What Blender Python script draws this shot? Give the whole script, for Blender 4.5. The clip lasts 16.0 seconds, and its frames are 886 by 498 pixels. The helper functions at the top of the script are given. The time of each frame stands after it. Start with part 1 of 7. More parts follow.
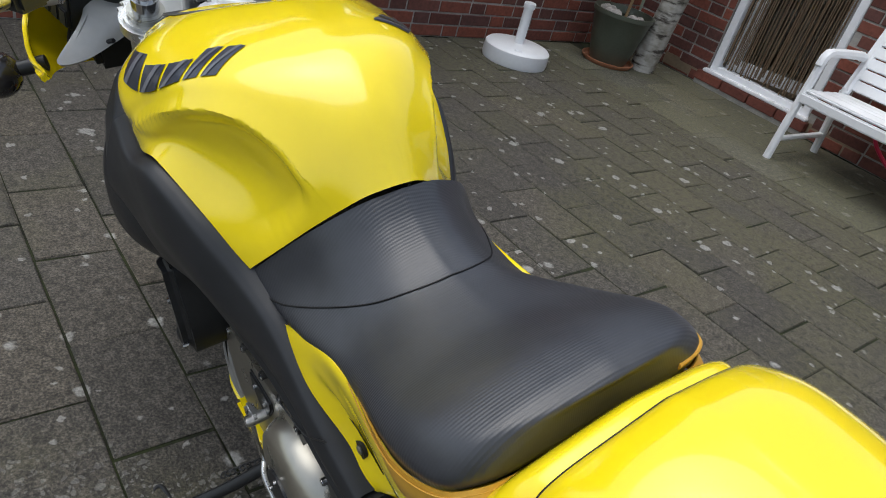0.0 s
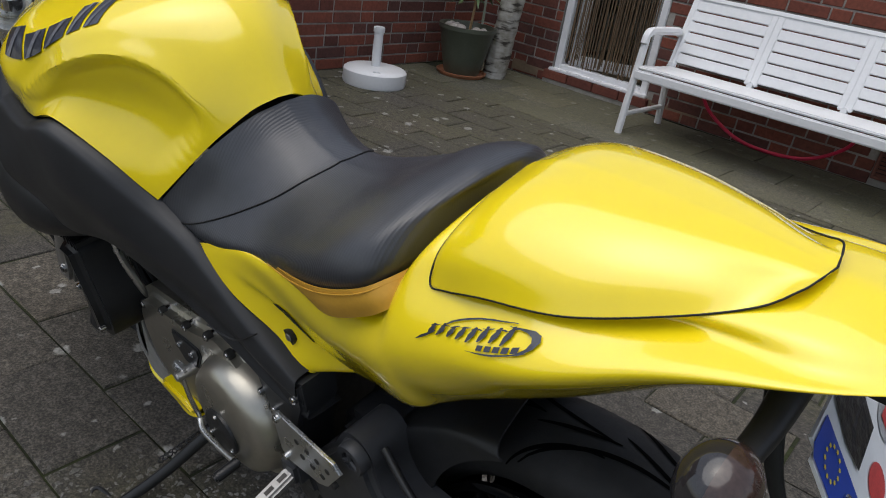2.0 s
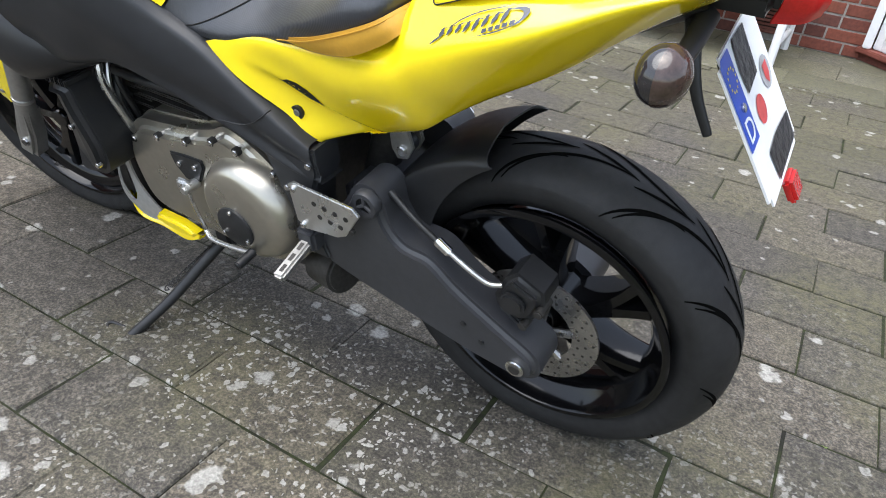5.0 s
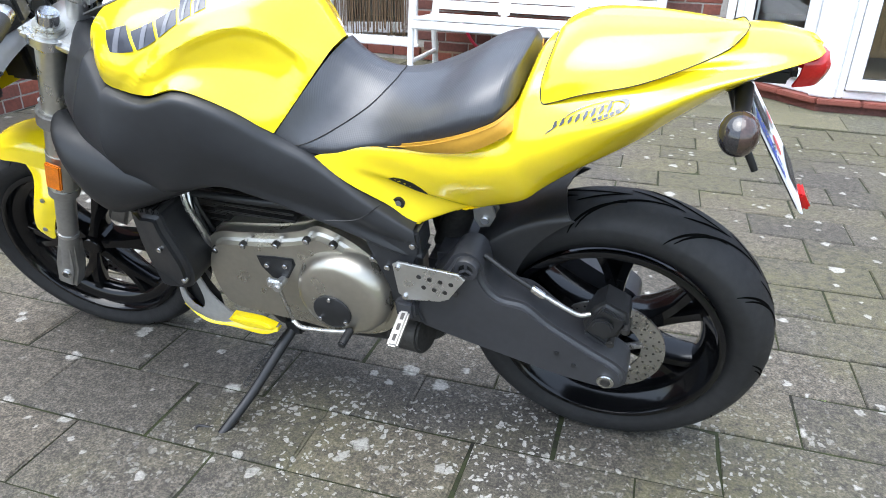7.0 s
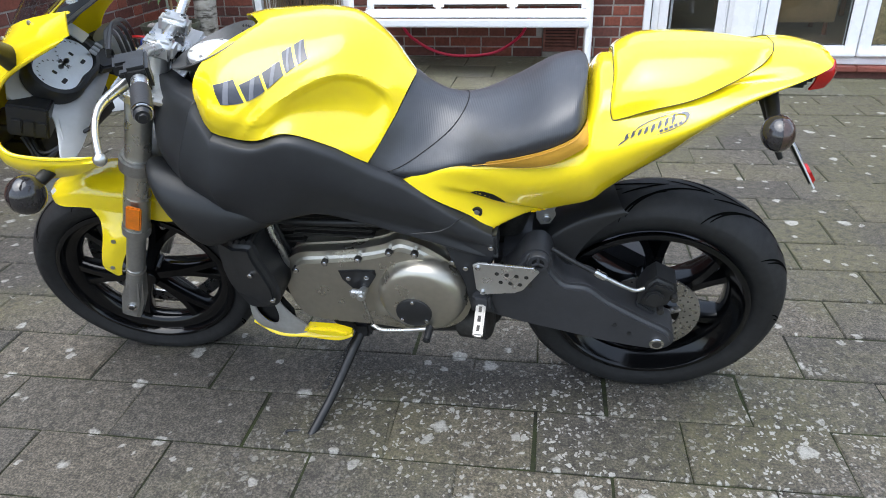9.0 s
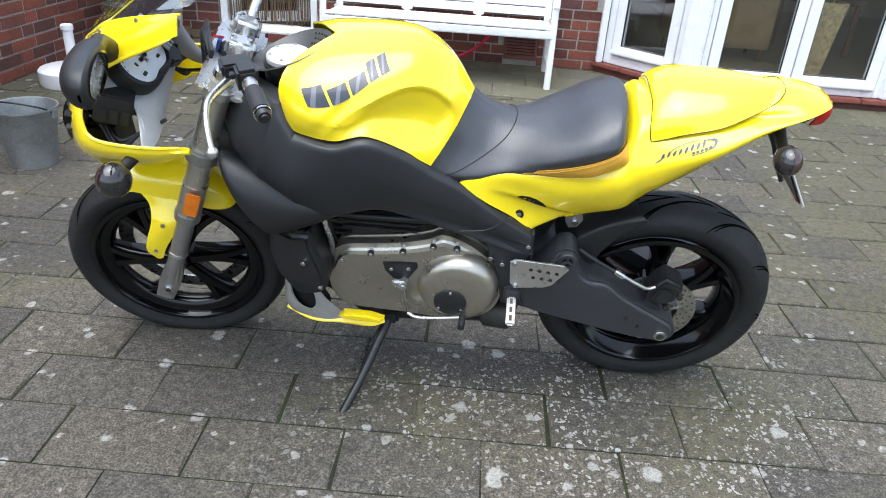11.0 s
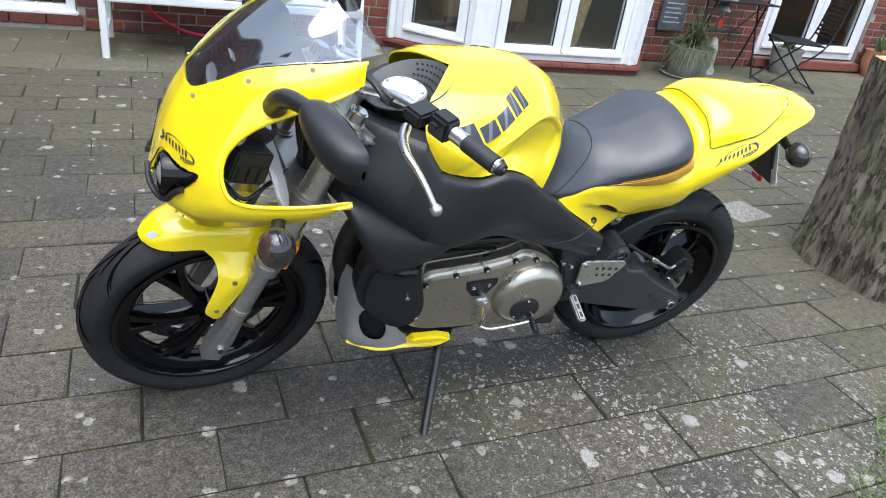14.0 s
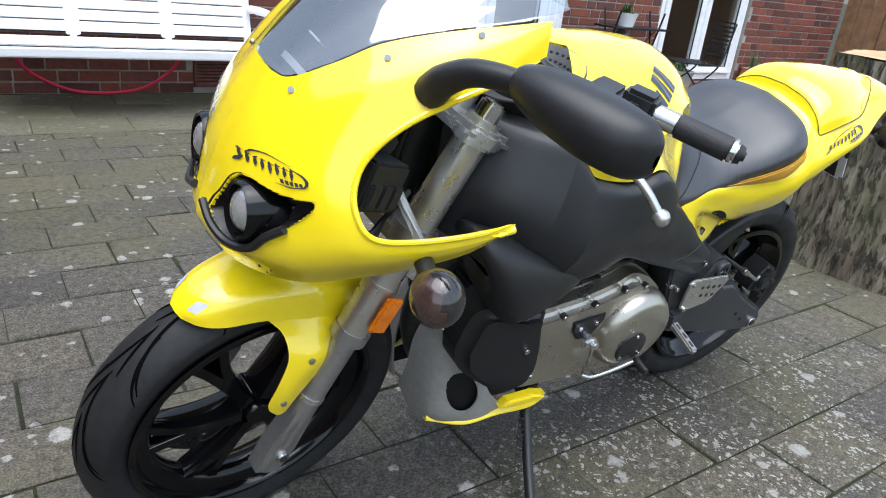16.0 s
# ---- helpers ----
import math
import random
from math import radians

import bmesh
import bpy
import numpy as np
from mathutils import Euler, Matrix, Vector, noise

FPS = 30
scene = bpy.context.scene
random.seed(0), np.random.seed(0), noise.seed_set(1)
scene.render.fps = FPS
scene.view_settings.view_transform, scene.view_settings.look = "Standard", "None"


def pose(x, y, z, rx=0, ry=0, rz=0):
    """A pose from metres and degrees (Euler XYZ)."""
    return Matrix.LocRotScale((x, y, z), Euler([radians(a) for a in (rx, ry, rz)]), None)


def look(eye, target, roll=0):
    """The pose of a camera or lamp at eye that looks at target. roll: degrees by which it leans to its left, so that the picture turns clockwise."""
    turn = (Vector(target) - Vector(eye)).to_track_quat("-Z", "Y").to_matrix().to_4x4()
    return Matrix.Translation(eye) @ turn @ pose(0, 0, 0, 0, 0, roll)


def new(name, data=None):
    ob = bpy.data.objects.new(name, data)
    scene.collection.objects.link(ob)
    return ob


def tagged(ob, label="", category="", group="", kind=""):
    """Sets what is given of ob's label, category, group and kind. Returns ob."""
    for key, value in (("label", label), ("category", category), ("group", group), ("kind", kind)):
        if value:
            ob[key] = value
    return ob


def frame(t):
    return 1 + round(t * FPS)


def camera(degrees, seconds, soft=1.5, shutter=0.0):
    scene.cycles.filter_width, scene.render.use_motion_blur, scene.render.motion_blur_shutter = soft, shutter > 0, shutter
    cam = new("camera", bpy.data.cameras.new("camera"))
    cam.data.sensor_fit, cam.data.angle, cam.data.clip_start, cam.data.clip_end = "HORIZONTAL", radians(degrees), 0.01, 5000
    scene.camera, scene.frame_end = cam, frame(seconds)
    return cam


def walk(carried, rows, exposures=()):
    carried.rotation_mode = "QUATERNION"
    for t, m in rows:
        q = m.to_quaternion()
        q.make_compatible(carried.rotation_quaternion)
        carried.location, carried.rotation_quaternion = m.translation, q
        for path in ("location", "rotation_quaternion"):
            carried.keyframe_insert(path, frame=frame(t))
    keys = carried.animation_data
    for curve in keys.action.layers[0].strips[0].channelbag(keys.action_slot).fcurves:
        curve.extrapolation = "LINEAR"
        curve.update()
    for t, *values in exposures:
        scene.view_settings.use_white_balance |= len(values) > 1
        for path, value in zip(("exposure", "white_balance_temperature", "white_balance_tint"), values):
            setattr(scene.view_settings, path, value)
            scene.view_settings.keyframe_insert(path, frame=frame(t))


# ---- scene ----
cam = camera(64.7, 16.0, soft=1.0)
PATH = [
    (0, (0.686, -0.569, 1.222), (-0.56, 0.596, 0.179), 16.2),
    (0.5, (0.7, -0.6, 1.187), (-0.506, 0.646, 0.192), 13.0),
    (1, (0.742, -0.62, 1.159), (-0.419, 0.707, 0.214), 12.4),
    (1.5, (0.801, -0.644, 1.137), (-0.37, 0.689, 0.214), 9.9),
    (2, (0.86, -0.681, 1.108), (-0.258, 0.729, 0.236), 9.4),
    (2.5, (0.909, -0.712, 1.085), (-0.163, 0.755, 0.247), 8.3),
    (3, (0.966, -0.748, 1.056), (-0.093, 0.703, 0.177), 7.2),
    (3.5, (0.989, -0.792, 1.031), (-0.069, 0.633, 0.109), 6.5),
    (4, (0.993, -0.834, 0.999), (0.035, 0.62, 0.015), 7.8),
    (4.2, (0.989, -0.862, 0.981), (0.058, 0.58, -0.046), 7.6),
    (6.3, (0.816, -1.17, 1.017), (0.265, 0.513, 0.087), 3.8),
    (6.5, (0.783, -1.206, 1.032), (0.261, 0.501, 0.13), 3.4),
    (7, (0.705, -1.3, 1.062), (0.141, 0.413, 0.196), 1.1),
    (7.5, (0.618, -1.363, 1.11), (0.06, 0.363, 0.266), -0.4),
    (8, (0.531, -1.43, 1.137), (0.046, 0.327, 0.313), -1.2),
    (8.5, (0.463, -1.476, 1.151), (0.048, 0.292, 0.312), -2.0),
    (9, (0.433, -1.524, 1.186), (0.103, 0.223, 0.271), -1.8),
    (9.2, (0.421, -1.533, 1.199), (0.113, 0.218, 0.282), -1.4),
    (11.3, (0.09, -1.735, 1.278), (0.046, 0.04, 0.356), 5.1),
    (11.5, (0.024, -1.746, 1.294), (0.039, 0.03, 0.373), 5.7),
    (12, (-0.13, -1.73, 1.306), (0.006, 0.046, 0.396), 7.4),
    (12.5, (-0.273, -1.682, 1.308), (-0.039, 0.084, 0.4), 8.2),
    (13, (-0.453, -1.653, 1.316), (-0.032, 0.077, 0.404), 8.9),
    (13.5, (-0.627, -1.633, 1.32), (-0.01, 0.026, 0.389), 8.5),
    (14, (-0.744, -1.559, 1.317), (-0.03, 0.054, 0.376), 8.7),
    (14.5, (-0.832, -1.434, 1.308), (-0.063, 0.152, 0.362), 7.3),
    (15, (-0.945, -1.341, 1.299), (-0.086, 0.203, 0.363), 6.3),
    (15.5, (-1.062, -1.231, 1.233), (-0.086, 0.263, 0.329), 6.3),
    (16, (-1.009, -1.087, 1.077), (0.03, 0.44, 0.309), 6.5),
]
walk(cam, [(t, look(eye, target, roll)) for t, eye, target, roll in PATH],
     [(0, 0.28, 6400, 8), (1, 0.12, 6500, 10), (2, 0.0, 6500, 10), (2.5, 0.03, 6500, 10), (3.0, 0.12, 6500, 10), (3.5, 0.45, 6500, 10), (4.2, 0.94, 6500, 10), (6.3, 1.89, 6100, 8), (7.0, 1.84, 6100, 8), (8.0, 1.54, 6100, 8), (9.0, 1.29, 6100, 8), (11.3, 1.39, 6100, 8), (12.5, 1.34, 6100, 8), (14.5, 1.24, 6100, 8), (16, 1.19, 6100, 8)])

# ---- world, sun ----
world = bpy.data.worlds.new("overcast_sky")
scene.world = world
world.use_nodes = True
_wn = world.node_tree.nodes
_sky = _wn.new("ShaderNodeTexSky")
_sky.sky_type = 'NISHITA'
_sky.sun_disc = False
_sky.sun_elevation = radians(76)
_sky.sun_rotation = radians(215)
_sky.air_density, _sky.dust_density, _sky.ozone_density = 1.2, 2.5, 1.0
_hsv = _wn.new("ShaderNodeHueSaturation")
_hsv.inputs["Saturation"].default_value = 0.6
world.node_tree.links.new(_sky.outputs[0], _hsv.inputs["Color"])
world.node_tree.links.new(_hsv.outputs[0], _wn["Background"].inputs["Color"])
_wn["Background"].inputs["Strength"].default_value = 0.15
_sun = bpy.data.lights.new("sun", "SUN")
_sun.energy, _sun.angle, _sun.color = 1.5, radians(70), (1.0, 0.985, 0.97)
_sun_ob = new("sun", _sun)
_sun_ob.matrix_world = look((-1.0, -1.6, 7.0), (0, 0, 0))


# ---- materials ----
def mat(name, color=(0.5, 0.5, 0.5), rough=0.5, metal=0.0, coat=0.0, spec=0.5, var=0.0, vscale=8.0, bump=0.0, bscale=60.0,
        fine=0.0, fscale=300.0, trans=0.0, alpha=1.0, ior=1.45, rvar=0.0, color2=None, coat_rough=0.05):
    """A principled material with colour variation at two scales, roughness variation and relief."""
    m = bpy.data.materials.new(name)
    m.use_nodes = True
    nt = m.node_tree
    b = nt.nodes["Principled BSDF"]
    b.inputs["Base Color"].default_value = (*color, 1)
    b.inputs["Roughness"].default_value = rough
    b.inputs["Metallic"].default_value = metal
    b.inputs["Coat Weight"].default_value = coat
    b.inputs["Coat Roughness"].default_value = coat_rough
    b.inputs["Specular IOR Level"].default_value = spec
    b.inputs["Transmission Weight"].default_value = trans
    b.inputs["Alpha"].default_value = alpha
    b.inputs["IOR"].default_value = ior
    tc = nt.nodes.new("ShaderNodeTexCoord")
    def noise_node(scale, detail=6.0):
        n = nt.nodes.new("ShaderNodeTexNoise")
        n.inputs["Scale"].default_value = scale
        n.inputs["Detail"].default_value = detail
        nt.links.new(tc.outputs["Object"], n.inputs["Vector"])
        return n
    if var > 0:
        n1, n2 = noise_node(vscale), noise_node(vscale * 9)
        mx = nt.nodes.new("ShaderNodeMix")
        mx.data_type = 'FLOAT'
        mx.inputs[0].default_value = 0.4
        nt.links.new(n1.outputs["Fac"], mx.inputs[2])
        nt.links.new(n2.outputs["Fac"], mx.inputs[3])
        r = nt.nodes.new("ShaderNodeValToRGB")
        c2 = color2 or tuple(min(1.0, c * (1 + var)) for c in color)
        c1 = tuple(c * (1 - var) for c in color)
        r.color_ramp.elements[0].position, r.color_ramp.elements[1].position = 0.36, 0.64
        r.color_ramp.elements[0].color, r.color_ramp.elements[1].color = (*c1, 1), (*c2, 1)
        nt.links.new(mx.outputs[0], r.inputs["Fac"])
        nt.links.new(r.outputs["Color"], b.inputs["Base Color"])
    if rvar > 0:
        n3 = noise_node(vscale * 2.3)
        mr = nt.nodes.new("ShaderNodeMapRange")
        mr.inputs["From Min"].default_value, mr.inputs["From Max"].default_value = 0.3, 0.7
        mr.inputs["To Min"].default_value, mr.inputs["To Max"].default_value = max(0.02, rough - rvar), min(1, rough + rvar)
        nt.links.new(n3.outputs["Fac"], mr.inputs["Value"])
        nt.links.new(mr.outputs[0], b.inputs["Roughness"])
    last = None
    for amount, scale in ((bump, bscale), (fine, fscale)):
        if amount > 0:
            n4 = noise_node(scale, 4.0)
            bp = nt.nodes.new("ShaderNodeBump")
            bp.inputs["Strength"].default_value = amount
            bp.inputs["Distance"].default_value = 0.6 / scale
            nt.links.new(n4.outputs["Fac"], bp.inputs["Height"])
            if last:
                nt.links.new(last.outputs["Normal"], bp.inputs["Normal"])
            last = bp
    if last:
        nt.links.new(last.outputs["Normal"], b.inputs["Normal"])
    return m


YELLOW = mat("yellow_paint", (0.93, 0.715, 0.006), 0.22, coat=1.0, spec=0.6, var=0.03, vscale=3, fine=0.02, fscale=500, coat_rough=0.03)
FRAME_BLACK = mat("frame_black_powder", (0.022, 0.0232, 0.026), 0.43, var=0.15, vscale=6, fine=0.12, fscale=900, rvar=0.05)
PLASTIC = mat("black_plastic", (0.0155, 0.016, 0.0172), 0.40, var=0.2, vscale=10, fine=0.15, fscale=700, rvar=0.06)
GLOSS_BLACK = mat("gloss_black_rim", (0.003, 0.0031, 0.0036), 0.10, coat=0.0, spec=0.42, var=0.2, vscale=12)
DARK_ARM = mat("dark_grey_swingarm", (0.034, 0.035, 0.039), 0.40, var=0.15, vscale=7, fine=0.1, fscale=800, rvar=0.05)
RUBBER = mat("tyre_rubber", (0.0155, 0.0157, 0.0165), 0.60, spec=0.4, var=0.3, vscale=7, fine=0.25, fscale=500, rvar=0.1, bump=0.08, bscale=40)
GROOVE_SHADE = mat("groove_shade_black", (0.0018, 0.0018, 0.0018), 0.9, spec=0.05, var=0.2, vscale=40)
HOLE = mat("dark_hollow", (0.004, 0.004, 0.004), 0.8, var=0.2, vscale=40)
SEAM = mat("dark_seam_and_gap_shade", (0.006, 0.006, 0.006), 0.6, var=0.2, vscale=40)
CAP_METAL = mat("bright_cap_metal", (0.80, 0.80, 0.80), 0.34, metal=0.6, var=0.05, vscale=30, rvar=0.06)
MESH_GREY = mat("grey_intake_mesh", (0.075, 0.075, 0.075), 0.45, metal=0.3, var=0.15, vscale=20)
GRIP = mat("grip_rubber", (0.02, 0.02, 0.022), 0.6, bump=0.4, bscale=420)
GOLD = mat("gold_vinyl_band", (0.56, 0.30, 0.035), 0.42, var=0.08, vscale=20, fine=0.1, fscale=600)
SILVER = mat("painted_silver_engine", (0.44, 0.415, 0.355), 0.30, metal=0.88, var=0.08, vscale=7, fine=0.03, fscale=900, rvar=0.05)
ALU = mat("brushed_aluminium", (0.64, 0.64, 0.63), 0.30, metal=0.95, var=0.06, vscale=14, fine=0.03, fscale=700, rvar=0.06)
CHROME = mat("polished_bolt_steel", (0.62, 0.62, 0.62), 0.16, metal=1.0, var=0.1, vscale=60)
FORK = mat("anodised_fork_tube", (0.54, 0.53, 0.48), 0.30, metal=0.85, var=0.08, vscale=12, rvar=0.06)
FORK_DARK = mat("grey_fork_slider", (0.36, 0.355, 0.34), 0.36, metal=0.8, var=0.12, vscale=16, rvar=0.06)
GREY_PLASTIC = mat("silver_grey_bracket", (0.42, 0.42, 0.415), 0.38, metal=0.2, var=0.06, vscale=9, fine=0.06)
BELLY_GREY = mat("grey_belly_pan", (0.27, 0.262, 0.245), 0.45, var=0.15, vscale=8, fine=0.1, rvar=0.08)
DISC = mat("brake_disc_steel", (0.42, 0.41, 0.40), 0.30, metal=0.95, var=0.18, vscale=25, rvar=0.1)
ENGINE_DARK = mat("engine_dark_metal", (0.05, 0.048, 0.045), 0.5, metal=0.5, var=0.35, vscale=14, rvar=0.1)
RED_LENS = mat("red_lens", (0.45, 0.012, 0.012), 0.12, coat=0.5, var=0.15, vscale=40, bump=0.15, bscale=180)
AMBER = mat("amber_reflector", (0.80, 0.20, 0.005), 0.15, coat=0.5, var=0.2, vscale=40, bump=0.3, bscale=260)
SMOKE = mat("smoked_lens", (0.024, 0.022, 0.023), 0.10, coat=0.6, var=0.3, vscale=18)
INDICATOR = mat("tinted_indicator_lens", (0.052, 0.032, 0.026), 0.12, coat=0.6, var=0.4, vscale=26, bump=0.08, bscale=90)
LAMP_GLASS = mat("headlight_lens", (0.55, 0.56, 0.55), 0.05, metal=0.6, coat=1.0, var=0.25, vscale=30)
MIRROR = mat("mirror_glass", (0.85, 0.86, 0.87), 0.02, metal=1.0)
WHITE_DIAL = mat("white_dial", (0.86, 0.90, 0.93), 0.25, coat=0.5, var=0.04, vscale=30)
PLATE_WHITE = mat("plate_white", (0.78, 0.79, 0.80), 0.35, var=0.03, vscale=30)
PLATE_BLUE = mat("plate_blue", (0.012, 0.06, 0.42), 0.35, var=0.06, vscale=30)
TAPE = mat("black_tape", (0.012, 0.012, 0.013), 0.38, var=0.3, vscale=40, bump=0.5, bscale=60)
DECAL = mat("dark_decal_film", (0.035, 0.038, 0.05), 0.30, coat=0.4, var=0.2, vscale=20)
DECAL_LIGHT = mat("grey_decal_film", (0.13, 0.135, 0.155), 0.30, coat=0.4, var=0.15, vscale=20)
STICKER_RED = mat("red_sticker", (0.55, 0.06, 0.06), 0.4, var=0.2, vscale=60)
STICKER_GREY = mat("grey_seal", (0.36, 0.37, 0.38), 0.4, var=0.2, vscale=60)
STAR = mat("yellow_star_print", (0.75, 0.58, 0.05), 0.4)
WHITE_PAINT = mat("white_plastic", (0.78, 0.79, 0.80), 0.35, var=0.04, vscale=5, fine=0.05, rvar=0.06)
WHITE_PVC = mat("white_window_frame", (0.80, 0.81, 0.83), 0.28, var=0.03, vscale=4, rvar=0.05)
RED_KEY = mat("red_key_tag", (0.5, 0.02, 0.02), 0.4)
BLUE_ANO = mat("blue_key", (0.02, 0.05, 0.25), 0.4)
FLUID = mat("fluid_white", (0.7, 0.7, 0.66), 0.25, coat=0.5)
STICKER_WHITE = mat("silver_sticker", (0.75, 0.78, 0.8), 0.15, metal=0.4)


def seat_material():
    """Black vinyl with fine ribs along the seat and broad soft wear."""
    m = mat("ribbed_black_vinyl", (0.034, 0.036, 0.042), 0.37, spec=0.8, var=0.15, vscale=7, rvar=0.05)
    nt = m.node_tree
    b = nt.nodes["Principled BSDF"]
    tc = nt.nodes.new("ShaderNodeTexCoord")
    w = nt.nodes.new("ShaderNodeTexWave")
    w.wave_type, w.bands_direction = 'BANDS', 'Y'
    w.inputs["Scale"].default_value = 130.0
    w.inputs["Distortion"].default_value = 0.6
    w.inputs["Detail"].default_value = 1.0
    w.inputs["Detail Scale"].default_value = 12.0
    nt.links.new(tc.outputs["Object"], w.inputs["Vector"])
    w2 = nt.nodes.new("ShaderNodeTexWave")
    w2.wave_type, w2.bands_direction = 'BANDS', 'X'
    w2.inputs["Scale"].default_value = 92.0
    nt.links.new(tc.outputs["Object"], w2.inputs["Vector"])
    mx = nt.nodes.new("ShaderNodeMix")
    mx.data_type = 'FLOAT'
    mx.inputs[0].default_value = 0.85
    nt.links.new(w.outputs["Fac"], mx.inputs[2])
    nt.links.new(w2.outputs["Fac"], mx.inputs[3])
    bp = nt.nodes.new("ShaderNodeBump")
    bp.inputs["Strength"].default_value = 0.26
    bp.inputs["Distance"].default_value = 0.0007
    nt.links.new(mx.outputs[0], bp.inputs["Height"])
    nt.links.new(bp.outputs["Normal"], b.inputs["Normal"])
    return m


VINYL = seat_material()


def glass(name, tint=(1, 1, 1), rough=0.0, alpha=0.12, dark=(0.02, 0.025, 0.03)):
    """A thin pane: mirror-like gloss over a mostly clear body."""
    m = bpy.data.materials.new(name)
    m.use_nodes = True
    nt = m.node_tree
    b = nt.nodes["Principled BSDF"]
    b.inputs["Base Color"].default_value = (*dark, 1)
    b.inputs["Roughness"].default_value = 0.02 + rough
    b.inputs["IOR"].default_value = 1.5
    tr = nt.nodes.new("ShaderNodeBsdfTransparent")
    tr.inputs["Color"].default_value = (*tint, 1)
    mx = nt.nodes.new("ShaderNodeMixShader")
    gl = nt.nodes.new("ShaderNodeBsdfGlossy")
    gl.inputs["Roughness"].default_value = 0.02 + rough
    mx.inputs[0].default_value = alpha
    nt.links.new(tr.outputs[0], mx.inputs[1])
    nt.links.new(gl.outputs[0], mx.inputs[2])
    nt.links.new(mx.outputs[0], nt.nodes["Material Output"].inputs["Surface"])
    nt.nodes.remove(b)
    return m


PANE = glass("window_pane", (0.88, 0.91, 0.91), alpha=0.09)
SCREEN = glass("smoked_screen", (0.64, 0.70, 0.76), 0.02, alpha=0.32)


# ---- mesh helpers ----
def obj(name, bm, material, smooth=True):
    me = bpy.data.meshes.new(name)
    bmesh.ops.recalc_face_normals(bm, faces=bm.faces)
    bm.to_mesh(me)
    bm.free()
    for mm in (material if isinstance(material, (list, tuple)) else [material]):
        me.materials.append(mm)
    if smooth:
        me.shade_smooth()
        me.set_sharp_from_angle(angle=radians(38))
    return new(name, me)


def part(name, bm, material, parent, label=""):
    """Links a bmesh as one mesh object under a thing or a part; its coordinates are those of the top thing."""
    ob = obj(name, bm, material)
    ob.parent = parent
    return tagged(ob, label)


def empty(name, m, label, category, group=""):
    e = new(name)
    e.empty_display_size = 0.05
    e.matrix_world = m
    return tagged(e, label, category, group)


def catmull(points, n):
    """n points spread evenly in parameter along a smooth curve through the points."""
    P = np.array(points, float)
    k = len(P)
    if k < 3:
        return np.array([P[0] + (P[-1] - P[0]) * i / (n - 1) for i in range(n)])
    ext = np.vstack([2 * P[0] - P[1], P, 2 * P[-1] - P[-2]])
    out = []
    for i in range(n):
        u = (k - 1) * i / (n - 1)
        s = min(int(u), k - 2)
        f = u - s
        a, b, c, d = ext[s:s + 4]
        out.append(0.5 * ((2 * b) + (c - a) * f + (2 * a - 5 * b + 4 * c - d) * f * f + (3 * b - a - 3 * c + d) * f ** 3))
    return np.array(out)


def grid_bm(G, close_u=False, close_v=False):
    """A quad mesh from a grid of points G[u][v]."""
    bm = bmesh.new()
    nu, nv = len(G), len(G[0])
    V = [[bm.verts.new(G[u][v]) for v in range(nv)] for u in range(nu)]
    for u in range(nu if close_u else nu - 1):
        for v in range(nv if close_v else nv - 1):
            q = [V[u][v], V[(u + 1) % nu][v], V[(u + 1) % nu][(v + 1) % nv], V[u][(v + 1) % nv]]
            bm.faces.new(q)
    return bm


def squeeze(bm, f):
    """Narrows the right half."""
    for v in bm.verts:
        if v.co.y > 0:
            v.co.y *= f
    return bm


def thicken(bm, t):
    """Gives a sheet an inner face t below it and closes its rim."""
    bmesh.ops.recalc_face_normals(bm, faces=bm.faces)
    bm.normal_update()
    outer = list(bm.faces)
    rim = [e for e in bm.edges if e.is_boundary]
    twin = {v: bm.verts.new(v.co - v.normal * t) for v in list(bm.verts)}
    for f in outer:
        bm.faces.new([twin[v] for v in f.verts][::-1])
    for e in rim:
        a, b = e.verts
        bm.faces.new((a, b, twin[b], twin[a]))
    return bm


def crisp(column, k=.14):
    """Holds a smooth curve closer to the corners of its control points."""
    P = [np.array(p, float) for p in column]
    out = [P[0]]
    for a, b, d in zip(P, P[1:], P[2:]):
        out += [b + k * (a - b), b, b + k * (d - b)]
    return out + [P[-1]]


def relax(G, n):
    """Evens out a grid of points, its rim kept."""
    for _ in range(n):
        G[1:-1, 1:-1] = (G[:-2, 1:-1] + G[2:, 1:-1] + G[1:-1, :-2] + G[1:-1, 2:]) / 4
    return G


def skin(columns, nu, nv, mirror=True, thick=0.0, ease=0):
    """A smooth shell through columns of control points (left half when mirrored). thick: shell thickness inwards."""
    rows = [catmull(c, nv) for c in columns]
    G = np.array([catmull([r[v] for r in rows], nu) for v in range(nv)])
    G = np.transpose(G, (1, 0, 2))
    if mirror:
        R = G[:, ::-1].copy()
        R[:, :, 1] *= -1
        G = np.concatenate([G, R[:, 1:]], axis=1)
    if ease:
        G = relax(G, ease)
    bm = grid_bm(G)
    bmesh.ops.remove_doubles(bm, verts=bm.verts, dist=1e-5)
    if thick:
        thicken(bm, thick)
    return bm


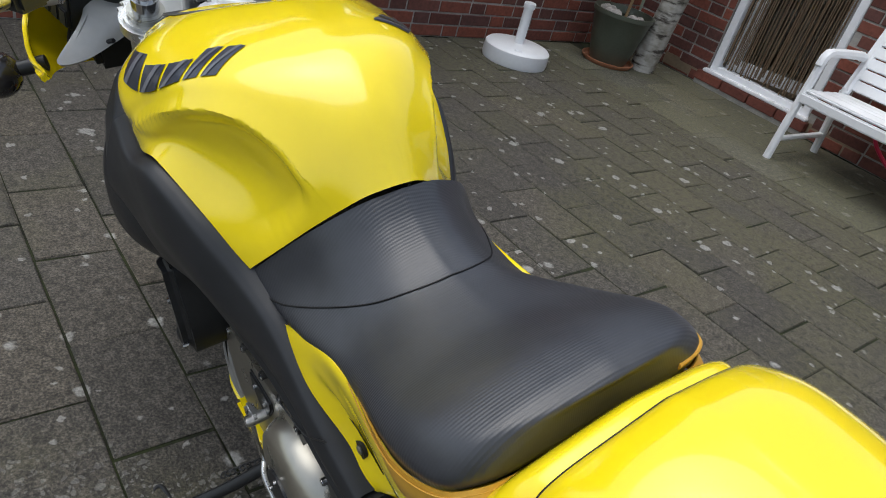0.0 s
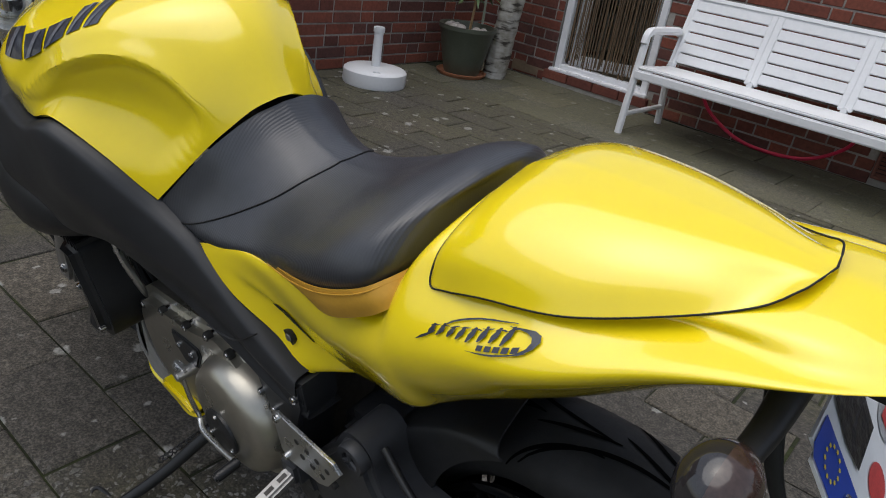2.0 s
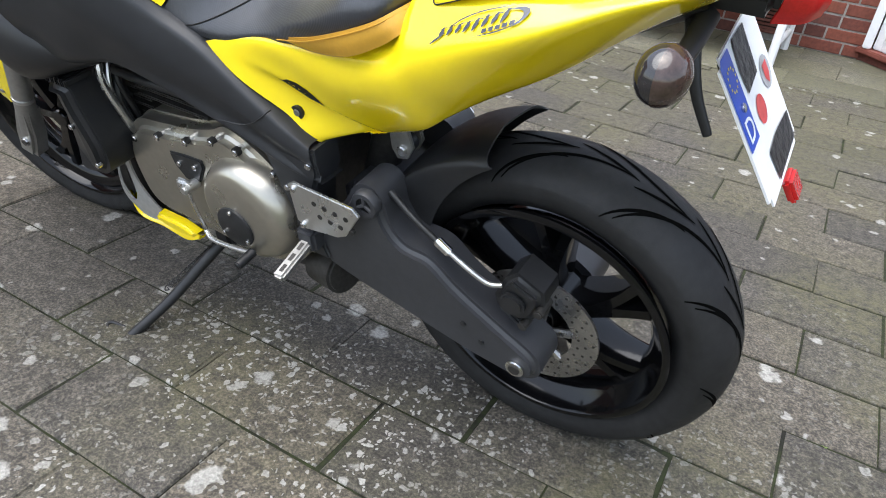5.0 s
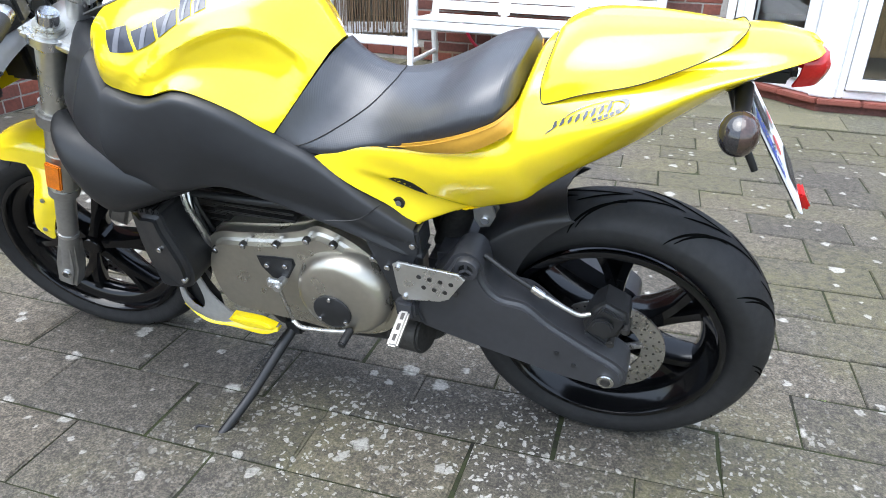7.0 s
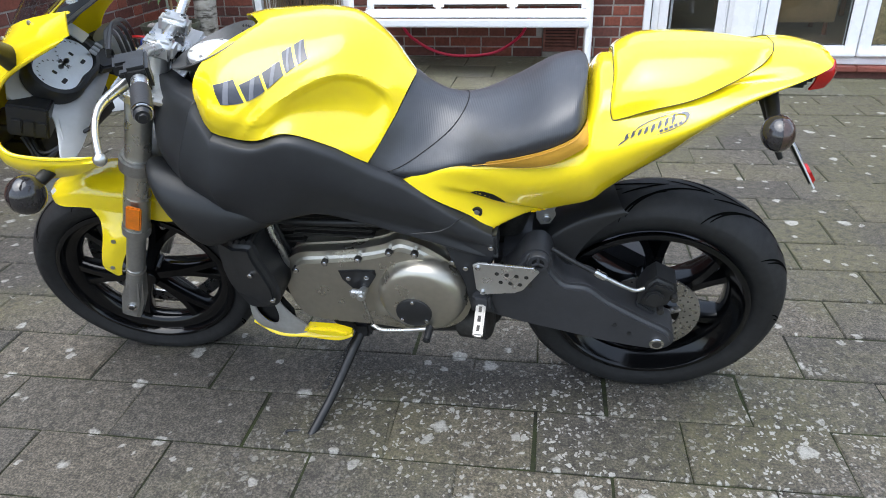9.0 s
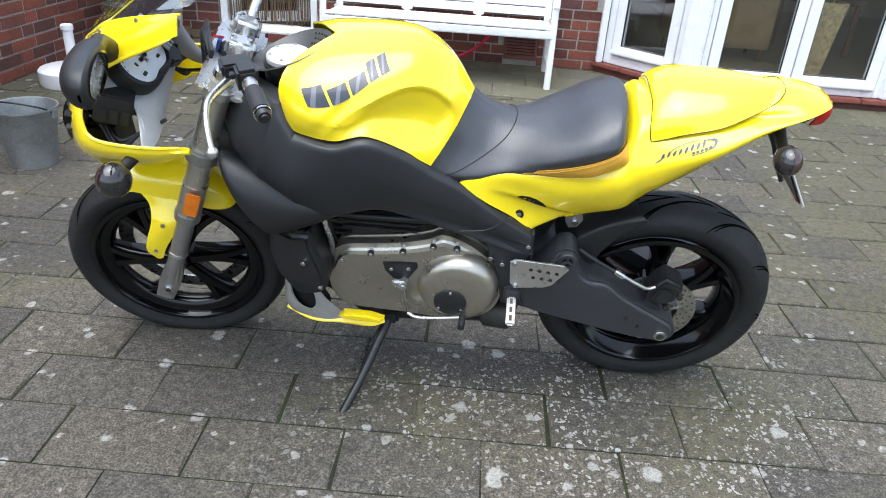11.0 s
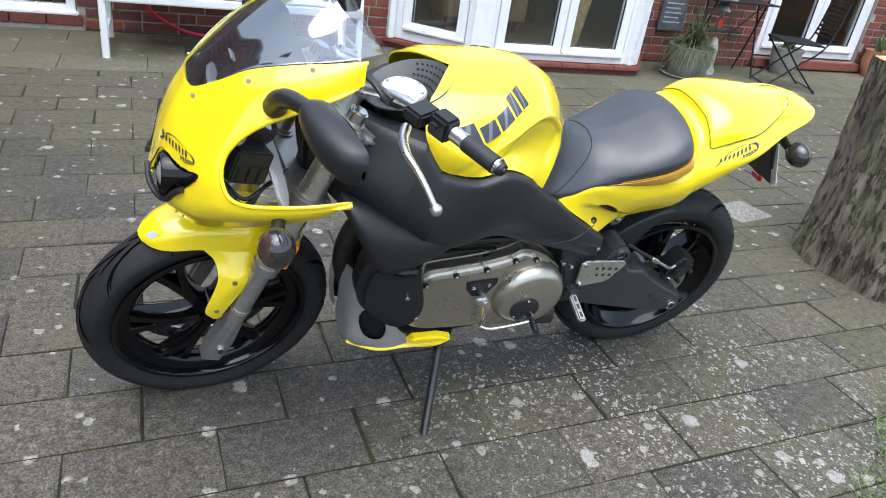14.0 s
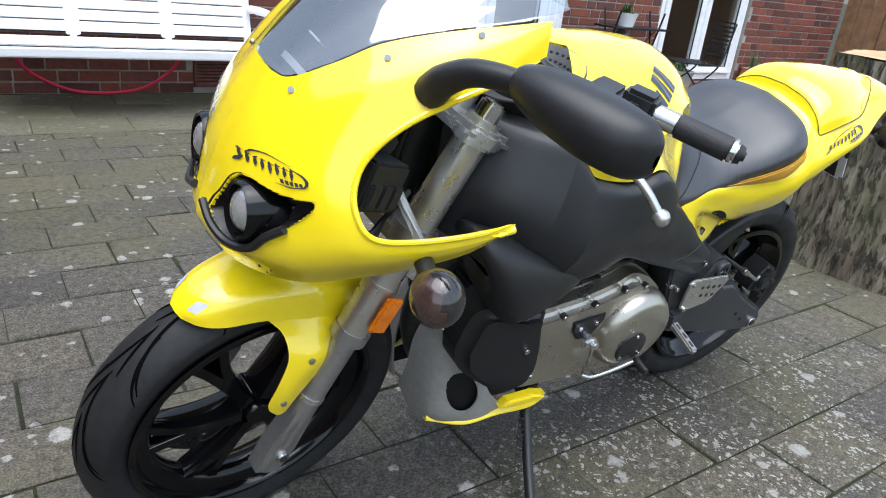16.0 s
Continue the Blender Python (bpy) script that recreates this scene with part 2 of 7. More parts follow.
def tube(points, radius, n=10, m=None, taper=None, caps=True):
    """A round tube along a smooth curve. taper: radius factors along it."""
    m = m or max(2, 6 * (len(points) - 1))
    C = catmull(points, m)
    T = np.gradient(C, axis=0)
    ref = np.array((0.0, 0.0, 1.0))
    if abs(T[0] @ ref) > 0.9 * np.linalg.norm(T[0]):
        ref = np.array((0.0, 1.0, 0.0))
    G = []
    side = None
    for i in range(m):
        t = T[i] / (np.linalg.norm(T[i]) + 1e-12)
        side = ref - t * (ref @ t) if side is None else side - t * (side @ t)
        side = side / (np.linalg.norm(side) + 1e-12)
        up = np.cross(t, side)
        r = radius * (np.interp(i / (m - 1), np.linspace(0, 1, len(taper)), taper) if taper else 1.0)
        G.append([C[i] + r * (math.cos(a) * side + math.sin(a) * up) for a in np.linspace(0, 2 * math.pi, n, endpoint=False)])
    bm = grid_bm(G, close_v=True)
    if caps:
        bm.verts.ensure_lookup_table()
        bm.faces.new([bm.verts[j] for j in range(n)][::-1])
        bm.faces.new([bm.verts[(m - 1) * n + j] for j in range(n)])
    return bm


def lathe(profile, n=40, close=False):
    """Turns (radius, height) points round the y axis; height lies along y."""
    G = [[(r * math.cos(a), h, r * math.sin(a)) for a in np.linspace(0, 2 * math.pi, n, endpoint=False)] for r, h in profile]
    return grid_bm(G, close_u=close, close_v=True)


def cyl(a, b, r, n=16, bevel=0.0, r2=None):
    """A solid round bar from a to b."""
    a, b = Vector(a), Vector(b)
    bm = bmesh.new()
    bmesh.ops.create_cone(bm, cap_ends=True, segments=n, radius1=r, radius2=r if r2 is None else r2, depth=(b - a).length)
    if bevel:
        ed = [e for e in bm.edges if abs(e.verts[0].co.z - e.verts[1].co.z) < 1e-6]
        bmesh.ops.bevel(bm, geom=ed, offset=bevel, segments=2, affect='EDGES')
    q = (b - a).to_track_quat("Z", "Y").to_matrix().to_4x4()
    bmesh.ops.transform(bm, matrix=Matrix.Translation((a + b) / 2) @ q, verts=bm.verts)
    return bm


def box(x0, x1, y0, y1, z0, z1, bevel=0.0, seg=2):
    bm = bmesh.new()
    bmesh.ops.create_cube(bm, size=1)
    bmesh.ops.transform(bm, matrix=Matrix.LocRotScale(((x0 + x1) / 2, (y0 + y1) / 2, (z0 + z1) / 2), None, (abs(x1 - x0), abs(y1 - y0), abs(z1 - z0))), verts=bm.verts)
    if bevel:
        bmesh.ops.bevel(bm, geom=list(bm.edges), offset=bevel, segments=seg, affect='EDGES')
    return bm


def plate(outline, y0, y1, bevel=0.0, seg=3, smooth_n=0):
    """A slab whose outline lies in the x-z plane, from y0 (outer) to y1; its outer edge is rounded."""
    pts = [(x, z) for x, z in outline]
    if smooth_n:
        c = catmull([(x, 0, z) for x, z in pts + pts[:1]], smooth_n + 1)[:-1]
        pts = [(p[0], p[2]) for p in c]
    bm = bmesh.new()
    f = bm.faces.new([bm.verts.new((x, y0, z)) for x, z in pts])
    ex = bmesh.ops.extrude_face_region(bm, geom=[f])
    vs = [g for g in ex["geom"] if isinstance(g, bmesh.types.BMVert)]
    bmesh.ops.translate(bm, vec=(0, y1 - y0, 0), verts=vs)
    if bevel:
        ed = [e for e in bm.edges if abs(e.verts[0].co.y - y0) < 1e-6 and abs(e.verts[1].co.y - y0) < 1e-6]
        bmesh.ops.bevel(bm, geom=ed, offset=bevel, segments=seg, affect='EDGES', clamp_overlap=True)
    return bm


def add(bm, other, m=None):
    """Joins another bmesh into bm."""
    me = bpy.data.meshes.new("tmp")
    other.to_mesh(me)
    other.free()
    if m is not None:
        me.transform(m)
    bm.from_mesh(me)
    bpy.data.meshes.remove(me)
    return bm


def moved(bm, m):
    bmesh.ops.transform(bm, matrix=m, verts=bm.verts)
    return bm

# ---- surface materials of the yard ----
def nodes(name):
    m = bpy.data.materials.new(name)
    m.use_nodes = True
    nt = m.node_tree
    return m, nt, nt.nodes["Principled BSDF"]


def add_node(nt, kind, links=(), **values):
    """A node with its input values and links: (input, socket)."""
    n = nt.nodes.new(kind)
    for k, v in values.items():
        n.inputs[k.replace("_", " ")].default_value = v
    for k, s in links:
        nt.links.new(s, n.inputs[k])
    return n


def ramp(nt, fac, stops):
    r = nt.nodes.new("ShaderNodeValToRGB")
    el = r.color_ramp.elements
    while len(el) < len(stops):
        el.new(0.5)
    for e, (p, c) in zip(el, stops):
        e.position, e.color = p, (*c, 1) if len(c) == 3 else c
    nt.links.new(fac, r.inputs["Fac"])
    return r.outputs["Color"]


def blend(nt, fac, a, b, mode='MIX'):
    m = nt.nodes.new("ShaderNodeMix")
    m.data_type, m.blend_type = 'RGBA', mode
    if isinstance(fac, float):
        m.inputs[0].default_value = fac
    else:
        nt.links.new(fac, m.inputs[0])
    for i, s in ((6, a), (7, b)):
        if isinstance(s, tuple):
            m.inputs[i].default_value = (*s, 1)
        else:
            nt.links.new(s, m.inputs[i])
    return m.outputs[2]


def maths(nt, op, a, b=0.0):
    m = nt.nodes.new("ShaderNodeMath")
    m.operation = op
    for i, s in enumerate((a, b)):
        if isinstance(s, (int, float)):
            m.inputs[i].default_value = s
        else:
            nt.links.new(s, m.inputs[i])
    return m.outputs[0]


def paver_material(name, base_a, base_b, lichen=1.0, green=0.55):
    """Weathered exposed-aggregate concrete with pale lichen discs, fine pale chips, moss and dark dirt."""
    m, nt, b = nodes(name)
    pos = nt.nodes.new("ShaderNodeNewGeometry").outputs["Position"]
    rnd = nt.nodes.new("ShaderNodeObjectInfo").outputs["Random"]
    n1 = add_node(nt, "ShaderNodeTexNoise", [("Vector", pos)], Scale=3.0, Detail=6.0).outputs["Fac"]
    n2 = add_node(nt, "ShaderNodeTexNoise", [("Vector", pos)], Scale=38.0, Detail=8.0, Roughness=0.7).outputs["Fac"]
    n3 = add_node(nt, "ShaderNodeTexNoise", [("Vector", pos)], Scale=170.0, Detail=3.0, Roughness=0.7).outputs["Fac"]
    col = ramp(nt, n2, [(0.32, base_a), (0.66, base_b)])
    grain = ramp(nt, n3, [(0.37, (0.22, 0.22, 0.22)), (0.50, (0.9, 0.9, 0.9)), (0.63, (2.0, 1.95, 1.85))])
    col = blend(nt, 0.75, col, grain, 'MULTIPLY')
    tone = ramp(nt, rnd, [(0.0, (0.70, 0.70, 0.70)), (0.5, (1.0, 1.0, 1.0)), (1.0, (1.32, 1.26, 1.14))])
    col = blend(nt, 0.8, col, tone, 'MULTIPLY')
    # wandering coordinates give the discs ragged rims
    warp = add_node(nt, "ShaderNodeTexNoise", [("Vector", pos)], Scale=42.0, Detail=3.0).outputs["Color"]
    wv = nt.nodes.new("ShaderNodeVectorMath")
    wv.operation = 'MULTIPLY_ADD'
    nt.links.new(warp, wv.inputs[0])
    wv.inputs[1].default_value = (0.034, 0.034, 0.0)
    nt.links.new(pos, wv.inputs[2])
    flat = nt.nodes.new("ShaderNodeVectorMath")
    flat.operation = 'MULTIPLY'
    nt.links.new(wv.outputs[0], flat.inputs[0])
    flat.inputs[1].default_value = (1, 1, 0)
    def discs(scale, lo, hi, keep):
        v = nt.nodes.new("ShaderNodeTexVoronoi")
        v.inputs["Scale"].default_value = scale
        nt.links.new(flat.outputs[0], v.inputs["Vector"])
        sep = nt.nodes.new("ShaderNodeSeparateColor")
        nt.links.new(v.outputs["Color"], sep.inputs[0])
        size = maths(nt, 'MULTIPLY', maths(nt, 'SUBTRACT', sep.outputs[0], keep), hi / (1 - keep))
        d = maths(nt, 'SUBTRACT', size, v.outputs["Distance"])
        return maths(nt, 'MULTIPLY', d, lo)
    def clamp(v):
        return maths(nt, 'MINIMUM', maths(nt, 'MAXIMUM', v, 0.0), 1.0)
    sep = nt.nodes.new("ShaderNodeSeparateXYZ")
    nt.links.new(pos, sep.inputs[0])
    n6 = add_node(nt, "ShaderNodeTexNoise", [("Vector", pos)], Scale=0.9, Detail=4.0).outputs["Fac"]
    wander = maths(nt, 'MULTIPLY', maths(nt, 'SUBTRACT', n6, 0.5), 3.2)
    # the chippings are laid bare in the middle of the yard; its rim towards the house and the stump is greener
    worn = maths(nt, 'MULTIPLY', clamp(maths(nt, 'ADD', maths(nt, 'MULTIPLY', maths(nt, 'ADD', sep.outputs[0], 0.35), 1.5), wander)),
                 clamp(maths(nt, 'ADD', maths(nt, 'MULTIPLY', maths(nt, 'SUBTRACT', 0.75, sep.outputs[1]), 1.5), wander)))
    worn = maths(nt, 'MULTIPLY', worn, clamp(maths(nt, 'ADD', maths(nt, 'MULTIPLY', maths(nt, 'SUBTRACT', 1.5, sep.outputs[0]), 1.6), wander)))
    patch = ramp(nt, n1, [(0.38, (0.10, 0.10, 0.10)), (0.60, (1, 1, 1))])
    big = clamp(discs(10.5, 15.0, 0.30, 0.42))
    mid = maths(nt, 'MULTIPLY', clamp(discs(19.0, 18.0, 0.30, 0.60)), 0.85)
    small = maths(nt, 'MULTIPLY', clamp(discs(46.0, 16.0, 0.40, 0.40)), maths(nt, 'ADD', maths(nt, 'MULTIPLY', maths(nt, 'MULTIPLY', worn, patch), 0.85), 0.06))
    tiny = maths(nt, 'MULTIPLY', clamp(discs(88.0, 14.0, 0.52, 0.12)), maths(nt, 'MULTIPLY', maths(nt, 'MULTIPLY', worn, patch), 0.85))
    scar = ramp(nt, n2, [(0.34, (0.45, 0.45, 0.45)), (0.52, (1, 1, 1))])
    big = maths(nt, 'MULTIPLY', maths(nt, 'MAXIMUM', big, mid), maths(nt, 'MULTIPLY', scar, 0.78))
    spots = maths(nt, 'MULTIPLY', maths(nt, 'MAXIMUM', maths(nt, 'MAXIMUM', big, small), tiny), lichen)
    lcol = ramp(nt, n3, [(0.3, (0.24, 0.236, 0.218)), (0.65, (0.43, 0.425, 0.395))])
    n4 = add_node(nt, "ShaderNodeTexNoise", [("Vector", pos)], Scale=1.7, Detail=5.0).outputs["Fac"]
    damp = maths(nt, 'MAXIMUM', clamp(maths(nt, 'MULTIPLY', maths(nt, 'SUBTRACT', sep.outputs[0], 0.8), 1.3)), clamp(maths(nt, 'MULTIPLY', maths(nt, 'SUBTRACT', sep.outputs[1], 1.1), 0.8)))
    n4 = maths(nt, 'ADD', n4, maths(nt, 'MULTIPLY', damp, 0.17))
    moss = maths(nt, 'MULTIPLY', maths(nt, 'MULTIPLY', ramp(nt, n4, [(0.50, (0, 0, 0)), (0.68, (1, 1, 1))]), green), ramp(nt, n2, [(0.38, (0.15, 0.15, 0.15)), (0.58, (1, 1, 1))]))
    col = blend(nt, moss, col, (0.092, 0.088, 0.036))
    col = blend(nt, spots, col, lcol)
    nt.links.new(col, b.inputs["Base Color"])
    b.inputs["Roughness"].default_value = 0.82
    hgt = maths(nt, 'ADD', maths(nt, 'MULTIPLY', n2, 0.8), maths(nt, 'ADD', maths(nt, 'MULTIPLY', n3, 0.5), maths(nt, 'MULTIPLY', spots, 0.25)))
    bp = add_node(nt, "ShaderNodeBump", [("Height", hgt)], Strength=0.8, Distance=0.005)
    nt.links.new(bp.outputs["Normal"], b.inputs["Normal"])
    return m


PAVER = paver_material("weathered_paver", (0.030, 0.027, 0.0225), (0.094, 0.086, 0.0725))
SLAB = paver_material("mossy_slab", (0.060, 0.058, 0.044), (0.130, 0.126, 0.100), lichen=0.35, green=0.6)


def brick_material(name, a, b_, c):
    m, nt, b = nodes(name)
    pos = nt.nodes.new("ShaderNodeNewGeometry").outputs["Position"]
    rnd = nt.nodes.new("ShaderNodeObjectInfo").outputs["Random"]
    isl = nt.nodes.new("ShaderNodeNewGeometry").outputs["Random Per Island"]
    mixr = maths(nt, 'FRACT', maths(nt, 'ADD', rnd, isl))
    n = add_node(nt, "ShaderNodeTexNoise", [("Vector", pos)], Scale=45.0, Detail=6.0, Roughness=0.65).outputs["Fac"]
    n5 = add_node(nt, "ShaderNodeTexNoise", [("Vector", pos)], Scale=6.0, Detail=4.0).outputs["Fac"]
    col = ramp(nt, mixr, [(0.0, a), (0.45, b_), (0.8, c), (1.0, tuple(v * 0.7 for v in a))])
    col = blend(nt, 0.8, col, ramp(nt, n, [(0.3, (0.6, 0.6, 0.6)), (0.7, (1.25, 1.2, 1.2))]), 'MULTIPLY')
    col = blend(nt, 0.5, col, ramp(nt, n5, [(0.3, (0.7, 0.7, 0.72)), (0.7, (1.15, 1.12, 1.1))]), 'MULTIPLY')
    nt.links.new(col, b.inputs["Base Color"])
    b.inputs["Roughness"].default_value = 0.85
    bp = add_node(nt, "ShaderNodeBump", [("Height", n)], Strength=0.5, Distance=0.003)
    nt.links.new(bp.outputs["Normal"], b.inputs["Normal"])
    return m


BRICK = brick_material("red_clinker_brick", (0.150, 0.048, 0.034), (0.235, 0.070, 0.042), (0.115, 0.050, 0.042))
MORTAR = mat("grey_mortar", (0.30, 0.285, 0.26), 0.92, var=0.25, vscale=7, bump=0.5, bscale=90)
SOIL = mat("joint_soil_and_moss", (0.013, 0.012, 0.009), 0.95, var=0.4, vscale=9, color2=(0.026, 0.034, 0.009), bump=0.6, bscale=70)
GRASS = mat("grass_blade", (0.105, 0.150, 0.040), 0.6, var=0.35, vscale=9)
TILE_RED = mat("red_sill_tile", (0.20, 0.062, 0.045), 0.6, var=0.2, vscale=12, bump=0.2, bscale=80)
ROOM_WALL = mat("room_plaster", (0.42, 0.38, 0.32), 0.9, var=0.05, vscale=3)
ROOM_FLOOR = mat("room_floor_wood", (0.20, 0.15, 0.10), 0.45, var=0.2, vscale=6)
DARK_WOOD = mat("dark_red_wood", (0.16, 0.055, 0.030), 0.5, var=0.25, vscale=9)
OAK = mat("oak_wood", (0.36, 0.24, 0.12), 0.5, var=0.2, vscale=6)
BAMBOO = mat("bamboo_stick", (0.135, 0.088, 0.050), 0.7, var=0.3, vscale=20)
RUST = mat("rusty_vent", (0.16, 0.062, 0.045), 0.75, var=0.25, vscale=20)
HOSE = mat("red_garden_hose", (0.60, 0.025, 0.075), 0.4, var=0.1, vscale=10)
FENCE = mat("fence_wood", (0.22, 0.12, 0.06), 0.8, var=0.3, vscale=8, bump=0.4, bscale=50)

# ---- ground ----
bm = bmesh.new()
bmesh.ops.create_grid(bm, x_segments=2, y_segments=2, size=400)
moved(bm, Matrix.Translation((0, 0, -.012)))
tagged(obj("ground", bm, SOIL), "dark soil and moss showing in the paving joints", "ground", kind="structure")


def loose_block(w, d, h, seed, chamfer=.004):
    """A slightly uneven block with a chamfered top, its base centre at the origin."""
    r = random.Random(seed)
    bm = bmesh.new()
    rings = []
    for inset, z in ((0, -h), (0, -chamfer), (chamfer, 0)):
        ring = []
        for sx, sy in ((-1, -1), (1, -1), (1, 1), (-1, 1)):
            jx, jy = r.uniform(-.002, .002), r.uniform(-.002, .002)
            chip = r.uniform(.004, .014) if z == 0 and r.random() < .25 else 0
            ring.append(bm.verts.new((sx * (w / 2 - inset - chip) + jx, sy * (d / 2 - inset - chip) + jy, z - chip * .25)))
        rings.append(ring)
    for a, b in zip(rings, rings[1:]):
        for i in range(4):
            bm.faces.new((a[i], a[(i + 1) % 4], b[(i + 1) % 4], b[i]))
    bm.faces.new(rings[-1])
    return bm


def paving():
    """Running-bond pavers: those near the motorcycle as single pieces, the others joined."""
    floor = obj("pavement", box(-7.5, 9, -7, 4.0, -.06, -.006), SOIL)
    tagged(floor, "weathered grey concrete pavers with lichen and mossy joints", "paving", kind="structure")
    kinds = []
    for k in range(8):
        me = bpy.data.meshes.new("paver")
        b = loose_block(.3480, .2012, .03, 50 + k, .004)
        bmesh.ops.recalc_face_normals(b, faces=b.faces)
        b.to_mesh(me)
        b.free()
        me.materials.append(PAVER)
        kinds.append(me)
    r = random.Random(4)
    turn = radians(1.8)
    count = 0
    verts, faces = [], []
    for row in range(-24, 17):
        for col in range(-20, 26):
            u = col * .353 + (.0365 if row % 2 == 0 else .213) + r.uniform(-.003, .003)
            v = .0 - .023 + row * .2065
            x, y = u * math.cos(turn) - v * math.sin(turn), u * math.sin(turn) + v * math.cos(turn)
            if y > 3.12 or x > 6.5 or x < -3.0 or y < -5:
                continue
            me = kinds[r.randrange(8)]
            mw = Matrix.Translation((x, y, r.uniform(-.0022, .001))) @ Euler((r.gauss(0, .004), r.gauss(0, .004), turn + r.gauss(0, .004))).to_matrix().to_4x4()
            if -1.95 < x < 1.95 and -1.15 < y < 2.55 and count < 295:
                ob = new("paver", me)
                ob.matrix_basis = mw
                ob.parent = floor
                count += 1
            else:
                base = len(verts)
                verts += [tuple(mw @ q.co) for q in me.vertices]
                faces += [tuple(base + i for i in p.vertices) for p in me.polygons]
    me = bpy.data.meshes.new("far_pavers")
    me.from_pydata(verts, [], faces)
    me.materials.append(PAVER)
    ob = new("far_pavers", me)
    ob.parent = floor
    tagged(ob, "weathered grey concrete pavers further off", kind="stuff")
    # border of larger slabs along the house
    for row, (y0, d) in enumerate(((3.045, .33), (3.38, .33), (3.715, .31))):
        for k in range(20):
            x = -2.6 + k * .50 + (.24 if row % 2 else 0)
            if x > 6.8:
                continue
            b = loose_block(.497, d + .003, .03, 300 + row * 20 + k, .003)
            ob = part("slab", moved(b, Matrix.Translation((x, y0 + d / 2, .004 + r.uniform(-.0015, .0015)))), SLAB, floor)


def brick_wall(name, start, end, z0, z1, zs, label, holes=(), depth=.24, seed=1):
    """A brick wall from start to end (plan), facing to the right of that way; bricks up to zs are single pieces."""
    a, b = Vector((*start, 0)), Vector((*end, 0))
    length = (b - a).length
    d = (b - a).normalized()
    n = Vector((d.y, -d.x, 0))
    frame_m = Matrix.Translation(a) @ Matrix(((d.x, -n.x, 0, 0), (d.y, -n.y, 0, 0), (0, 0, 1, 0), (0, 0, 0, 1)))
    core = bmesh.new()
    spans = [(0, length, z0, z1)]
    for (h0, h1, hz0, hz1) in holes:
        nxt = []
        for (s0, s1, t0, t1) in spans:
            if h0 >= s1 or h1 <= s0 or hz0 >= t1 or hz1 <= t0:
                nxt.append((s0, s1, t0, t1))
                continue
            if h0 > s0:
                nxt.append((s0, h0, t0, t1))
            if h1 < s1:
                nxt.append((h1, s1, t0, t1))
            m0, m1 = max(s0, h0), min(s1, h1)
            if hz0 > t0:
                nxt.append((m0, m1, t0, hz0))
            if hz1 < t1:
                nxt.append((m0, m1, hz1, t1))
        spans = nxt
    for s0, s1, t0, t1 in spans:
        add(core, box(s0, s1, .006, depth, t0, t1))
    wall = obj(name, moved(core, frame_m), MORTAR, smooth=False)
    tagged(wall, label, "wall", kind="structure")
    r = random.Random(seed)
    meshes = {}
    def brick_mesh(w):
        key = round(w, 3)
        if key not in meshes:
            bm = bmesh.new()
            rings = []
            for inset, y in ((0, .030), (0, .003), (.003, 0)):
                rings.append([bm.verts.new((sx * (w / 2 - inset), y, sz * (.0325 - inset))) for sx, sz in ((-1, -1), (1, -1), (1, 1), (-1, 1))])
            for p, q in zip(rings, rings[1:]):
                for i in range(4):
                    bm.faces.new((p[i], p[(i + 1) % 4], q[(i + 1) % 4], q[i]))
            bm.faces.new(rings[-1])
            bmesh.ops.recalc_face_normals(bm, faces=bm.faces)
            me = bpy.data.meshes.new("brick")
            bm.to_mesh(me)
            bm.free()
            me.materials.append(BRICK)
            meshes[key] = me
        return meshes[key]
    verts, faces = [], []
    count = 0
    course = 0
    z = z0 + .038
    while z < z1 - .03:
        x = [0.0, -.12, -.06, -.18][course % 4]
        j = 0
        while x < length:
            w = .236 if (j + course) % 3 else .112
            x0, x1 = max(x, 0), min(x + w, length)
            x += w + .0115
            j += 1
            for h0, h1, hz0, hz1 in holes:
                if z + .03 > hz0 and z - .03 < hz1 and x1 > h0 and x0 < h1:
                    if x0 < h0 - .04:
                        x1 = h0 - .002
                    elif x1 > h1 + .04:
                        x0 = h1 + .002
            if x1 - x0 < .04 or any(x1 > h0 + .01 and x0 < h1 - .01 and z + .03 > hz0 and z - .03 < hz1 for h0, h1, hz0, hz1 in holes):
                continue
            me = brick_mesh(x1 - x0)
            m = frame_m @ Matrix.Translation(((x0 + x1) / 2, r.uniform(-.002, .002), z + r.uniform(-.001, .001)))
            if z < zs and count < 298:
                ob = new("brick", me)
                ob.matrix_basis = m
                ob.parent = wall
                count += 1
            else:
                base = len(verts)
                verts += [tuple(m @ q.co) for q in me.vertices]
                faces += [tuple(base + i for i in p.vertices) for p in me.polygons]
        z += .0765
        course += 1
    if verts:
        me = bpy.data.meshes.new("upper_bricks")
        me.from_pydata(verts, [], faces)
        me.materials.append(BRICK)
        ob = new("upper_bricks", me)
        ob.parent = wall
        tagged(ob, "red brick courses higher up", kind="stuff")
    return wall


DOOR = (-2.12, -1.30)


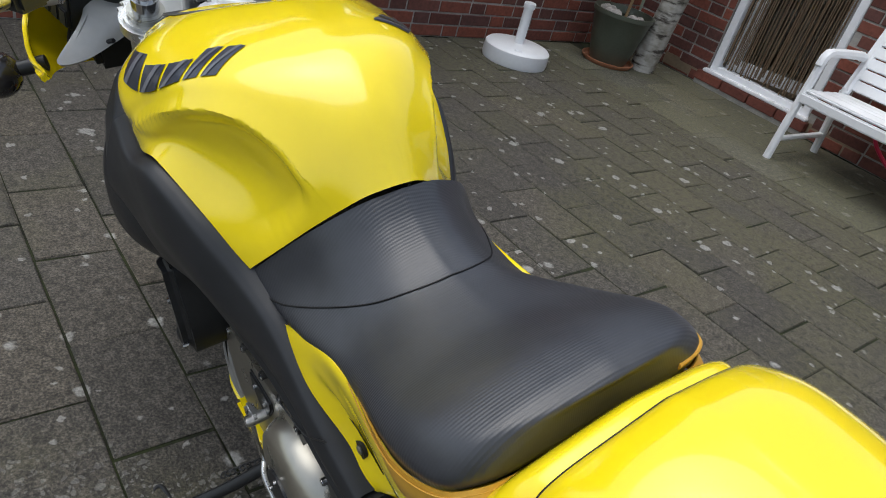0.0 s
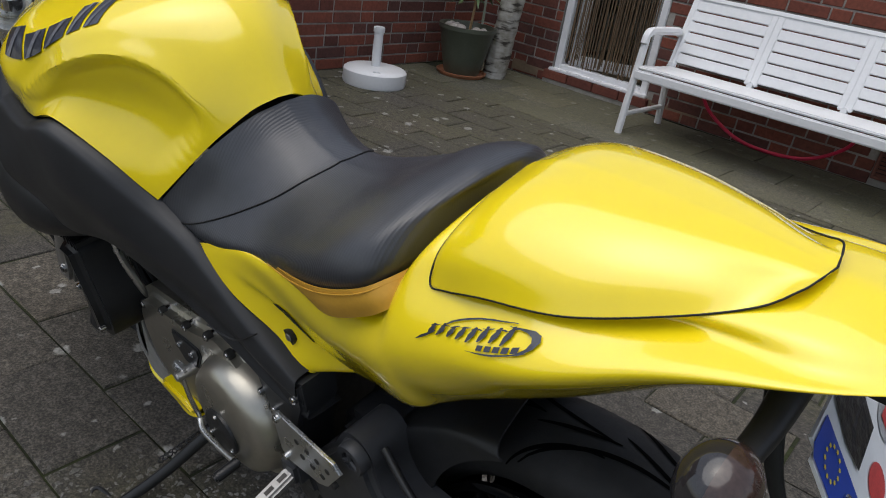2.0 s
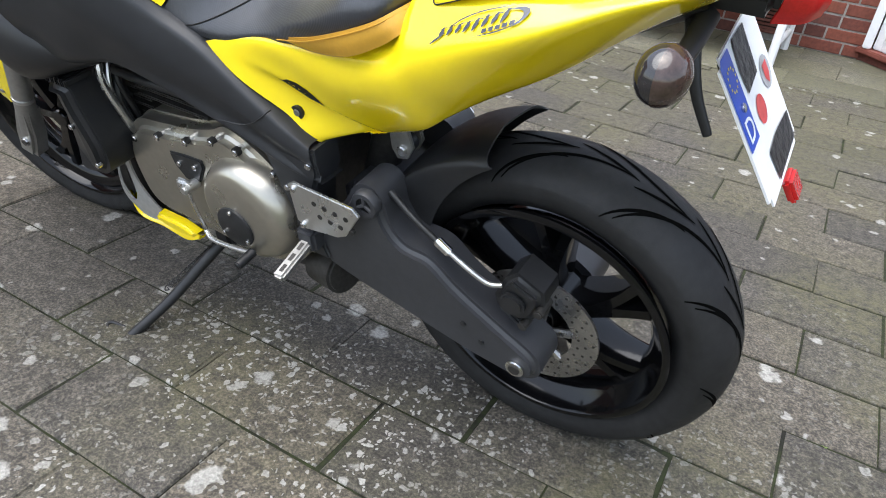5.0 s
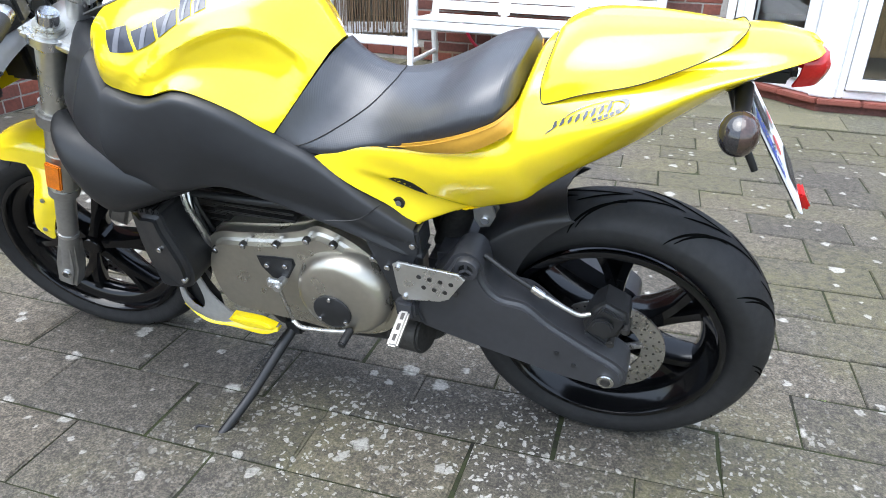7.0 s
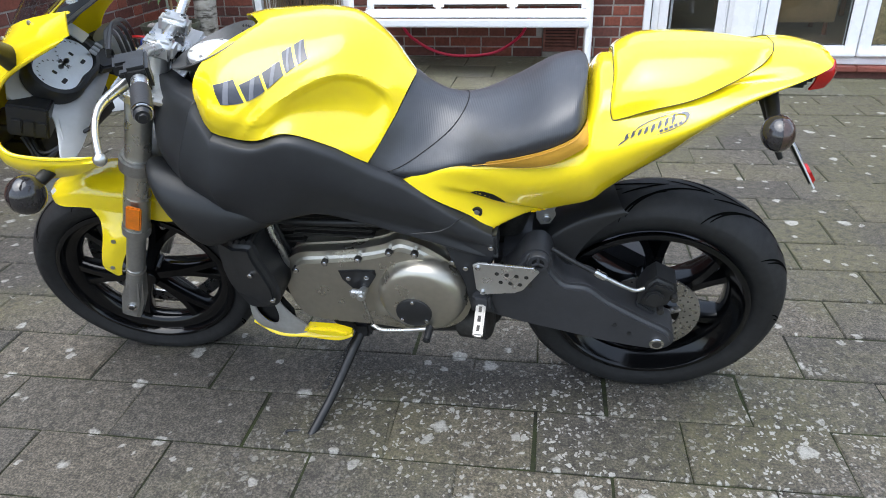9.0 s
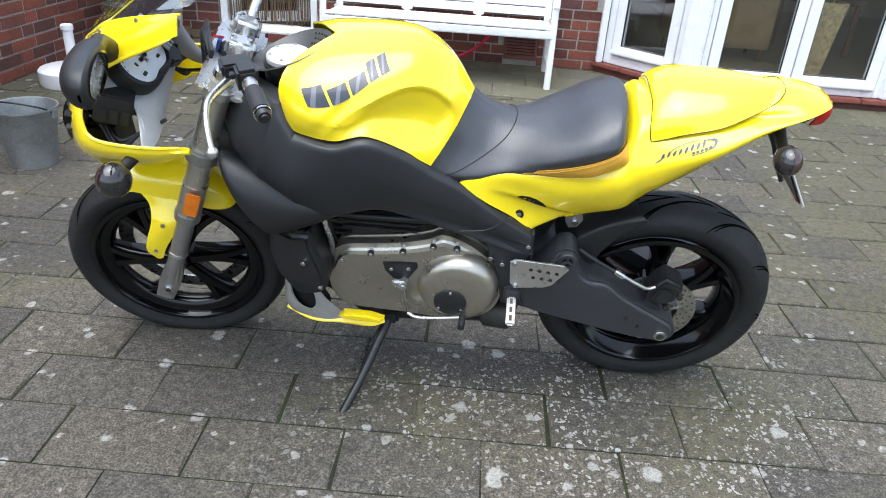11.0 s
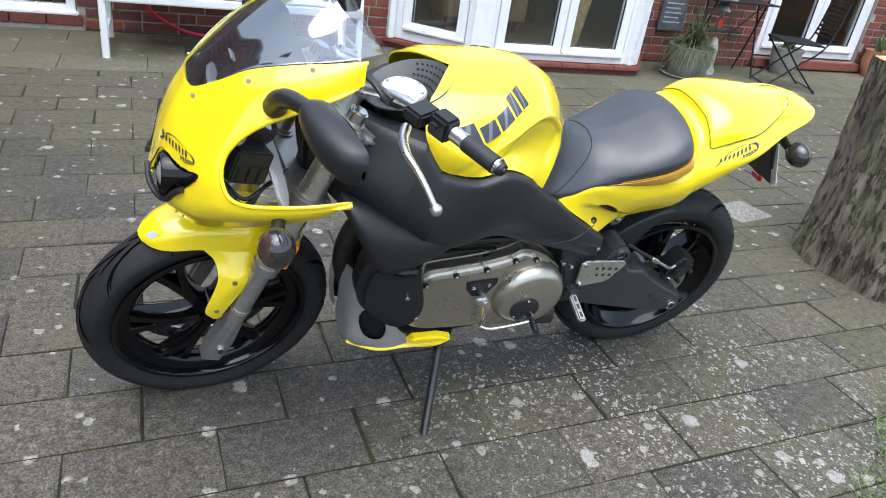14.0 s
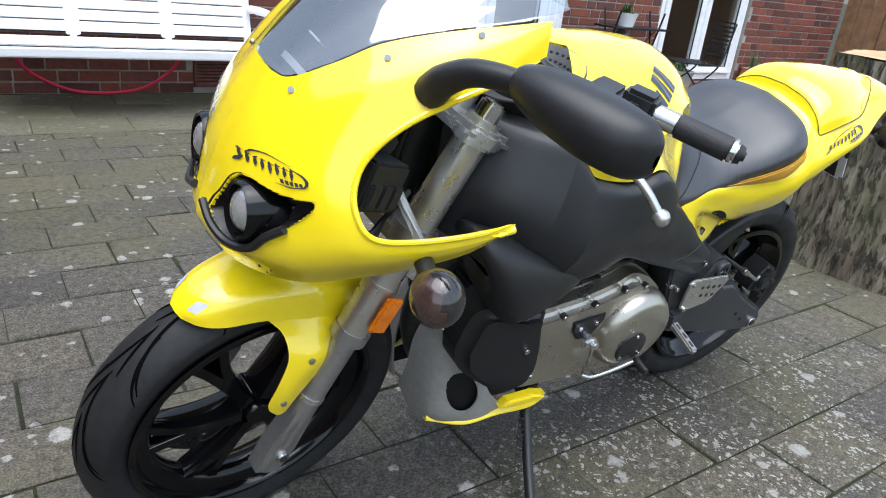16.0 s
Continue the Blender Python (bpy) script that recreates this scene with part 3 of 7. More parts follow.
def walls():
    brick_wall("wall_left", (-2.80, -1.5), (-2.88, 4.05), 0, 2.7, .95, "red clinker brick garden wall with pale mortar", seed=3)
    brick_wall("wall_house", (-2.86, 4.05), (.95, 4.05), 0, 2.7, 1.0, "red clinker brick house wall beside the door", holes=[(-2.12 + 2.86, -1.30 + 2.86, .12, 2.12), (.21 + 2.86, .48 + 2.86, .04, .245)], seed=5)
    brick_wall("wall_house_right", (3.36, 4.05), (8.0, 4.05), 0, 2.7, 1.1, "red clinker brick house wall beside the garden door", holes=[(4.80 - 3.36, 6.22 - 3.36, .10, 2.15)], seed=7)


def frame_rect(x0, x1, z0, z1, w, y0, y1, bev=.006):
    """A rectangular frame in the x-z plane."""
    bm = bmesh.new()
    add(bm, box(x0, x0 + w, y0, y1, z0, z1, bev))
    add(bm, box(x1 - w, x1, y0, y1, z0, z1, bev))
    add(bm, box(x0 + w - .002, x1 - w + .002, y0 + .001, y1 - .001, z0, z0 + w, bev))
    add(bm, box(x0 + w - .002, x1 - w + .002, y0 + .001, y1 - .001, z1 - w, z1, bev))
    return bm


def window_unit(name, a, b, z0, z1, panes, label, wide=.07):
    """A white plastic window or door between two plan points, with its panes."""
    A, B = Vector((*a, 0)), Vector((*b, 0))
    L = (B - A).length
    ang = math.atan2(B.y - A.y, B.x - A.x)
    m = Matrix.Translation(A) @ Matrix.Rotation(ang, 4, 'Z')
    win = new(name)
    tagged(win, label, "window", kind="structure")
    win.matrix_world = m
    part("window_frame", frame_rect(0, L, z0, z1, wide, 0, .075), WHITE_PVC, win)
    w = (L - 2 * wide) / panes
    for k in range(panes):
        x0, x1 = wide + k * w, wide + (k + 1) * w
        sash = part("sash", frame_rect(x0 + .004, x1 - .004, z0 + wide + .004, z1 - wide - .004, .075, -.012, .05), WHITE_PVC, win)
        pane = part("pane", box(x0 + .07, x1 - .07, .016, .022, z0 + wide + .07, z1 - wide - .07), PANE, sash)
        pane.visible_shadow = False
        part("gasket", frame_rect(x0 + .078, x1 - .078, z0 + wide + .078, z1 - wide - .078, .006, -.004, .012, .001), PLASTIC, sash)
        part("drip_rail", box(x0 + .01, x1 - .01, -.032, -.010, z0 + wide + .012, z0 + wide + .042, .006), WHITE_PVC, sash)
    return win


def bay():
    z0, z1 = .085, 2.3
    window_unit("window_1", (1.00, 4.02), (1.50, 3.545), z0, z1, 1, "white framed side window of the bay")
    window_unit("window_2", (1.62, 3.50), (2.90, 3.50), z0, z1, 2, "white framed double garden door of the bay", .045)
    window_unit("window_3", (3.02, 3.545), (3.34, 4.02), z0, z1, 1, "narrow white framed side window of the bay", .05)
    trim_bm = bmesh.new()
    add(trim_bm, moved(box(-.075, .075, -.05, .07, z0, z1, .01), Matrix.Translation((1.555, 3.53, 0)) @ Matrix.Rotation(radians(-22), 4, 'Z')))
    tagged(obj("trim_left", trim_bm, WHITE_PVC), "white corner post of the bay window", "trim", kind="structure")
    tagged(obj("trim_right", moved(box(-.07, .07, -.05, .07, z0, z1, .01), Matrix.Translation((2.965, 3.53, 0)) @ Matrix.Rotation(radians(25), 4, 'Z')), WHITE_PVC), "white corner post of the bay window", "trim", kind="structure")
    tagged(obj("trim_side", box(.945, .995, 3.985, 4.06, z0, z1, .006), WHITE_PVC), "white side trim of the bay window", "trim", kind="structure")
    # red tile sill on a low brick plinth
    sill = new("bay_sill")
    tagged(sill, "red tile sill under the bay window", "sill", kind="structure")
    pts = [(.93, 4.05), (1.52, 3.46), (3.02, 3.46), (3.42, 4.05)]
    for (x0, y0), (x1, y1) in zip(pts, pts[1:]):
        L = math.hypot(x1 - x0, y1 - y0)
        n = max(1, round(L / .24))
        ang = math.atan2(y1 - y0, x1 - x0)
        for k in range(n):
            m = Matrix.Translation((x0, y0, 0)) @ Matrix.Rotation(ang, 4, 'Z')
            part("sill_tile", moved(box(k * L / n + .003, (k + 1) * L / n - .003, -.025, .14, .050, .082, .006), m), TILE_RED, sill)
        part("plinth", moved(box(0, L, .012, .14, -.01, .050, .004), Matrix.Translation((x0, y0, 0)) @ Matrix.Rotation(ang, 4, 'Z')), BRICK, sill)
    head_bm = bmesh.new()
    add(head_bm, box(.9, 3.45, 3.42, 4.3, 2.3, 2.7, .01))
    tagged(obj("bay_roof", head_bm, WHITE_PVC), "white boarded head of the bay", "roof", kind="structure")


def rooms():
    """Plain rooms behind the glass."""
    bm = bmesh.new()
    add(bm, box(.0, 8.2, 8.0, 8.1, 0, 2.7))
    add(bm, box(8.1, 8.2, 4.3, 8.1, 0, 2.7))
    add(bm, box(-.1, 0.0, 4.3, 8.1, 0, 2.7))
    tagged(obj("room_wall", bm, ROOM_WALL), "plain pale room walls behind the glass", "wall", kind="structure")
    bm = box(.0, 8.2, 4.30, 8.1, .03, .08)
    bay_floor = bmesh.new()
    f = bay_floor.faces.new([bay_floor.verts.new(q) for q in ((1.06, 4.30, .079), (1.06, 4.08, .079), (1.58, 3.60, .079), (2.94, 3.60, .079), (3.30, 4.08, .079), (3.30, 4.30, .079))])
    add(bm, bay_floor)
    tagged(obj("room_floor", bm, ROOM_FLOOR), "brown wooden room floor", "floor", kind="structure")
    tagged(obj("ceiling", box(-3, 8.2, 4.29, 8.1, 2.62, 2.70), ROOM_WALL), "plain pale room ceiling", "ceiling", kind="structure")
    bm = bmesh.new()
    add(bm, box(-2.5, -.9, 5.6, 5.7, 0, 2.7))
    add(bm, box(-2.6, -2.5, 4.3, 5.7, 0, 2.7))
    add(bm, box(-.9, -.8, 4.3, 5.7, 0, 2.7))
    tagged(obj("shed_wall", bm, ROOM_WALL), "dim plain walls behind the stick curtain", "wall", kind="structure")
    tagged(obj("shed_floor", box(-2.5, -.9, 4.05, 5.7, .02, .10), ROOM_FLOOR), "dim floor behind the stick curtain", "floor", kind="structure")


def entry_door():
    """The door with its bamboo stick curtain."""
    x0, x1 = DOOR
    door = new("door_1")
    tagged(door, "white framed open door with a bamboo stick curtain", "door", kind="structure")
    part("door_frame", frame_rect(x0 + .01, x1 - .01, .105, 2.10, .055, 4.06, 4.13), WHITE_PVC, door)
    part("threshold", box(x0 - .01, x1 + .01, 4.012, 4.07, .10, .122, .005), WHITE_PVC, door)
    leaf_m = Matrix.Translation((x0 + .075, 4.14, 0)) @ Matrix.Rotation(radians(24), 4, 'Z')
    leaf = part("door_leaf", moved(frame_rect(0, .64, .15, 2.05, .085, 0, .045), leaf_m), WHITE_PVC, door, "white door leaf standing ajar")
    gl = part("pane", moved(box(.08, .56, .018, .024, .23, 1.97), leaf_m), PANE, leaf)
    gl.visible_shadow = False
    r = random.Random(8)
    for k in range(44):
        x = x0 + .07 + k * .0165 + r.uniform(-.004, .004)
        y = 4.085 + r.uniform(-.01, .01)
        part("stick", tube([(x + r.uniform(-.006, .006), y, .14 + r.uniform(0, .08)), (x + r.uniform(-.008, .008), y + r.uniform(-.006, .006), .6), (x + r.uniform(-.004, .004), y, 1.2), (x, y, 2.04)], r.uniform(.0035, .006), 6, 7), BAMBOO, door)
    step = new("door_step")
    tagged(step, "red brick door step", "step", kind="structure")
    for k in range(4):
        part("brick", box(x0 - .04 + k * .225, x0 - .04 + k * .225 + .215, 4.000, 4.05, .035, .098, .004), BRICK, step)
    part("step_base", box(x0 - .04, x1 + .04, 4.008, 4.05, -.01, .034), MORTAR, step)


def garden_door():
    win = window_unit("window_4", (4.82, 4.08), (6.20, 4.08), .12, 2.12, 2, "white framed garden door beyond the folding chair", .06)
    tagged(obj("sill_right", box(4.78, 6.24, 3.98, 4.06, .02, .10, .006), TILE_RED), "red tile sill under the garden door", "sill", kind="structure")
    part_v = new("wall_vent")
    tagged(part_v, "rusty brown metal air vent in the brick wall", "vent", kind="structure")
    part("vent_frame", frame_rect(.215, .475, .045, .24, .018, 4.036, 4.07, .003), RUST, part_v)
    for k in range(7):
        part("vent_slat", moved(box(.232, .458, -.010, .010, -.003, .003, .001), Matrix.Translation((0, 4.052, .072 + k * .0235)) @ Matrix.Rotation(radians(38), 4, 'X')), RUST, part_v)
    part("vent_back", box(.22, .47, 4.075, 4.08, .05, .235), PLASTIC, part_v)


walls()
bay()
rooms()
entry_door()
garden_door()

def inside(x, z, poly):
    hit = False
    for (x0, z0), (x1, z1) in zip(poly, poly[1:] + poly[:1]):
        if (z0 > z) != (z1 > z) and x < (x1 - x0) * (z - z0) / (z1 - z0) + x0:
            hit = not hit
    return hit


def nearest_on(x, z, poly):
    best = None
    for (x0, z0), (x1, z1) in zip(poly, poly[1:] + poly[:1]):
        dx, dz = x1 - x0, z1 - z0
        f = max(0, min(1, ((x - x0) * dx + (z - z0) * dz) / (dx * dx + dz * dz)))
        px, pz = x0 + f * dx, z0 + f * dz
        d = (px - x) ** 2 + (pz - z) ** 2
        if best is None or d < best[0]:
            best = (d, px, pz)
    return best


def cut(bm, poly):
    """Removes what lies inside an outline seen from the side and draws the rim onto the outline."""
    gone = {f for f in bm.faces if inside(f.calc_center_median().x, f.calc_center_median().z, poly)}
    rim = [v for v in bm.verts if any(f in gone for f in v.link_faces) and not all(f in gone for f in v.link_faces)]
    bmesh.ops.delete(bm, geom=list(gone), context='FACES')
    for v in rim:
        if v.is_valid:
            d, px, pz = nearest_on(v.co.x, v.co.z, poly)
            if d < .012 ** 2:
                v.co.x, v.co.z = px, pz
    return bm


# ---- the motorcycle ----
bike = empty("motorcycle", pose(0, 0.069, 0, 13.3, 0, 0), "yellow and black naked sport motorcycle leaning on its side stand", "motorcycle")
RAKE = 21.7
AXIS = Vector((math.sin(radians(RAKE)), 0, math.cos(radians(RAKE))))
FW, RW = Vector((-0.669, -0.007, 0.291)), Vector((0.647, 0.018, 0.302))
STEER = Matrix.Translation(FW) @ Matrix.Rotation(radians(8), 4, AXIS) @ Matrix.Translation(-FW)
# the fender is drawn round a wheel centre at (-.683, 0, .303)
FEND = STEER @ Matrix.Translation(FW - Vector((-.683, 0, .309)))
FEND_LEG = STEER @ Matrix.Translation(FW - Vector((-.683, 0, .303)) + Vector((.024, 0, -.016)))


# tank cover
TANK = [
    [(-0.265, -0.170, 0.912), (-0.268, -0.160, 0.928), (-0.266, -0.146, 0.945), (-0.255, -0.116, 0.964), (-0.225, -0.073, 0.980), (-.180, 0, .990)],
    [(-0.235, -0.201, 0.862), (-0.225, -0.207, 0.890), (-0.215, -0.201, 0.918), (-0.200, -0.162, 0.958), (-0.185, -0.093, 0.985), (-.150, 0, .998)],
    [(-0.150, -0.210, 0.848), (-0.140, -0.209, 0.868), (-0.130, -0.205, 0.893), (-0.120, -0.168, 0.953), (-0.110, -0.096, 0.990), (-.090, 0, 1.003)],
    [(-0.083, -0.205, 0.863), (-0.075, -0.180, 0.887), (-0.062, -0.184, 0.922), (-0.052, -0.148, 0.966), (-0.045, -0.086, 0.993), (-.040, 0, 1.004)],
    [(-0.011, -0.182, 0.825), (0.000, -0.143, 0.868), (0.015, -0.140, 0.930), (0.018, -0.110, 0.964), (0.020, -0.060, 0.988), (.020, 0, .998)],
    [(0.030, -0.164, 0.788), (0.050, -0.131, 0.838), (0.075, -0.108, 0.893), (0.078, -0.086, 0.916), (0.080, -0.044, 0.945), (.080, 0, .962)],
    [(0.051, -0.154, 0.770), (0.075, -0.128, 0.803), (0.100, -0.094, 0.840), (0.112, -0.066, 0.860), (0.124, -0.034, 0.879), (.130, 0, .886)],
]
OFF_TANK = Matrix.Translation((0, -.012, 0))
# arched upper edge of the knee hollow, seen from the side
ARCH = catmull([(-.205, 0, .835), (-.180, 0, .851), (-.125, 0, .897), (-.066, 0, .931), (-.016, 0, .947), (.022, 0, .945), (.060, 0, .926), (.087, 0, .897), (.106, 0, .868), (.125, 0, .850)], 60)[:, ::2]
LOWER = catmull([c[0] for c in TANK], 40)[:, ::2]
REAR = catmull(TANK[-1], 20)[:, ::2]


def smooth(f):
    f = max(0.0, min(1.0, f))
    return f * f * (3 - 2 * f)


def line_gap(x, z, line):
    """Distance from a curve seen from the side, and whether the point lies below it."""
    d = np.hypot(line[:, 0] - x, line[:, 1] - z)
    k = int(np.argmin(d))
    a = line[min(k + 1, len(line) - 1)] - line[max(k - 1, 0)]
    return float(d[k]), a[0] * (z - line[k, 1]) - a[1] * (x - line[k, 0]) < 0


bm = skin(TANK, 120, 96, ease=9)
for v in bm.verts:
    if abs(v.co.y) > .02 and v.co.x > -.25:
        d, below = line_gap(v.co.x, v.co.z, ARCH)
        d = d if below else -d
        rear = smooth(line_gap(v.co.x, v.co.z, REAR)[0] / .045) * smooth((v.co.x + .24) / .08)
        sink = .018 * smooth((d + .004) / .024) * smooth(line_gap(v.co.x, v.co.z, LOWER)[0] / .080) * rear
        swell = .003 * math.exp(-((d + .014) / .012) ** 2) * rear
        v.co.y -= math.copysign(sink - swell, v.co.y)
tank = part("tank_cover", squeeze(moved(thicken(bm, 0.004), OFF_TANK), .90), YELLOW, bike, "glossy yellow airbox cover with knee recess")


def tank_surface(n=121, m=121):
    rows = [catmull(c, m) for c in TANK]
    G = np.transpose(np.array([catmull([r[v] for r in rows], n) for v in range(m)]), (1, 0, 2))
    return relax(G, 40)


TS = tank_surface()


def drape(x, z, surf, side=-1, lift=0.0018):
    """The point of a surface grid that lies at (x, z) seen from the side, lifted off it."""
    d = (surf[:, :, 0] - x) ** 2 + (surf[:, :, 2] - z) ** 2
    i, j = np.unravel_index(np.argmin(d), d.shape)
    i, j = min(max(i, 1), surf.shape[0] - 2), min(max(j, 1), surf.shape[1] - 2)
    a, b = surf[i + 1, j] - surf[i - 1, j], surf[i, j + 1] - surf[i, j - 1]
    # first-order step to the exact place
    M = np.array([[a[0], b[0]], [a[2], b[2]]])
    try:
        s = np.linalg.solve(M, np.array([x - surf[i, j, 0], z - surf[i, j, 2]]))
        s = np.clip(s, -1, 1)
    except np.linalg.LinAlgError:
        s = (0, 0)
    p = surf[i, j] + a * s[0] + b * s[1]
    n = np.cross(a, b)
    n /= np.linalg.norm(n) + 1e-12
    if n[1] > 0:
        n = -n
    q = p + n * lift
    return np.array((q[0], q[1] * (-side), q[2])) if side > 0 else q


def decal(shapes, origin, ex, ez, surf, side=-1, lift=0.0018, sub=5):
    """Flat quads (corners in decal units) draped over a surface."""
    bm = bmesh.new()
    for quad in shapes:
        q = [np.array(c, float) for c in quad]
        G = []
        for i in range(sub + 1):
            row = []
            for j in range(sub + 1):
                f, g = i / sub, j / sub
                c = q[0] * (1 - f) * (1 - g) + q[1] * f * (1 - g) + q[2] * f * g + q[3] * (1 - f) * g
                x = origin[0] + ex[0] * c[0] + ez[0] * c[1]
                z = origin[1] + ex[1] * c[0] + ez[1] * c[1]
                row.append(drape(x, z, surf, side, lift))
            G.append(row)
        add(bm, grid_bm(G))
    return bm


def stroke(points, widths, n=8):
    """A brush stroke as quads: a smooth line with a swelling width, in decal units."""
    C = catmull([(a, 0, z) for a, z in points], n + 1)[:, ::2]
    W = np.interp(np.linspace(0, 1, n + 1), np.linspace(0, 1, len(widths)), widths)
    T = np.gradient(C, axis=0)
    N = np.array([(-t[1], t[0]) for t in T]) / (np.linalg.norm(T, axis=1)[:, None] + 1e-9)
    A, B = C + N * W[:, None] / 2, C - N * W[:, None] / 2
    return [[tuple(B[k]), tuple(B[k + 1]), tuple(A[k + 1]), tuple(A[k])] for k in range(n)]


def script():
    """A slanting brush-drawn emblem: swoosh, hook and a row of ragged strokes."""
    q = stroke([(.22, .70), (.38, .92), (.62, 1.0), (.90, .86)], (.01, .05, .055, .02))
    q += stroke([(.84, .80), (1.0, .62), (1.04, .36), (.92, .10), (.62, .02)], (.01, .06, .06, .045, .01))
    q += stroke([(-.10, .14), (.0, .30), (.14, .52)], (.01, .06, .02))
    for k in range(8):
        x, r = .05 + .105 * k, random.Random(k)
        q += stroke([(x + r.uniform(-.01, .01), .34 + r.uniform(-.04, .05)), (x + .05, .54), (x + .10, .76 + r.uniform(-.04, .06))], (.016, .060, .022), 4)
        q += stroke([(x + .05, .66 + r.uniform(0, .08)), (x + .10, .72), (x + .15, .70 + r.uniform(-.04, .08))], (.012, .050, .014), 3)
    q += stroke([(.46, .06), (.70, .03), (.98, .12)], (.01, .06, .02))
    return q


def bar(x0, x1, z0, z1, slant=0.12):
    return [(x0 + slant * z0, z0), (x1 + slant * z0, z0), (x1 + slant * z1, z1), (x0 + slant * z1, z1)]


# five heavy emblem blocks with paler slashes
EMBLEM = [(0.00, 0.25, 1.0), (0.28, 0.49, 0.70), (0.52, 0.72, 0.70), (0.75, 0.86, 1.0), (0.89, 1.00, 1.0)]
CORNER = [(24, 51), (63, 78), (56, 97), (17, 62)]


def on_flank(a, h, lift):
    """A point of the emblem's field on the tank: a along it, h up it."""
    q = [np.array(c, float) for c in CORNER]
    i, j = (q[0] * (1 - a) + q[1] * a) * (1 - h) + (q[3] * (1 - a) + q[2] * a) * h
    i0, j0 = int(i), int(j)
    f, g = i - i0, j - j0
    p = TS[i0, j0] * (1 - f) * (1 - g) + TS[i0 + 1, j0] * f * (1 - g) + TS[i0, j0 + 1] * (1 - f) * g + TS[i0 + 1, j0 + 1] * f * g
    n = np.cross(TS[i0 + 2, j0] - TS[i0 - 2, j0], TS[i0, j0 + 2] - TS[i0, j0 - 2])
    n = n / np.linalg.norm(n)
    return p + (n if n[1] < 0 else -n) * lift


def flank_quad(corners, lift, side, sub=8):
    G = []
    for i in range(sub + 1):
        row = []
        for j in range(sub + 1):
            f, g = i / sub, j / sub
            a, h = [(corners[0][k] * (1 - f) + corners[1][k] * f) * (1 - g) + (corners[3][k] * (1 - f) + corners[2][k] * f) * g for k in (0, 1)]
            p = on_flank(a, h, lift)
            row.append((p[0], -p[1] * side, p[2]) if side > 0 else tuple(p))
        G.append(row)
    return squeeze(moved(grid_bm(G), OFF_TANK), .90)


for side in (-1, 1):
    for a, z, h in EMBLEM:
        block = part("emblem_block", flank_quad([(a, 0), (z, 0), (z, h), (a, h)], .0018, side), DECAL, tank, "dark grey block of an emblem")
        d = z - a
        part("emblem_slash", flank_quad([(a + .12 * d, 0), (a + .36 * d, 0), (a + .82 * d, h), (a + .58 * d, h)], .0026, side), DECAL_LIGHT, block, "paler grey slash")

# intake mesh and fuel filler ahead of the cover
CAP = Vector((-.280, -.042, .940))


def collar(a, f):
    """The filler's sloping collar: a round it (0 at the rear), f from the cap outwards."""
    back = .5 + .5 * math.cos(a)
    r = .054 + f * (.030 + .010 * back)
    return (CAP.x + r * math.cos(a), CAP.y + r * math.sin(a), CAP.z + f * (.006 + .044 * back) - .014 * (1 - f) - .020 * f * (1 - back))


ringpts = np.linspace(0, 2 * math.pi, 49)[:-1]
part("intake_grille", thicken(grid_bm([[collar(a, f) for a in ringpts] for f in np.linspace(0, 1, 8)], close_v=True), .003), MESH_GREY, bike, "dark grey perforated collar round the fuel cap")
for i in range(4):
    for j in range(-7, 8):
        a, f = (j + .5 * (i % 2)) * .135, .26 + .19 * i
        p, q = Vector(collar(a, f)), Vector((-.35 * math.cos(a), -.35 * math.sin(a), 1)).normalized()
        part("grille_hole", cyl(p - q * .002, p + q * .0009, .0030, 8), HOLE, bike)
part("filler_well", cyl(CAP + Vector((0, 0, -.05)), CAP + Vector((0, 0, -.004)), .056, 36, .003), PLASTIC, bike)
cap = part("fuel_cap", moved(lathe([(0, .010), (.026, .010), (.029, .0075), (.033, .0075), (.035, .010), (.045, .009), (.049, .005), (.050, -.02), (0, -.02)], 48), Matrix.Translation(CAP) @ Matrix.Rotation(radians(90), 4, 'X')), CAP_METAL, bike, "bright silver round fuel cap")
part("cap_latch", box(CAP.x - .030, CAP.x + .012, CAP.y - .007, CAP.y + .007, CAP.z + .008, CAP.z + .0125, .0015), CAP_METAL, cap)
for k in range(6):
    a = k * math.pi / 3 + .4
    part("cap_screw", cyl((CAP.x + .040 * math.cos(a), CAP.y + .040 * math.sin(a), CAP.z + .007), (CAP.x + .040 * math.cos(a), CAP.y + .040 * math.sin(a), CAP.z + .0115), .0035, 8), FORK_DARK, cap)

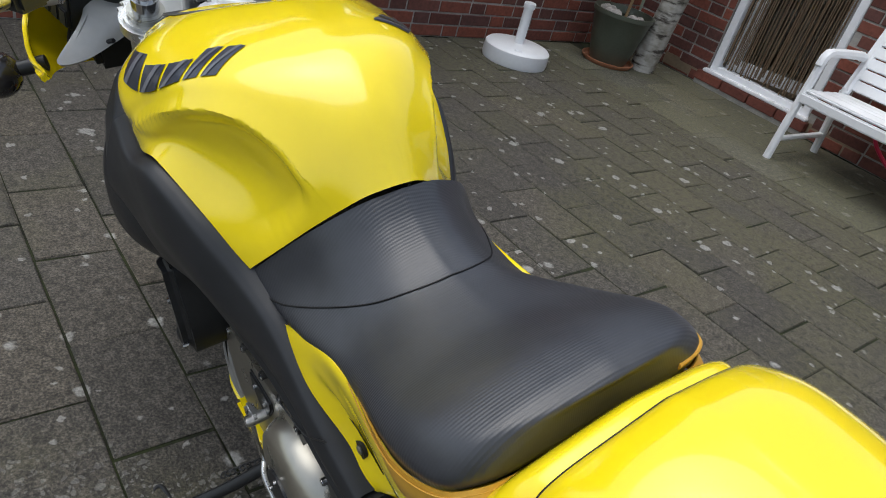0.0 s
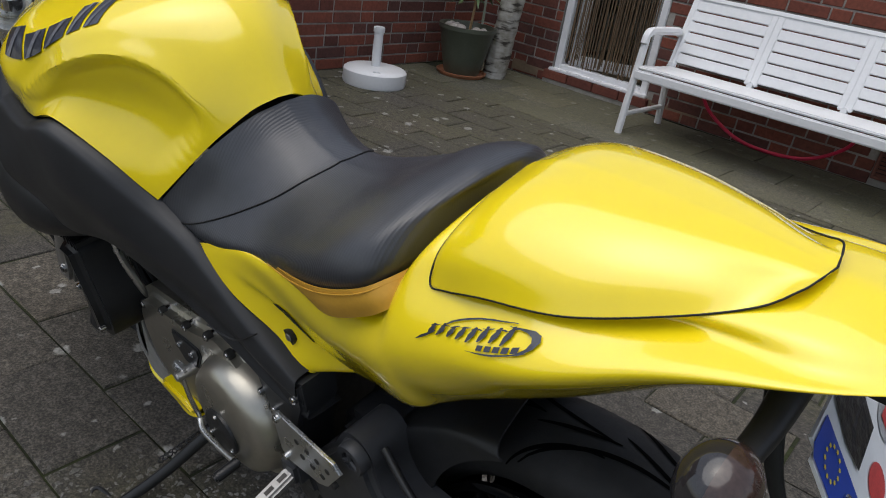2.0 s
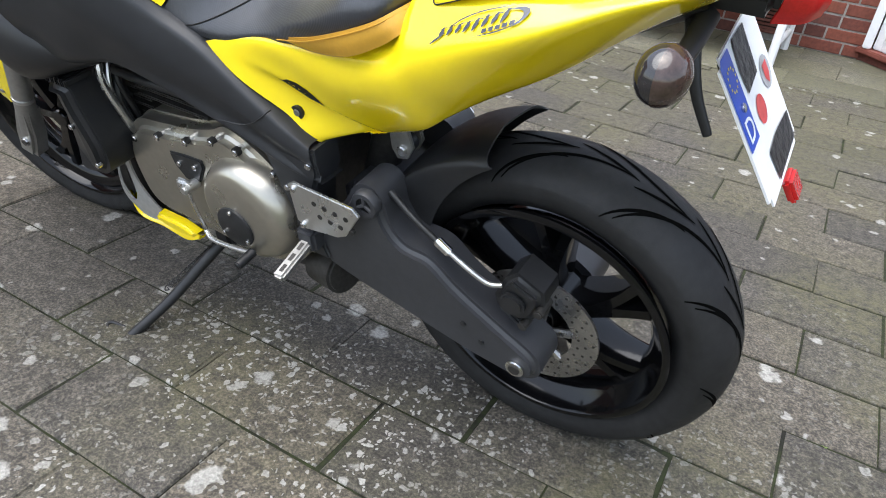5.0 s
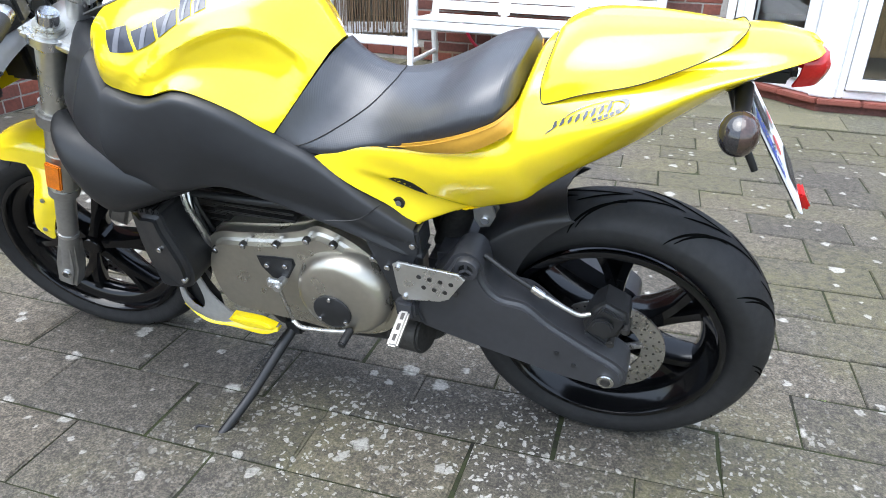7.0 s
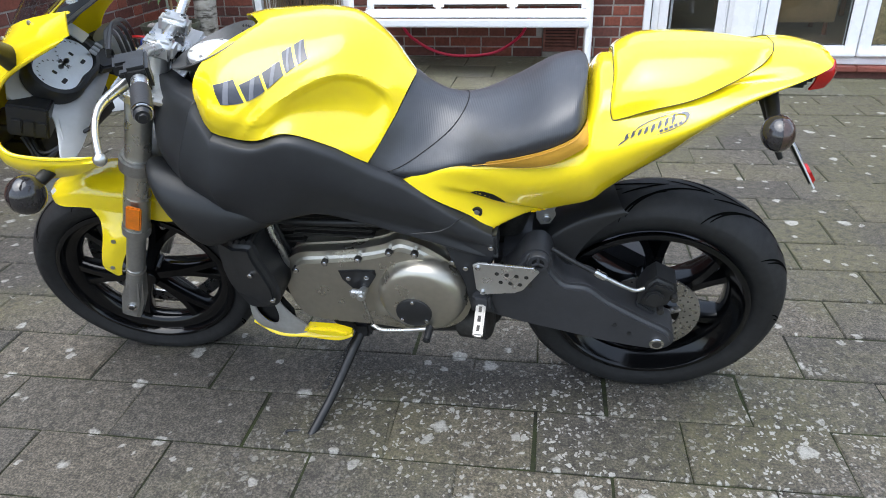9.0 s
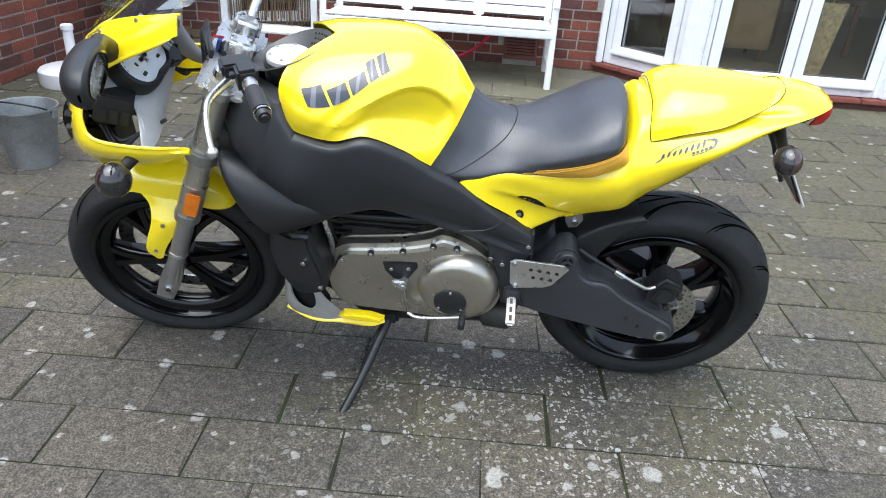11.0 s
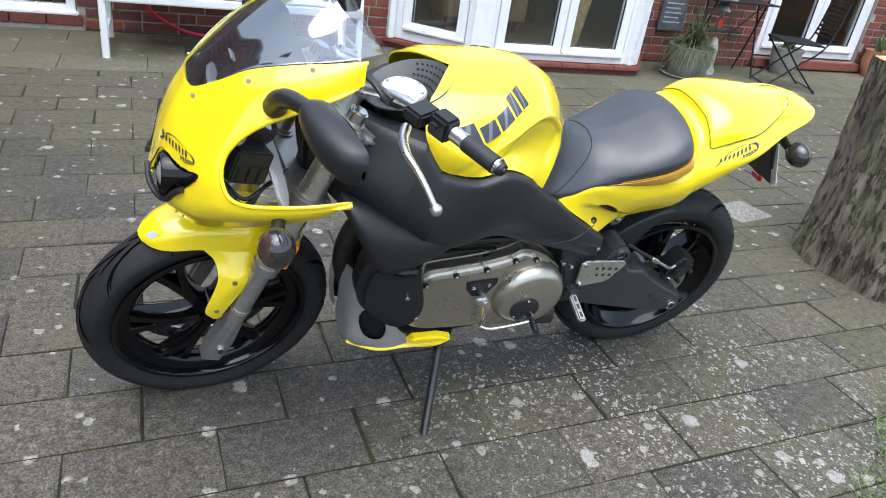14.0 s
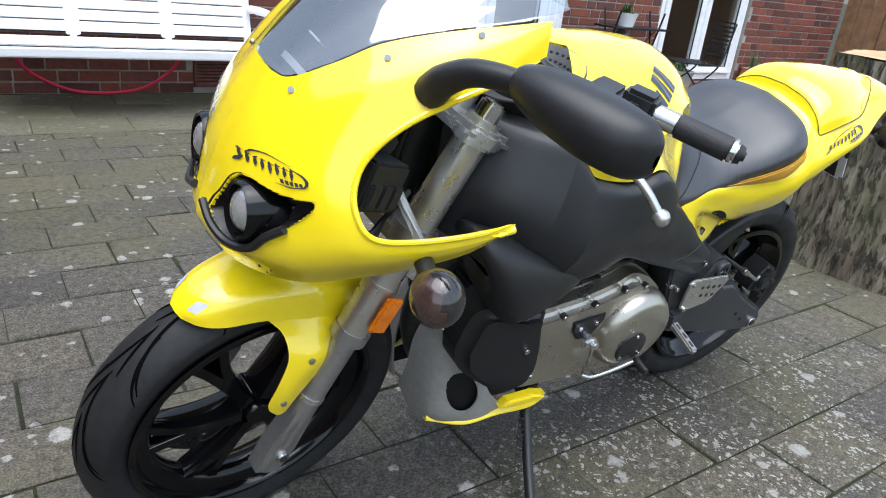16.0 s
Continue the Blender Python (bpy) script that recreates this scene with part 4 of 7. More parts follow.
# frame beam, both sides
BEAM = [
    [(-.415, -.016, .905), (-.420, -.040, .906), (-.430, -.061, .862), (-.440, -.068, .782), (-.440, -.061, .712), (-.425, -.018, .700)],
    [(-.330, -.090, .908), (-.345, -.131, .905), (-.365, -.157, .856), (-.390, -.165, .776), (-.400, -.138, .705), (-.390, -.079, .693)],
    [(-.255, -.155, .911), (-.268, -.193, .905), (-.290, -.223, .848), (-.325, -.226, .753), (-.340, -.189, .662), (-.325, -.119, .649)],
    [(-.222, -.177, .856), (-.230, -.222, .854), (-.240, -.246, .809), (-.245, -.249, .714), (-.240, -.215, .632), (-.240, -.141, .617)],
    [(-.148, -.183, .842), (-.150, -.230, .841), (-.150, -.246, .809), (-.150, -.242, .713), (-.150, -.212, .647), (-.150, -.140, .637)],
    [(-.080, -.177, .858), (-.080, -.225, .856), (-.070, -.236, .813), (-.065, -.225, .723), (-.065, -.199, .662), (-.065, -.129, .652)],
    [(-.008, -.159, .822), (-.008, -.205, .819), (.000, -.213, .777), (.010, -.203, .697), (.012, -.184, .636), (.012, -.120, .626)],
    [(.053, -.135, .769), (.052, -.178, .765), (.060, -.187, .729), (.075, -.181, .656), (.085, -.171, .602), (.085, -.111, .594)],
    [(.118, -.127, .726), (.116, -.165, .723), (.130, -.172, .686), (.150, -.170, .628), (.165, -.164, .572), (.165, -.102, .564)],
    [(.215, -.119, .652), (.212, -.158, .648), (.222, -.164, .621), (.235, -.163, .586), (.250, -.159, .540), (.250, -.094, .533)],
    [(.292, -.111, .598), (.290, -.149, .594), (.296, -.154, .580), (.300, -.154, .560), (.302, -.150, .525), (.300, -.094, .518)],
]


def beam_section(col, pod=False):
    """A flat flank with a tight rounded upper edge and a soft lower one; the pod in front breaks into two facets."""
    a, b, c, d, e, f = [np.array(p, float) for p in col]
    top = b + .42 * (c - b)
    top[1] = .5 * (b[1] + c[1]) - .006
    low = d + .45 * (e - d)
    low[1] = d[1] + .006
    mid = .5 * (top + low)
    mid[1] = min(top[1], low[1]) - .003
    if pod:
        mid = c + .60 * (d - c)
        mid[1] = d[1] - .012
        low = mid + .62 * (e - mid)
    return [a, .5 * (a + b), b, top, mid, low, e, f]


def crease(cols, at, k=.16):
    """Sharpens a shell along one of its columns."""
    out = []
    for n, col in enumerate(cols):
        if n == at:
            out += [[p + k * (q - p) for p, q in zip(col, cols[n - 1])], col, [p + k * (q - p) for p, q in zip(col, cols[n + 1])]]
        else:
            out.append(col)
    return out


for side in (-1, 1):
    bm = skin(crease(crease([beam_section(r, n < 4) for n, r in enumerate(BEAM)], 3, .09), 2, .12), 110, 72, mirror=False)
    if side > 0:
        moved(bm, Matrix.Translation((0, -.052, 0)) @ Matrix.Diagonal((1, -1, 1, 1)))
    part("frame_beam", bm, FRAME_BLACK, bike, "wide satin black aluminium frame beam")
part("steering_head", cyl((-.455, 0, .70), (-.415, 0, .935), .035, 20, .004), FRAME_BLACK, bike)
# lower frame plate by the pivot
for side in (-1, 1):
    bm = plate([(.185, .565), (.30, .59), (.302, .545), (.285, .50), (.275, .43), (.30, .36), (.24, .36), (.225, .45), (.20, .52)], -.158, -.10, .006)
    if side > 0:
        moved(bm, Matrix.Diagonal((1, -1, 1, 1)))
    part("pivot_plate", bm, FRAME_BLACK, bike)
for x, z in ((.289, .562), (.232, .500), (.203, .515)):
    part("frame_bolt", cyl((x, -.150, z), (x, -.165, z), .006, 12, .0015), CHROME, bike)
bm = tube([(.125, -.178, .604), (.190, -.174, .614), (.240, -.166, .651)], .0012, 5)
part("frame_seam", bm, PLASTIC, bike)

# air scoops below the frame
for side in (-1, 1):
    SC = []
    for (x, y, z, ry, rz) in ((-.385, -.165, .700, .040, .045), (-.382, -.176, .690, .058, .078), (-.350, -.190, .668, .068, .094), (-.295, -.196, .655, .064, .080), (-.215, -.192, .652, .050, .045), (-.13, -.18, .655, .02, .015)):
        SC.append([(x - 0.035 * math.sin(a) * (1 if x < -.3 else 0), y + ry * math.cos(a), z + rz * math.sin(a)) for a in np.linspace(0, 2 * math.pi, 28, endpoint=False)])
    SC = np.array([catmull([r[k] for r in SC], 20) for k in range(28)]).transpose(1, 0, 2)
    bm = grid_bm(SC, close_v=True)
    thicken(bm, 0.005)
    if side > 0:
        moved(bm, Matrix.Diagonal((1, -1, 1, 1)))
    part("air_scoop", bm, PLASTIC, bike, "satin black plastic air scoop")

# regulator housing at the engine's front
bm = plate([(-.348, .470), (-.335, .555), (-.300, .580), (-.225, .585), (-.212, .540), (-.190, .455), (-.205, .400), (-.262, .388), (-.330, .420)], -.228, -.11, .016, 3, 48)
for v in bm.verts:
    if v.co.y < -.15:
        v.co.y += .055 * max(0, min(1, (-.265 - v.co.x) / .08))
duct = part("cooling_duct", bm, PLASTIC, bike, "black plastic engine cooling duct")
for i in range(6):
    part("duct_rib", box(-.300 + i * .014, -.292 + i * .014, -.216, -.16, .578, .594, .002), PLASTIC, duct)
for x, z in ((-.243, .500), (-.207, .425)):
    part("duct_bolt", cyl((x, -.220, z), (x, -.231, z), .006, 12, .0015), CHROME, duct)

# engine
bm = box(-.20, .22, -.09, .10, .27, .56, .02)
eng = part("engine_block", bm, ENGINE_DARK, bike, "dark finned engine block")
for k in range(9):
    part("cylinder_fin", box(-.17 + .0, .02, -.12, .12, .535 + k * .017, .541 + k * .017, .002), ENGINE_DARK, eng)
    part("cylinder_fin", moved(box(-.27, -.15, -.11, .11, .40 + k * .017, .406 + k * .017, .002), pose(0, 0, 0)), ENGINE_DARK, eng)
COVER = [(-.186, .480), (-.206, .430), (-.208, .380), (-.196, .325), (-.165, .292), (-.10, .283), (.00, .280), (.08, .274), (.17, .284), (.222, .325), (.240, .400), (.225, .462), (.185, .505), (.135, .540), (.085, .556), (.045, .538), (-.02, .520), (-.10, .508), (-.155, .50)]
prim = part("primary_cover", plate(COVER, -.160, -.085, .020, 5, 90), SILVER, eng, "satin silver primary drive cover")
part("cover_flange", plate([(c[0] * 1.02 + (.0), .41 + (c[1] - .41) * 1.03) for c in COVER], -.115, -.088, .004, 2, 90), SILVER, eng)
dome = moved(lathe([(0, -.034), (.052, -.034), (.078, -.033), (.089, -.028), (.097, -.016), (.103, .0), (.105, .03), (.0, .03)], 56), Matrix.Translation((.128, -.160, .412)))
part("clutch_cover", dome, SILVER, eng, "round silver clutch cover")
part("clutch_cap", moved(lathe([(0, -.006), (.038, -.006), (.041, -.004), (.042, .004), (0, .004)], 40), Matrix.Translation((.113, -.194, .386))), PLASTIC, eng, "round black inspection cap")
for a in (90, 215, 325):
    x, z = .113 + .035 * math.cos(radians(a)), .386 + .035 * math.sin(radians(a))
    part("cap_screw", cyl((x, -.196, z), (x, -.203, z), .0045, 10, .001), CHROME, eng)
part("badge_plate", plate([(-.062, .470), (-.02, .476), (.024, .478), (.026, .462), (.004, .424), (-.015, .416), (-.035, .418), (-.056, .444)], -.165, -.150, .003, 2), PLASTIC, eng)
for x, z in ((-.040, .452), (.003, .458)):
    part("badge_screw", cyl((x, -.160, z), (x, -.169, z), .006, 10, .0015), CHROME, eng)
for x, z in ((-.166, .462), (-.092, .488), (-.012, .503), (.062, .528), (.120, .528), (.184, .486), (.216, .436), (.222, .39)):
    part("cover_bolt_well", cyl((x, -.150, z), (x, -.1606, z), .0085, 14, .001), ENGINE_DARK, eng)
    part("cover_bolt", cyl((x, -.125, z), (x, -.1635, z), .0062, 12, .0015), CHROME, eng)

# black rod, hoses and rear exhaust parts between frame and cover
part("breather_hose", tube([(-.240, -.122, .579), (-.120, -.141, .593), (.020, -.141, .597), (.080, -.122, .584)], .009, 10), PLASTIC, bike)
part("throttle_body", box(-.10, .02, -.10, .02, .59, .66, .02), ALU, bike)
for k, (dy, dz) in enumerate(((0, 0), (.02, .015), (-.01, .03), (.012, -.02))):
    part("wiring_hose", tube([(-.215, -.12 + dy, .62 + dz), (-.20, -.15 + dy, .55 + dz), (-.19, -.14 + dy, .47 + dz), (-.205, -.11 + dy, .39)], .005 + .001 * k, 8), PLASTIC if k % 2 else ALU, bike)
part("front_header", tube([(-.250, -.027, .621), (-.330, -.019, .550), (-.34, 0, .40), (-.26, 0, .25), (-.1, 0, .2)], .026, 14), ENGINE_DARK, bike, "dark exhaust header pipe")
part("muffler", tube([(-.14, 0, .205), (-.10, 0, .205), (.20, 0, .235), (.260, -.021, .261)], .075, 24, taper=[.7, 1, 1, .8]), ENGINE_DARK, bike, "dark muffler slung under the engine")
part("exhaust_tip", cyl((.20, -.085, .262), (.275, -.10, .272), .045, 24, .006), ENGINE_DARK, bike)

# belly pan
BELLY = [
    [(-.345, -.010, .235), (-.350, -.030, .301), (-.350, -.030, .381), (-.338, -.029, .431)],
    [(-.335, -.085, .205), (-.335, -.128, .264), (-.325, -.119, .364), (-.310, -.097, .433)],
    [(-.270, -.100, .190), (-.268, -.150, .235), (-.262, -.152, .305), (-.250, -.144, .365)],
    [(-.205, -.095, .185), (-.205, -.150, .220), (-.212, -.155, .255), (-.215, -.152, .305)],
    [(-.140, -.080, .190), (-.140, -.145, .215), (-.150, -.150, .23), (-.160, -.15, .245)],
]
VENT = [(-.282 + .034 * math.cos(a) - .012 * math.sin(a), .318 + .050 * math.sin(a)) for a in np.linspace(0, 2 * math.pi, 29)[:-1]]
pan_bm = bmesh.new()
for side in (-1, 1):
    add(pan_bm, thicken(cut(skin(BELLY, 120, 80, mirror=False), VENT), .004), Matrix.Diagonal((1, -side, 1, 1)))
belly = part("belly_pan", pan_bm, BELLY_GREY, bike, "grey belly pan with a yellow lower lip")
for side in (-1, 1):
    # added near-black sheet stands in for the shade inside the vent hole
    part("vent_shade_sheet", moved(skin(BELLY[1:4], 12, 10, mirror=False), Matrix.Diagonal((1, -side, 1, 1)) @ Matrix.Translation((.004, .016, .004))), HOLE, belly)
    bm = skin([[(-.335, -.120, .226), (-.338, -.126, .214), (-.33, -.09, .202)],
               [(-.26, -.148, .218), (-.26, -.156, .206), (-.26, -.11, .194)], [(-.18, -.150, .224), (-.18, -.160, .211), (-.18, -.11, .196)],
               [(-.10, -.160, .236), (-.10, -.168, .216), (-.10, -.12, .198)], [(-.062, -.160, .240), (-.06, -.165, .232), (-.065, -.14, .225)]], 40, 10, mirror=False, thick=0.004)
    if side > 0:
        moved(bm, Matrix.Diagonal((1, -1, 1, 1)))
    part("belly_lip", moved(bm, Matrix.Translation((0, 0, .022))), YELLOW, belly, "yellow lower lip")
part("lip_fin", plate([(-.185, .262), (-.17, .280), (-.10, .280), (-.062, .268), (-.075, .254), (-.13, .252)], -.172, -.150, .006, 2), YELLOW, belly)

# seat
SEAT = [
    [(0.048, -0.160, 0.759), (0.052, -0.161, 0.768), (0.074, -0.138, 0.800), (0.100, -0.104, 0.837), (0.120, -0.050, 0.868), (0.126, 0.000, 0.876)],
    [(0.085, -0.155, 0.735), (0.090, -0.155, 0.748), (0.112, -0.128, 0.778), (0.135, -0.092, 0.815), (0.152, -0.045, 0.843), (0.156, 0.000, 0.850)],
    [(0.150, -0.148, 0.730), (0.153, -0.146, 0.745), (0.168, -0.118, 0.772), (0.182, -0.085, 0.800), (0.192, -0.045, 0.824), (0.195, 0.000, 0.832)],
    [(0.222, -0.137, 0.745), (0.225, -0.137, 0.757), (0.229, -0.121, 0.774), (0.237, -0.095, 0.797), (0.242, -0.055, 0.817), (0.244, 0.000, 0.826)],
    [(0.307, -0.146, 0.761), (0.310, -0.150, 0.777), (0.313, -0.150, 0.799), (0.320, -0.122, 0.824), (0.325, -0.069, 0.837), (0.326, 0.000, 0.843)],
    [(0.386, -0.154, 0.783), (0.388, -0.162, 0.806), (0.392, -0.162, 0.835), (0.395, -0.133, 0.862), (0.396, -0.072, 0.879), (0.398, 0.000, 0.885)],
    [(0.432, -0.143, 0.803), (0.438, -0.155, 0.827), (0.440, -0.154, 0.848), (0.438, -0.127, 0.876), (0.438, -0.072, 0.892), (0.440, 0.000, 0.899)],
    [(0.449, -0.125, 0.815), (0.459, -0.134, 0.839), (0.460, -0.131, 0.858), (0.455, -0.109, 0.882), (0.457, -0.062, 0.894), (0.459, 0.000, 0.900)],
    [(0.458, -0.087, 0.822), (0.468, -0.092, 0.846), (0.468, -0.090, 0.864), (0.465, -0.075, 0.883), (0.466, -0.045, 0.893), (0.467, 0.000, 0.897)],
    [(0.458, 0.000, 0.827), (0.468, 0.000, 0.851), (0.468, 0.000, 0.867), (0.466, 0.000, 0.884), (0.468, 0.000, 0.891), (0.469, 0.000, 0.895)],
]
RIGHT = .93
seat = part("seat", squeeze(skin(SEAT, 90, 40, thick=0.003), RIGHT), VINYL, bike, "black ribbed vinyl rider seat with gold edge band")
BAND_TOP = [(.198, -.138, .746), (.252, -.139, .759), (.320, -.154, .779), (.388, -.166, .807), (.438, -.159, .828), (.461, -.138, .840), (.472, -.095, .846), (.472, 0, .852)]
BAND_LOW = [(.200, -.132, .742), (.260, -.135, .750), (.330, -.148, .757), (.399, -.165, .776), (.449, -.158, .799), (.474, -.146, .816), (.482, -.105, .821), (.482, 0, .828)]
BAND = [[lo, tuple(.5 * (p + q) + d for p, q, d in zip(lo, hi, (.001, -.0025, 0))), hi] for lo, hi in zip(BAND_LOW, BAND_TOP)]
for side in (-1, 1):
    bm = skin(BAND, 70, 8, mirror=False, thick=0.002)
    if side > 0:
        squeeze(moved(bm, Matrix.Diagonal((1, -1, 1, 1))), RIGHT)
    part("seat_band", bm, GOLD, seat, "gold vinyl edge band")
part("band_stitch", tube([(x + .002, y - .002, z - .004) for x, y, z in BAND_TOP[1:]], .0008, 6, 90), GOLD, seat)
edge = [(r[2][0], -r[2][1] * RIGHT + .0015, r[2][2] - .004) for r in SEAT[4:9]]
part("seat_piping", tube(edge, .0032, 8, 60), GOLD, seat, "gold edge piping")
SS = np.transpose(np.array([catmull([catmull(c, 61)[v] for c in SEAT], 161) for v in range(61)]), (1, 0, 2))
seam = []
for f in np.linspace(0.03, 1, 30):
    u = 160 / 9 * (0.25 + 2.55 * math.sin(f * math.pi / 2) ** 0.9)
    i0, j0 = int(u), min(int(f * 60), 59)
    p = SS[i0, j0] * (1 - u + i0) + SS[i0 + 1, j0] * (u - i0)
    q = SS[i0, j0 + 1] * (1 - u + i0) + SS[i0 + 1, j0 + 1] * (u - i0)
    p = p + (q - p) * (f * 60 - j0)
    seam.append((p[0], p[1] - .0004, p[2] + .0006))
part("seat_seam", squeeze(tube(seam + [(p[0], -p[1], p[2]) for p in seam[-2::-1]], .0011, 6, 110), RIGHT), SEAM, seat)

# tail
TAIL = [
    [(0.293, -0.147, 0.591), (0.240, -0.156, 0.633), (0.180, -0.158, 0.677), (0.116, -0.155, 0.721), (0.118, -0.137, 0.723), (0.118, 0.000, 0.718)],
    [(0.330, -0.130, 0.604), (0.290, -0.137, 0.647), (0.245, -0.140, 0.705), (0.200, -0.142, 0.743), (0.200, -0.116, 0.746), (0.200, 0.000, 0.742)],
    [(0.403, -0.102, 0.626), (0.380, -0.131, 0.664), (0.355, -0.151, 0.717), (0.330, -0.139, 0.760), (0.330, -0.105, 0.764), (0.330, 0.000, 0.760)],
    [(0.483, -0.125, 0.669), (0.475, -0.156, 0.715), (0.460, -0.165, 0.765), (0.445, -0.134, 0.803), (0.445, -0.103, 0.810), (0.445, 0.000, 0.806)],
    [(0.519, -0.117, 0.696), (0.507, -0.154, 0.738), (0.494, -0.167, 0.787), (0.484, -0.140, 0.838), (0.486, -0.100, 0.876), (0.484, 0.000, 0.890)],
    [(0.570, -0.102, 0.730), (0.557, -0.151, 0.766), (0.540, -0.165, 0.813), (0.521, -0.129, 0.858), (0.518, -0.092, 0.888), (0.515, 0.000, 0.906)],
    [(0.655, -0.082, 0.780), (0.647, -0.135, 0.819), (0.640, -0.164, 0.857), (0.630, -0.124, 0.887), (0.615, -0.087, 0.910), (0.610, 0.000, 0.929)],
    [(0.744, -0.067, 0.849), (0.737, -0.111, 0.874), (0.730, -0.128, 0.896), (0.725, -0.081, 0.906), (0.720, -0.077, 0.920), (0.718, 0.000, 0.935)],
    [(0.822, -0.044, 0.897), (0.820, -0.078, 0.907), (0.820, -0.100, 0.919), (0.815, -0.084, 0.922), (0.810, -0.060, 0.934), (0.808, 0.000, 0.943)],
    [(0.872, -0.022, 0.925), (0.876, -0.040, 0.923), (0.880, -0.054, 0.924), (0.878, -0.048, 0.928), (0.872, -0.032, 0.933), (0.870, 0.000, 0.936)],
    [(0.893, -0.005, 0.925), (0.896, -0.011, 0.923), (0.898, -0.016, 0.922), (0.897, -0.013, 0.923), (0.895, -0.006, 0.924), (0.894, 0.000, 0.925)],
]


def dent(x, z):
    """Depth of the hollow round the side slot."""
    def step(f):
        f = max(0.0, min(1.0, f))
        return f * f * (3 - 2 * f)
    v = (z - .684) + .36 * (x - .262)
    return .017 * step((.004 - v) / .022) * step((x - .165) / .09) * step((.43 - x) / .07)


TAIL = [[(c[0][0] - .004, c[0][1] * .62, c[0][2] + .006)] + c for c in TAIL]
bm = skin(TAIL, 150, 76, thick=0.0, ease=5)
for v in bm.verts:
    if abs(v.co.y) > .10 and v.co.x < .45:
        v.co.y -= math.copysign(dent(v.co.x, v.co.z), v.co.y)
tail = part("tail_panel", bm, YELLOW, bike, "glossy yellow tail fairing")
COWL = [
    [(0.520, -0.127, 0.845), (0.517, -0.111, 0.851), (0.516, -0.091, 0.858), (0.514, -0.057, 0.862), (0.513, 0.000, 0.864)],
    [(0.514, -0.129, 0.857), (0.509, -0.116, 0.877), (0.510, -0.095, 0.894), (0.513, -0.057, 0.910), (0.512, 0.000, 0.917)],
    [(0.535, -0.132, 0.863), (0.529, -0.121, 0.891), (0.531, -0.098, 0.914), (0.534, -0.056, 0.931), (0.533, 0.000, 0.937)],
    [(0.577, -0.134, 0.880), (0.571, -0.121, 0.909), (0.571, -0.093, 0.931), (0.571, -0.050, 0.945), (0.570, 0.000, 0.949)],
    [(0.650, -0.124, 0.897), (0.645, -0.108, 0.920), (0.645, -0.082, 0.937), (0.645, -0.047, 0.949), (0.645, 0.000, 0.952)],
    [(0.718, -0.089, 0.915), (0.716, -0.074, 0.931), (0.715, -0.056, 0.941), (0.714, -0.034, 0.949), (0.714, 0.000, 0.952)],
    [(0.763, -0.060, 0.931), (0.763, -0.047, 0.936), (0.763, -0.034, 0.941), (0.764, -0.021, 0.947), (0.764, 0.000, 0.949)],
    [(0.782, -0.040, 0.944), (0.785, -0.033, 0.946), (0.788, -0.023, 0.947), (0.791, -0.014, 0.948), (0.792, 0.000, 0.947)],
]
cowl = part("seat_cowl", skin(COWL, 60, 36), YELLOW, tail, "yellow hump cover over the pillion seat")
TLS = np.transpose(np.array([catmull([catmull(c, 61)[v] for c in TAIL], 161) for v in range(61)]), (1, 0, 2))
for row in TLS:
    for p in row:
        if p[1] < -.10 and p[0] < .45:
            p[1] += dent(p[0], p[2])
for side in (-1, 1):
    # shadow line of the cowl's gap, drawn as a thin dark tube
    rim = COWL[1][:0:-1] + [r[0] for r in COWL[1:]] + [COWL[-1][2], COWL[-1][4]]
    pts = [(x, -y * side + .0006 * side, z + .0004) for x, y, z in rim]
    part("cowl_gap_shade", tube(pts, .0009, 6, 140), SEAM, tail)
    # scoop slot and recess by the seat
    slot = [(.247, .690), (.258, .694), (.275, .693), (.294, .687), (.309, .677), (.318, .667), (.317, .662), (.306, .663), (.293, .670), (.278, .677), (.262, .683)]
    bm = bmesh.new()
    bm.faces.new([bm.verts.new(drape(x, z, TLS, side, .0012)) for x, z in slot])
    part("side_slot", bm, HOLE, tail)
    p = drape(.258, .634, TLS, side, 0.0)
    part("panel_grommet", cyl((p[0], p[1] + .004 * side * -1, p[2]), (p[0], p[1] + .0015 * side, p[2]), .0115, 18), PLASTIC, tail)
    part("panel_screw", cyl((p[0], p[1], p[2]), (p[0], p[1] + .003 * side, p[2]), .006, 12, .001), FORK_DARK, tail)
    # slanting script emblem: ragged strokes and a small block row
    org, ex, ez = (0.538, 0.823), (0.105, 0.0465), (-0.016, 0.015)
    part("script_emblem", decal(script(), org, ex, ez, TLS, side, sub=2), DECAL, tail, "dark brush-stroke emblem")
    part("emblem_bar", decal([bar(.55 + .075 * k, .605 + .075 * k, .12, .28) for k in range(5)], org, ex, ez, TLS, side, sub=2), DECAL, tail, "small dark block emblem")

# under the tail: tray, lamp, plate, indicators
part("under_tray", skin([[(.340, -.090, .623), (.340, -.055, .602), (.34, 0, .60)], [(.450, -.098, .688), (.450, -.062, .667), (.45, 0, .66)], [(.620, -.080, .793), (.620, -.042, .776), (.62, 0, .77)], [(.800, -.041, .881), (.800, -.025, .869), (.80, 0, .865)]], 24, 14, thick=0.004), PLASTIC, bike)
part("lamp_housing", moved(box(.775, .868, -.036, .046, .872, .906, .012, 3), Matrix.Translation((0, 0, 0))), PLASTIC, bike)
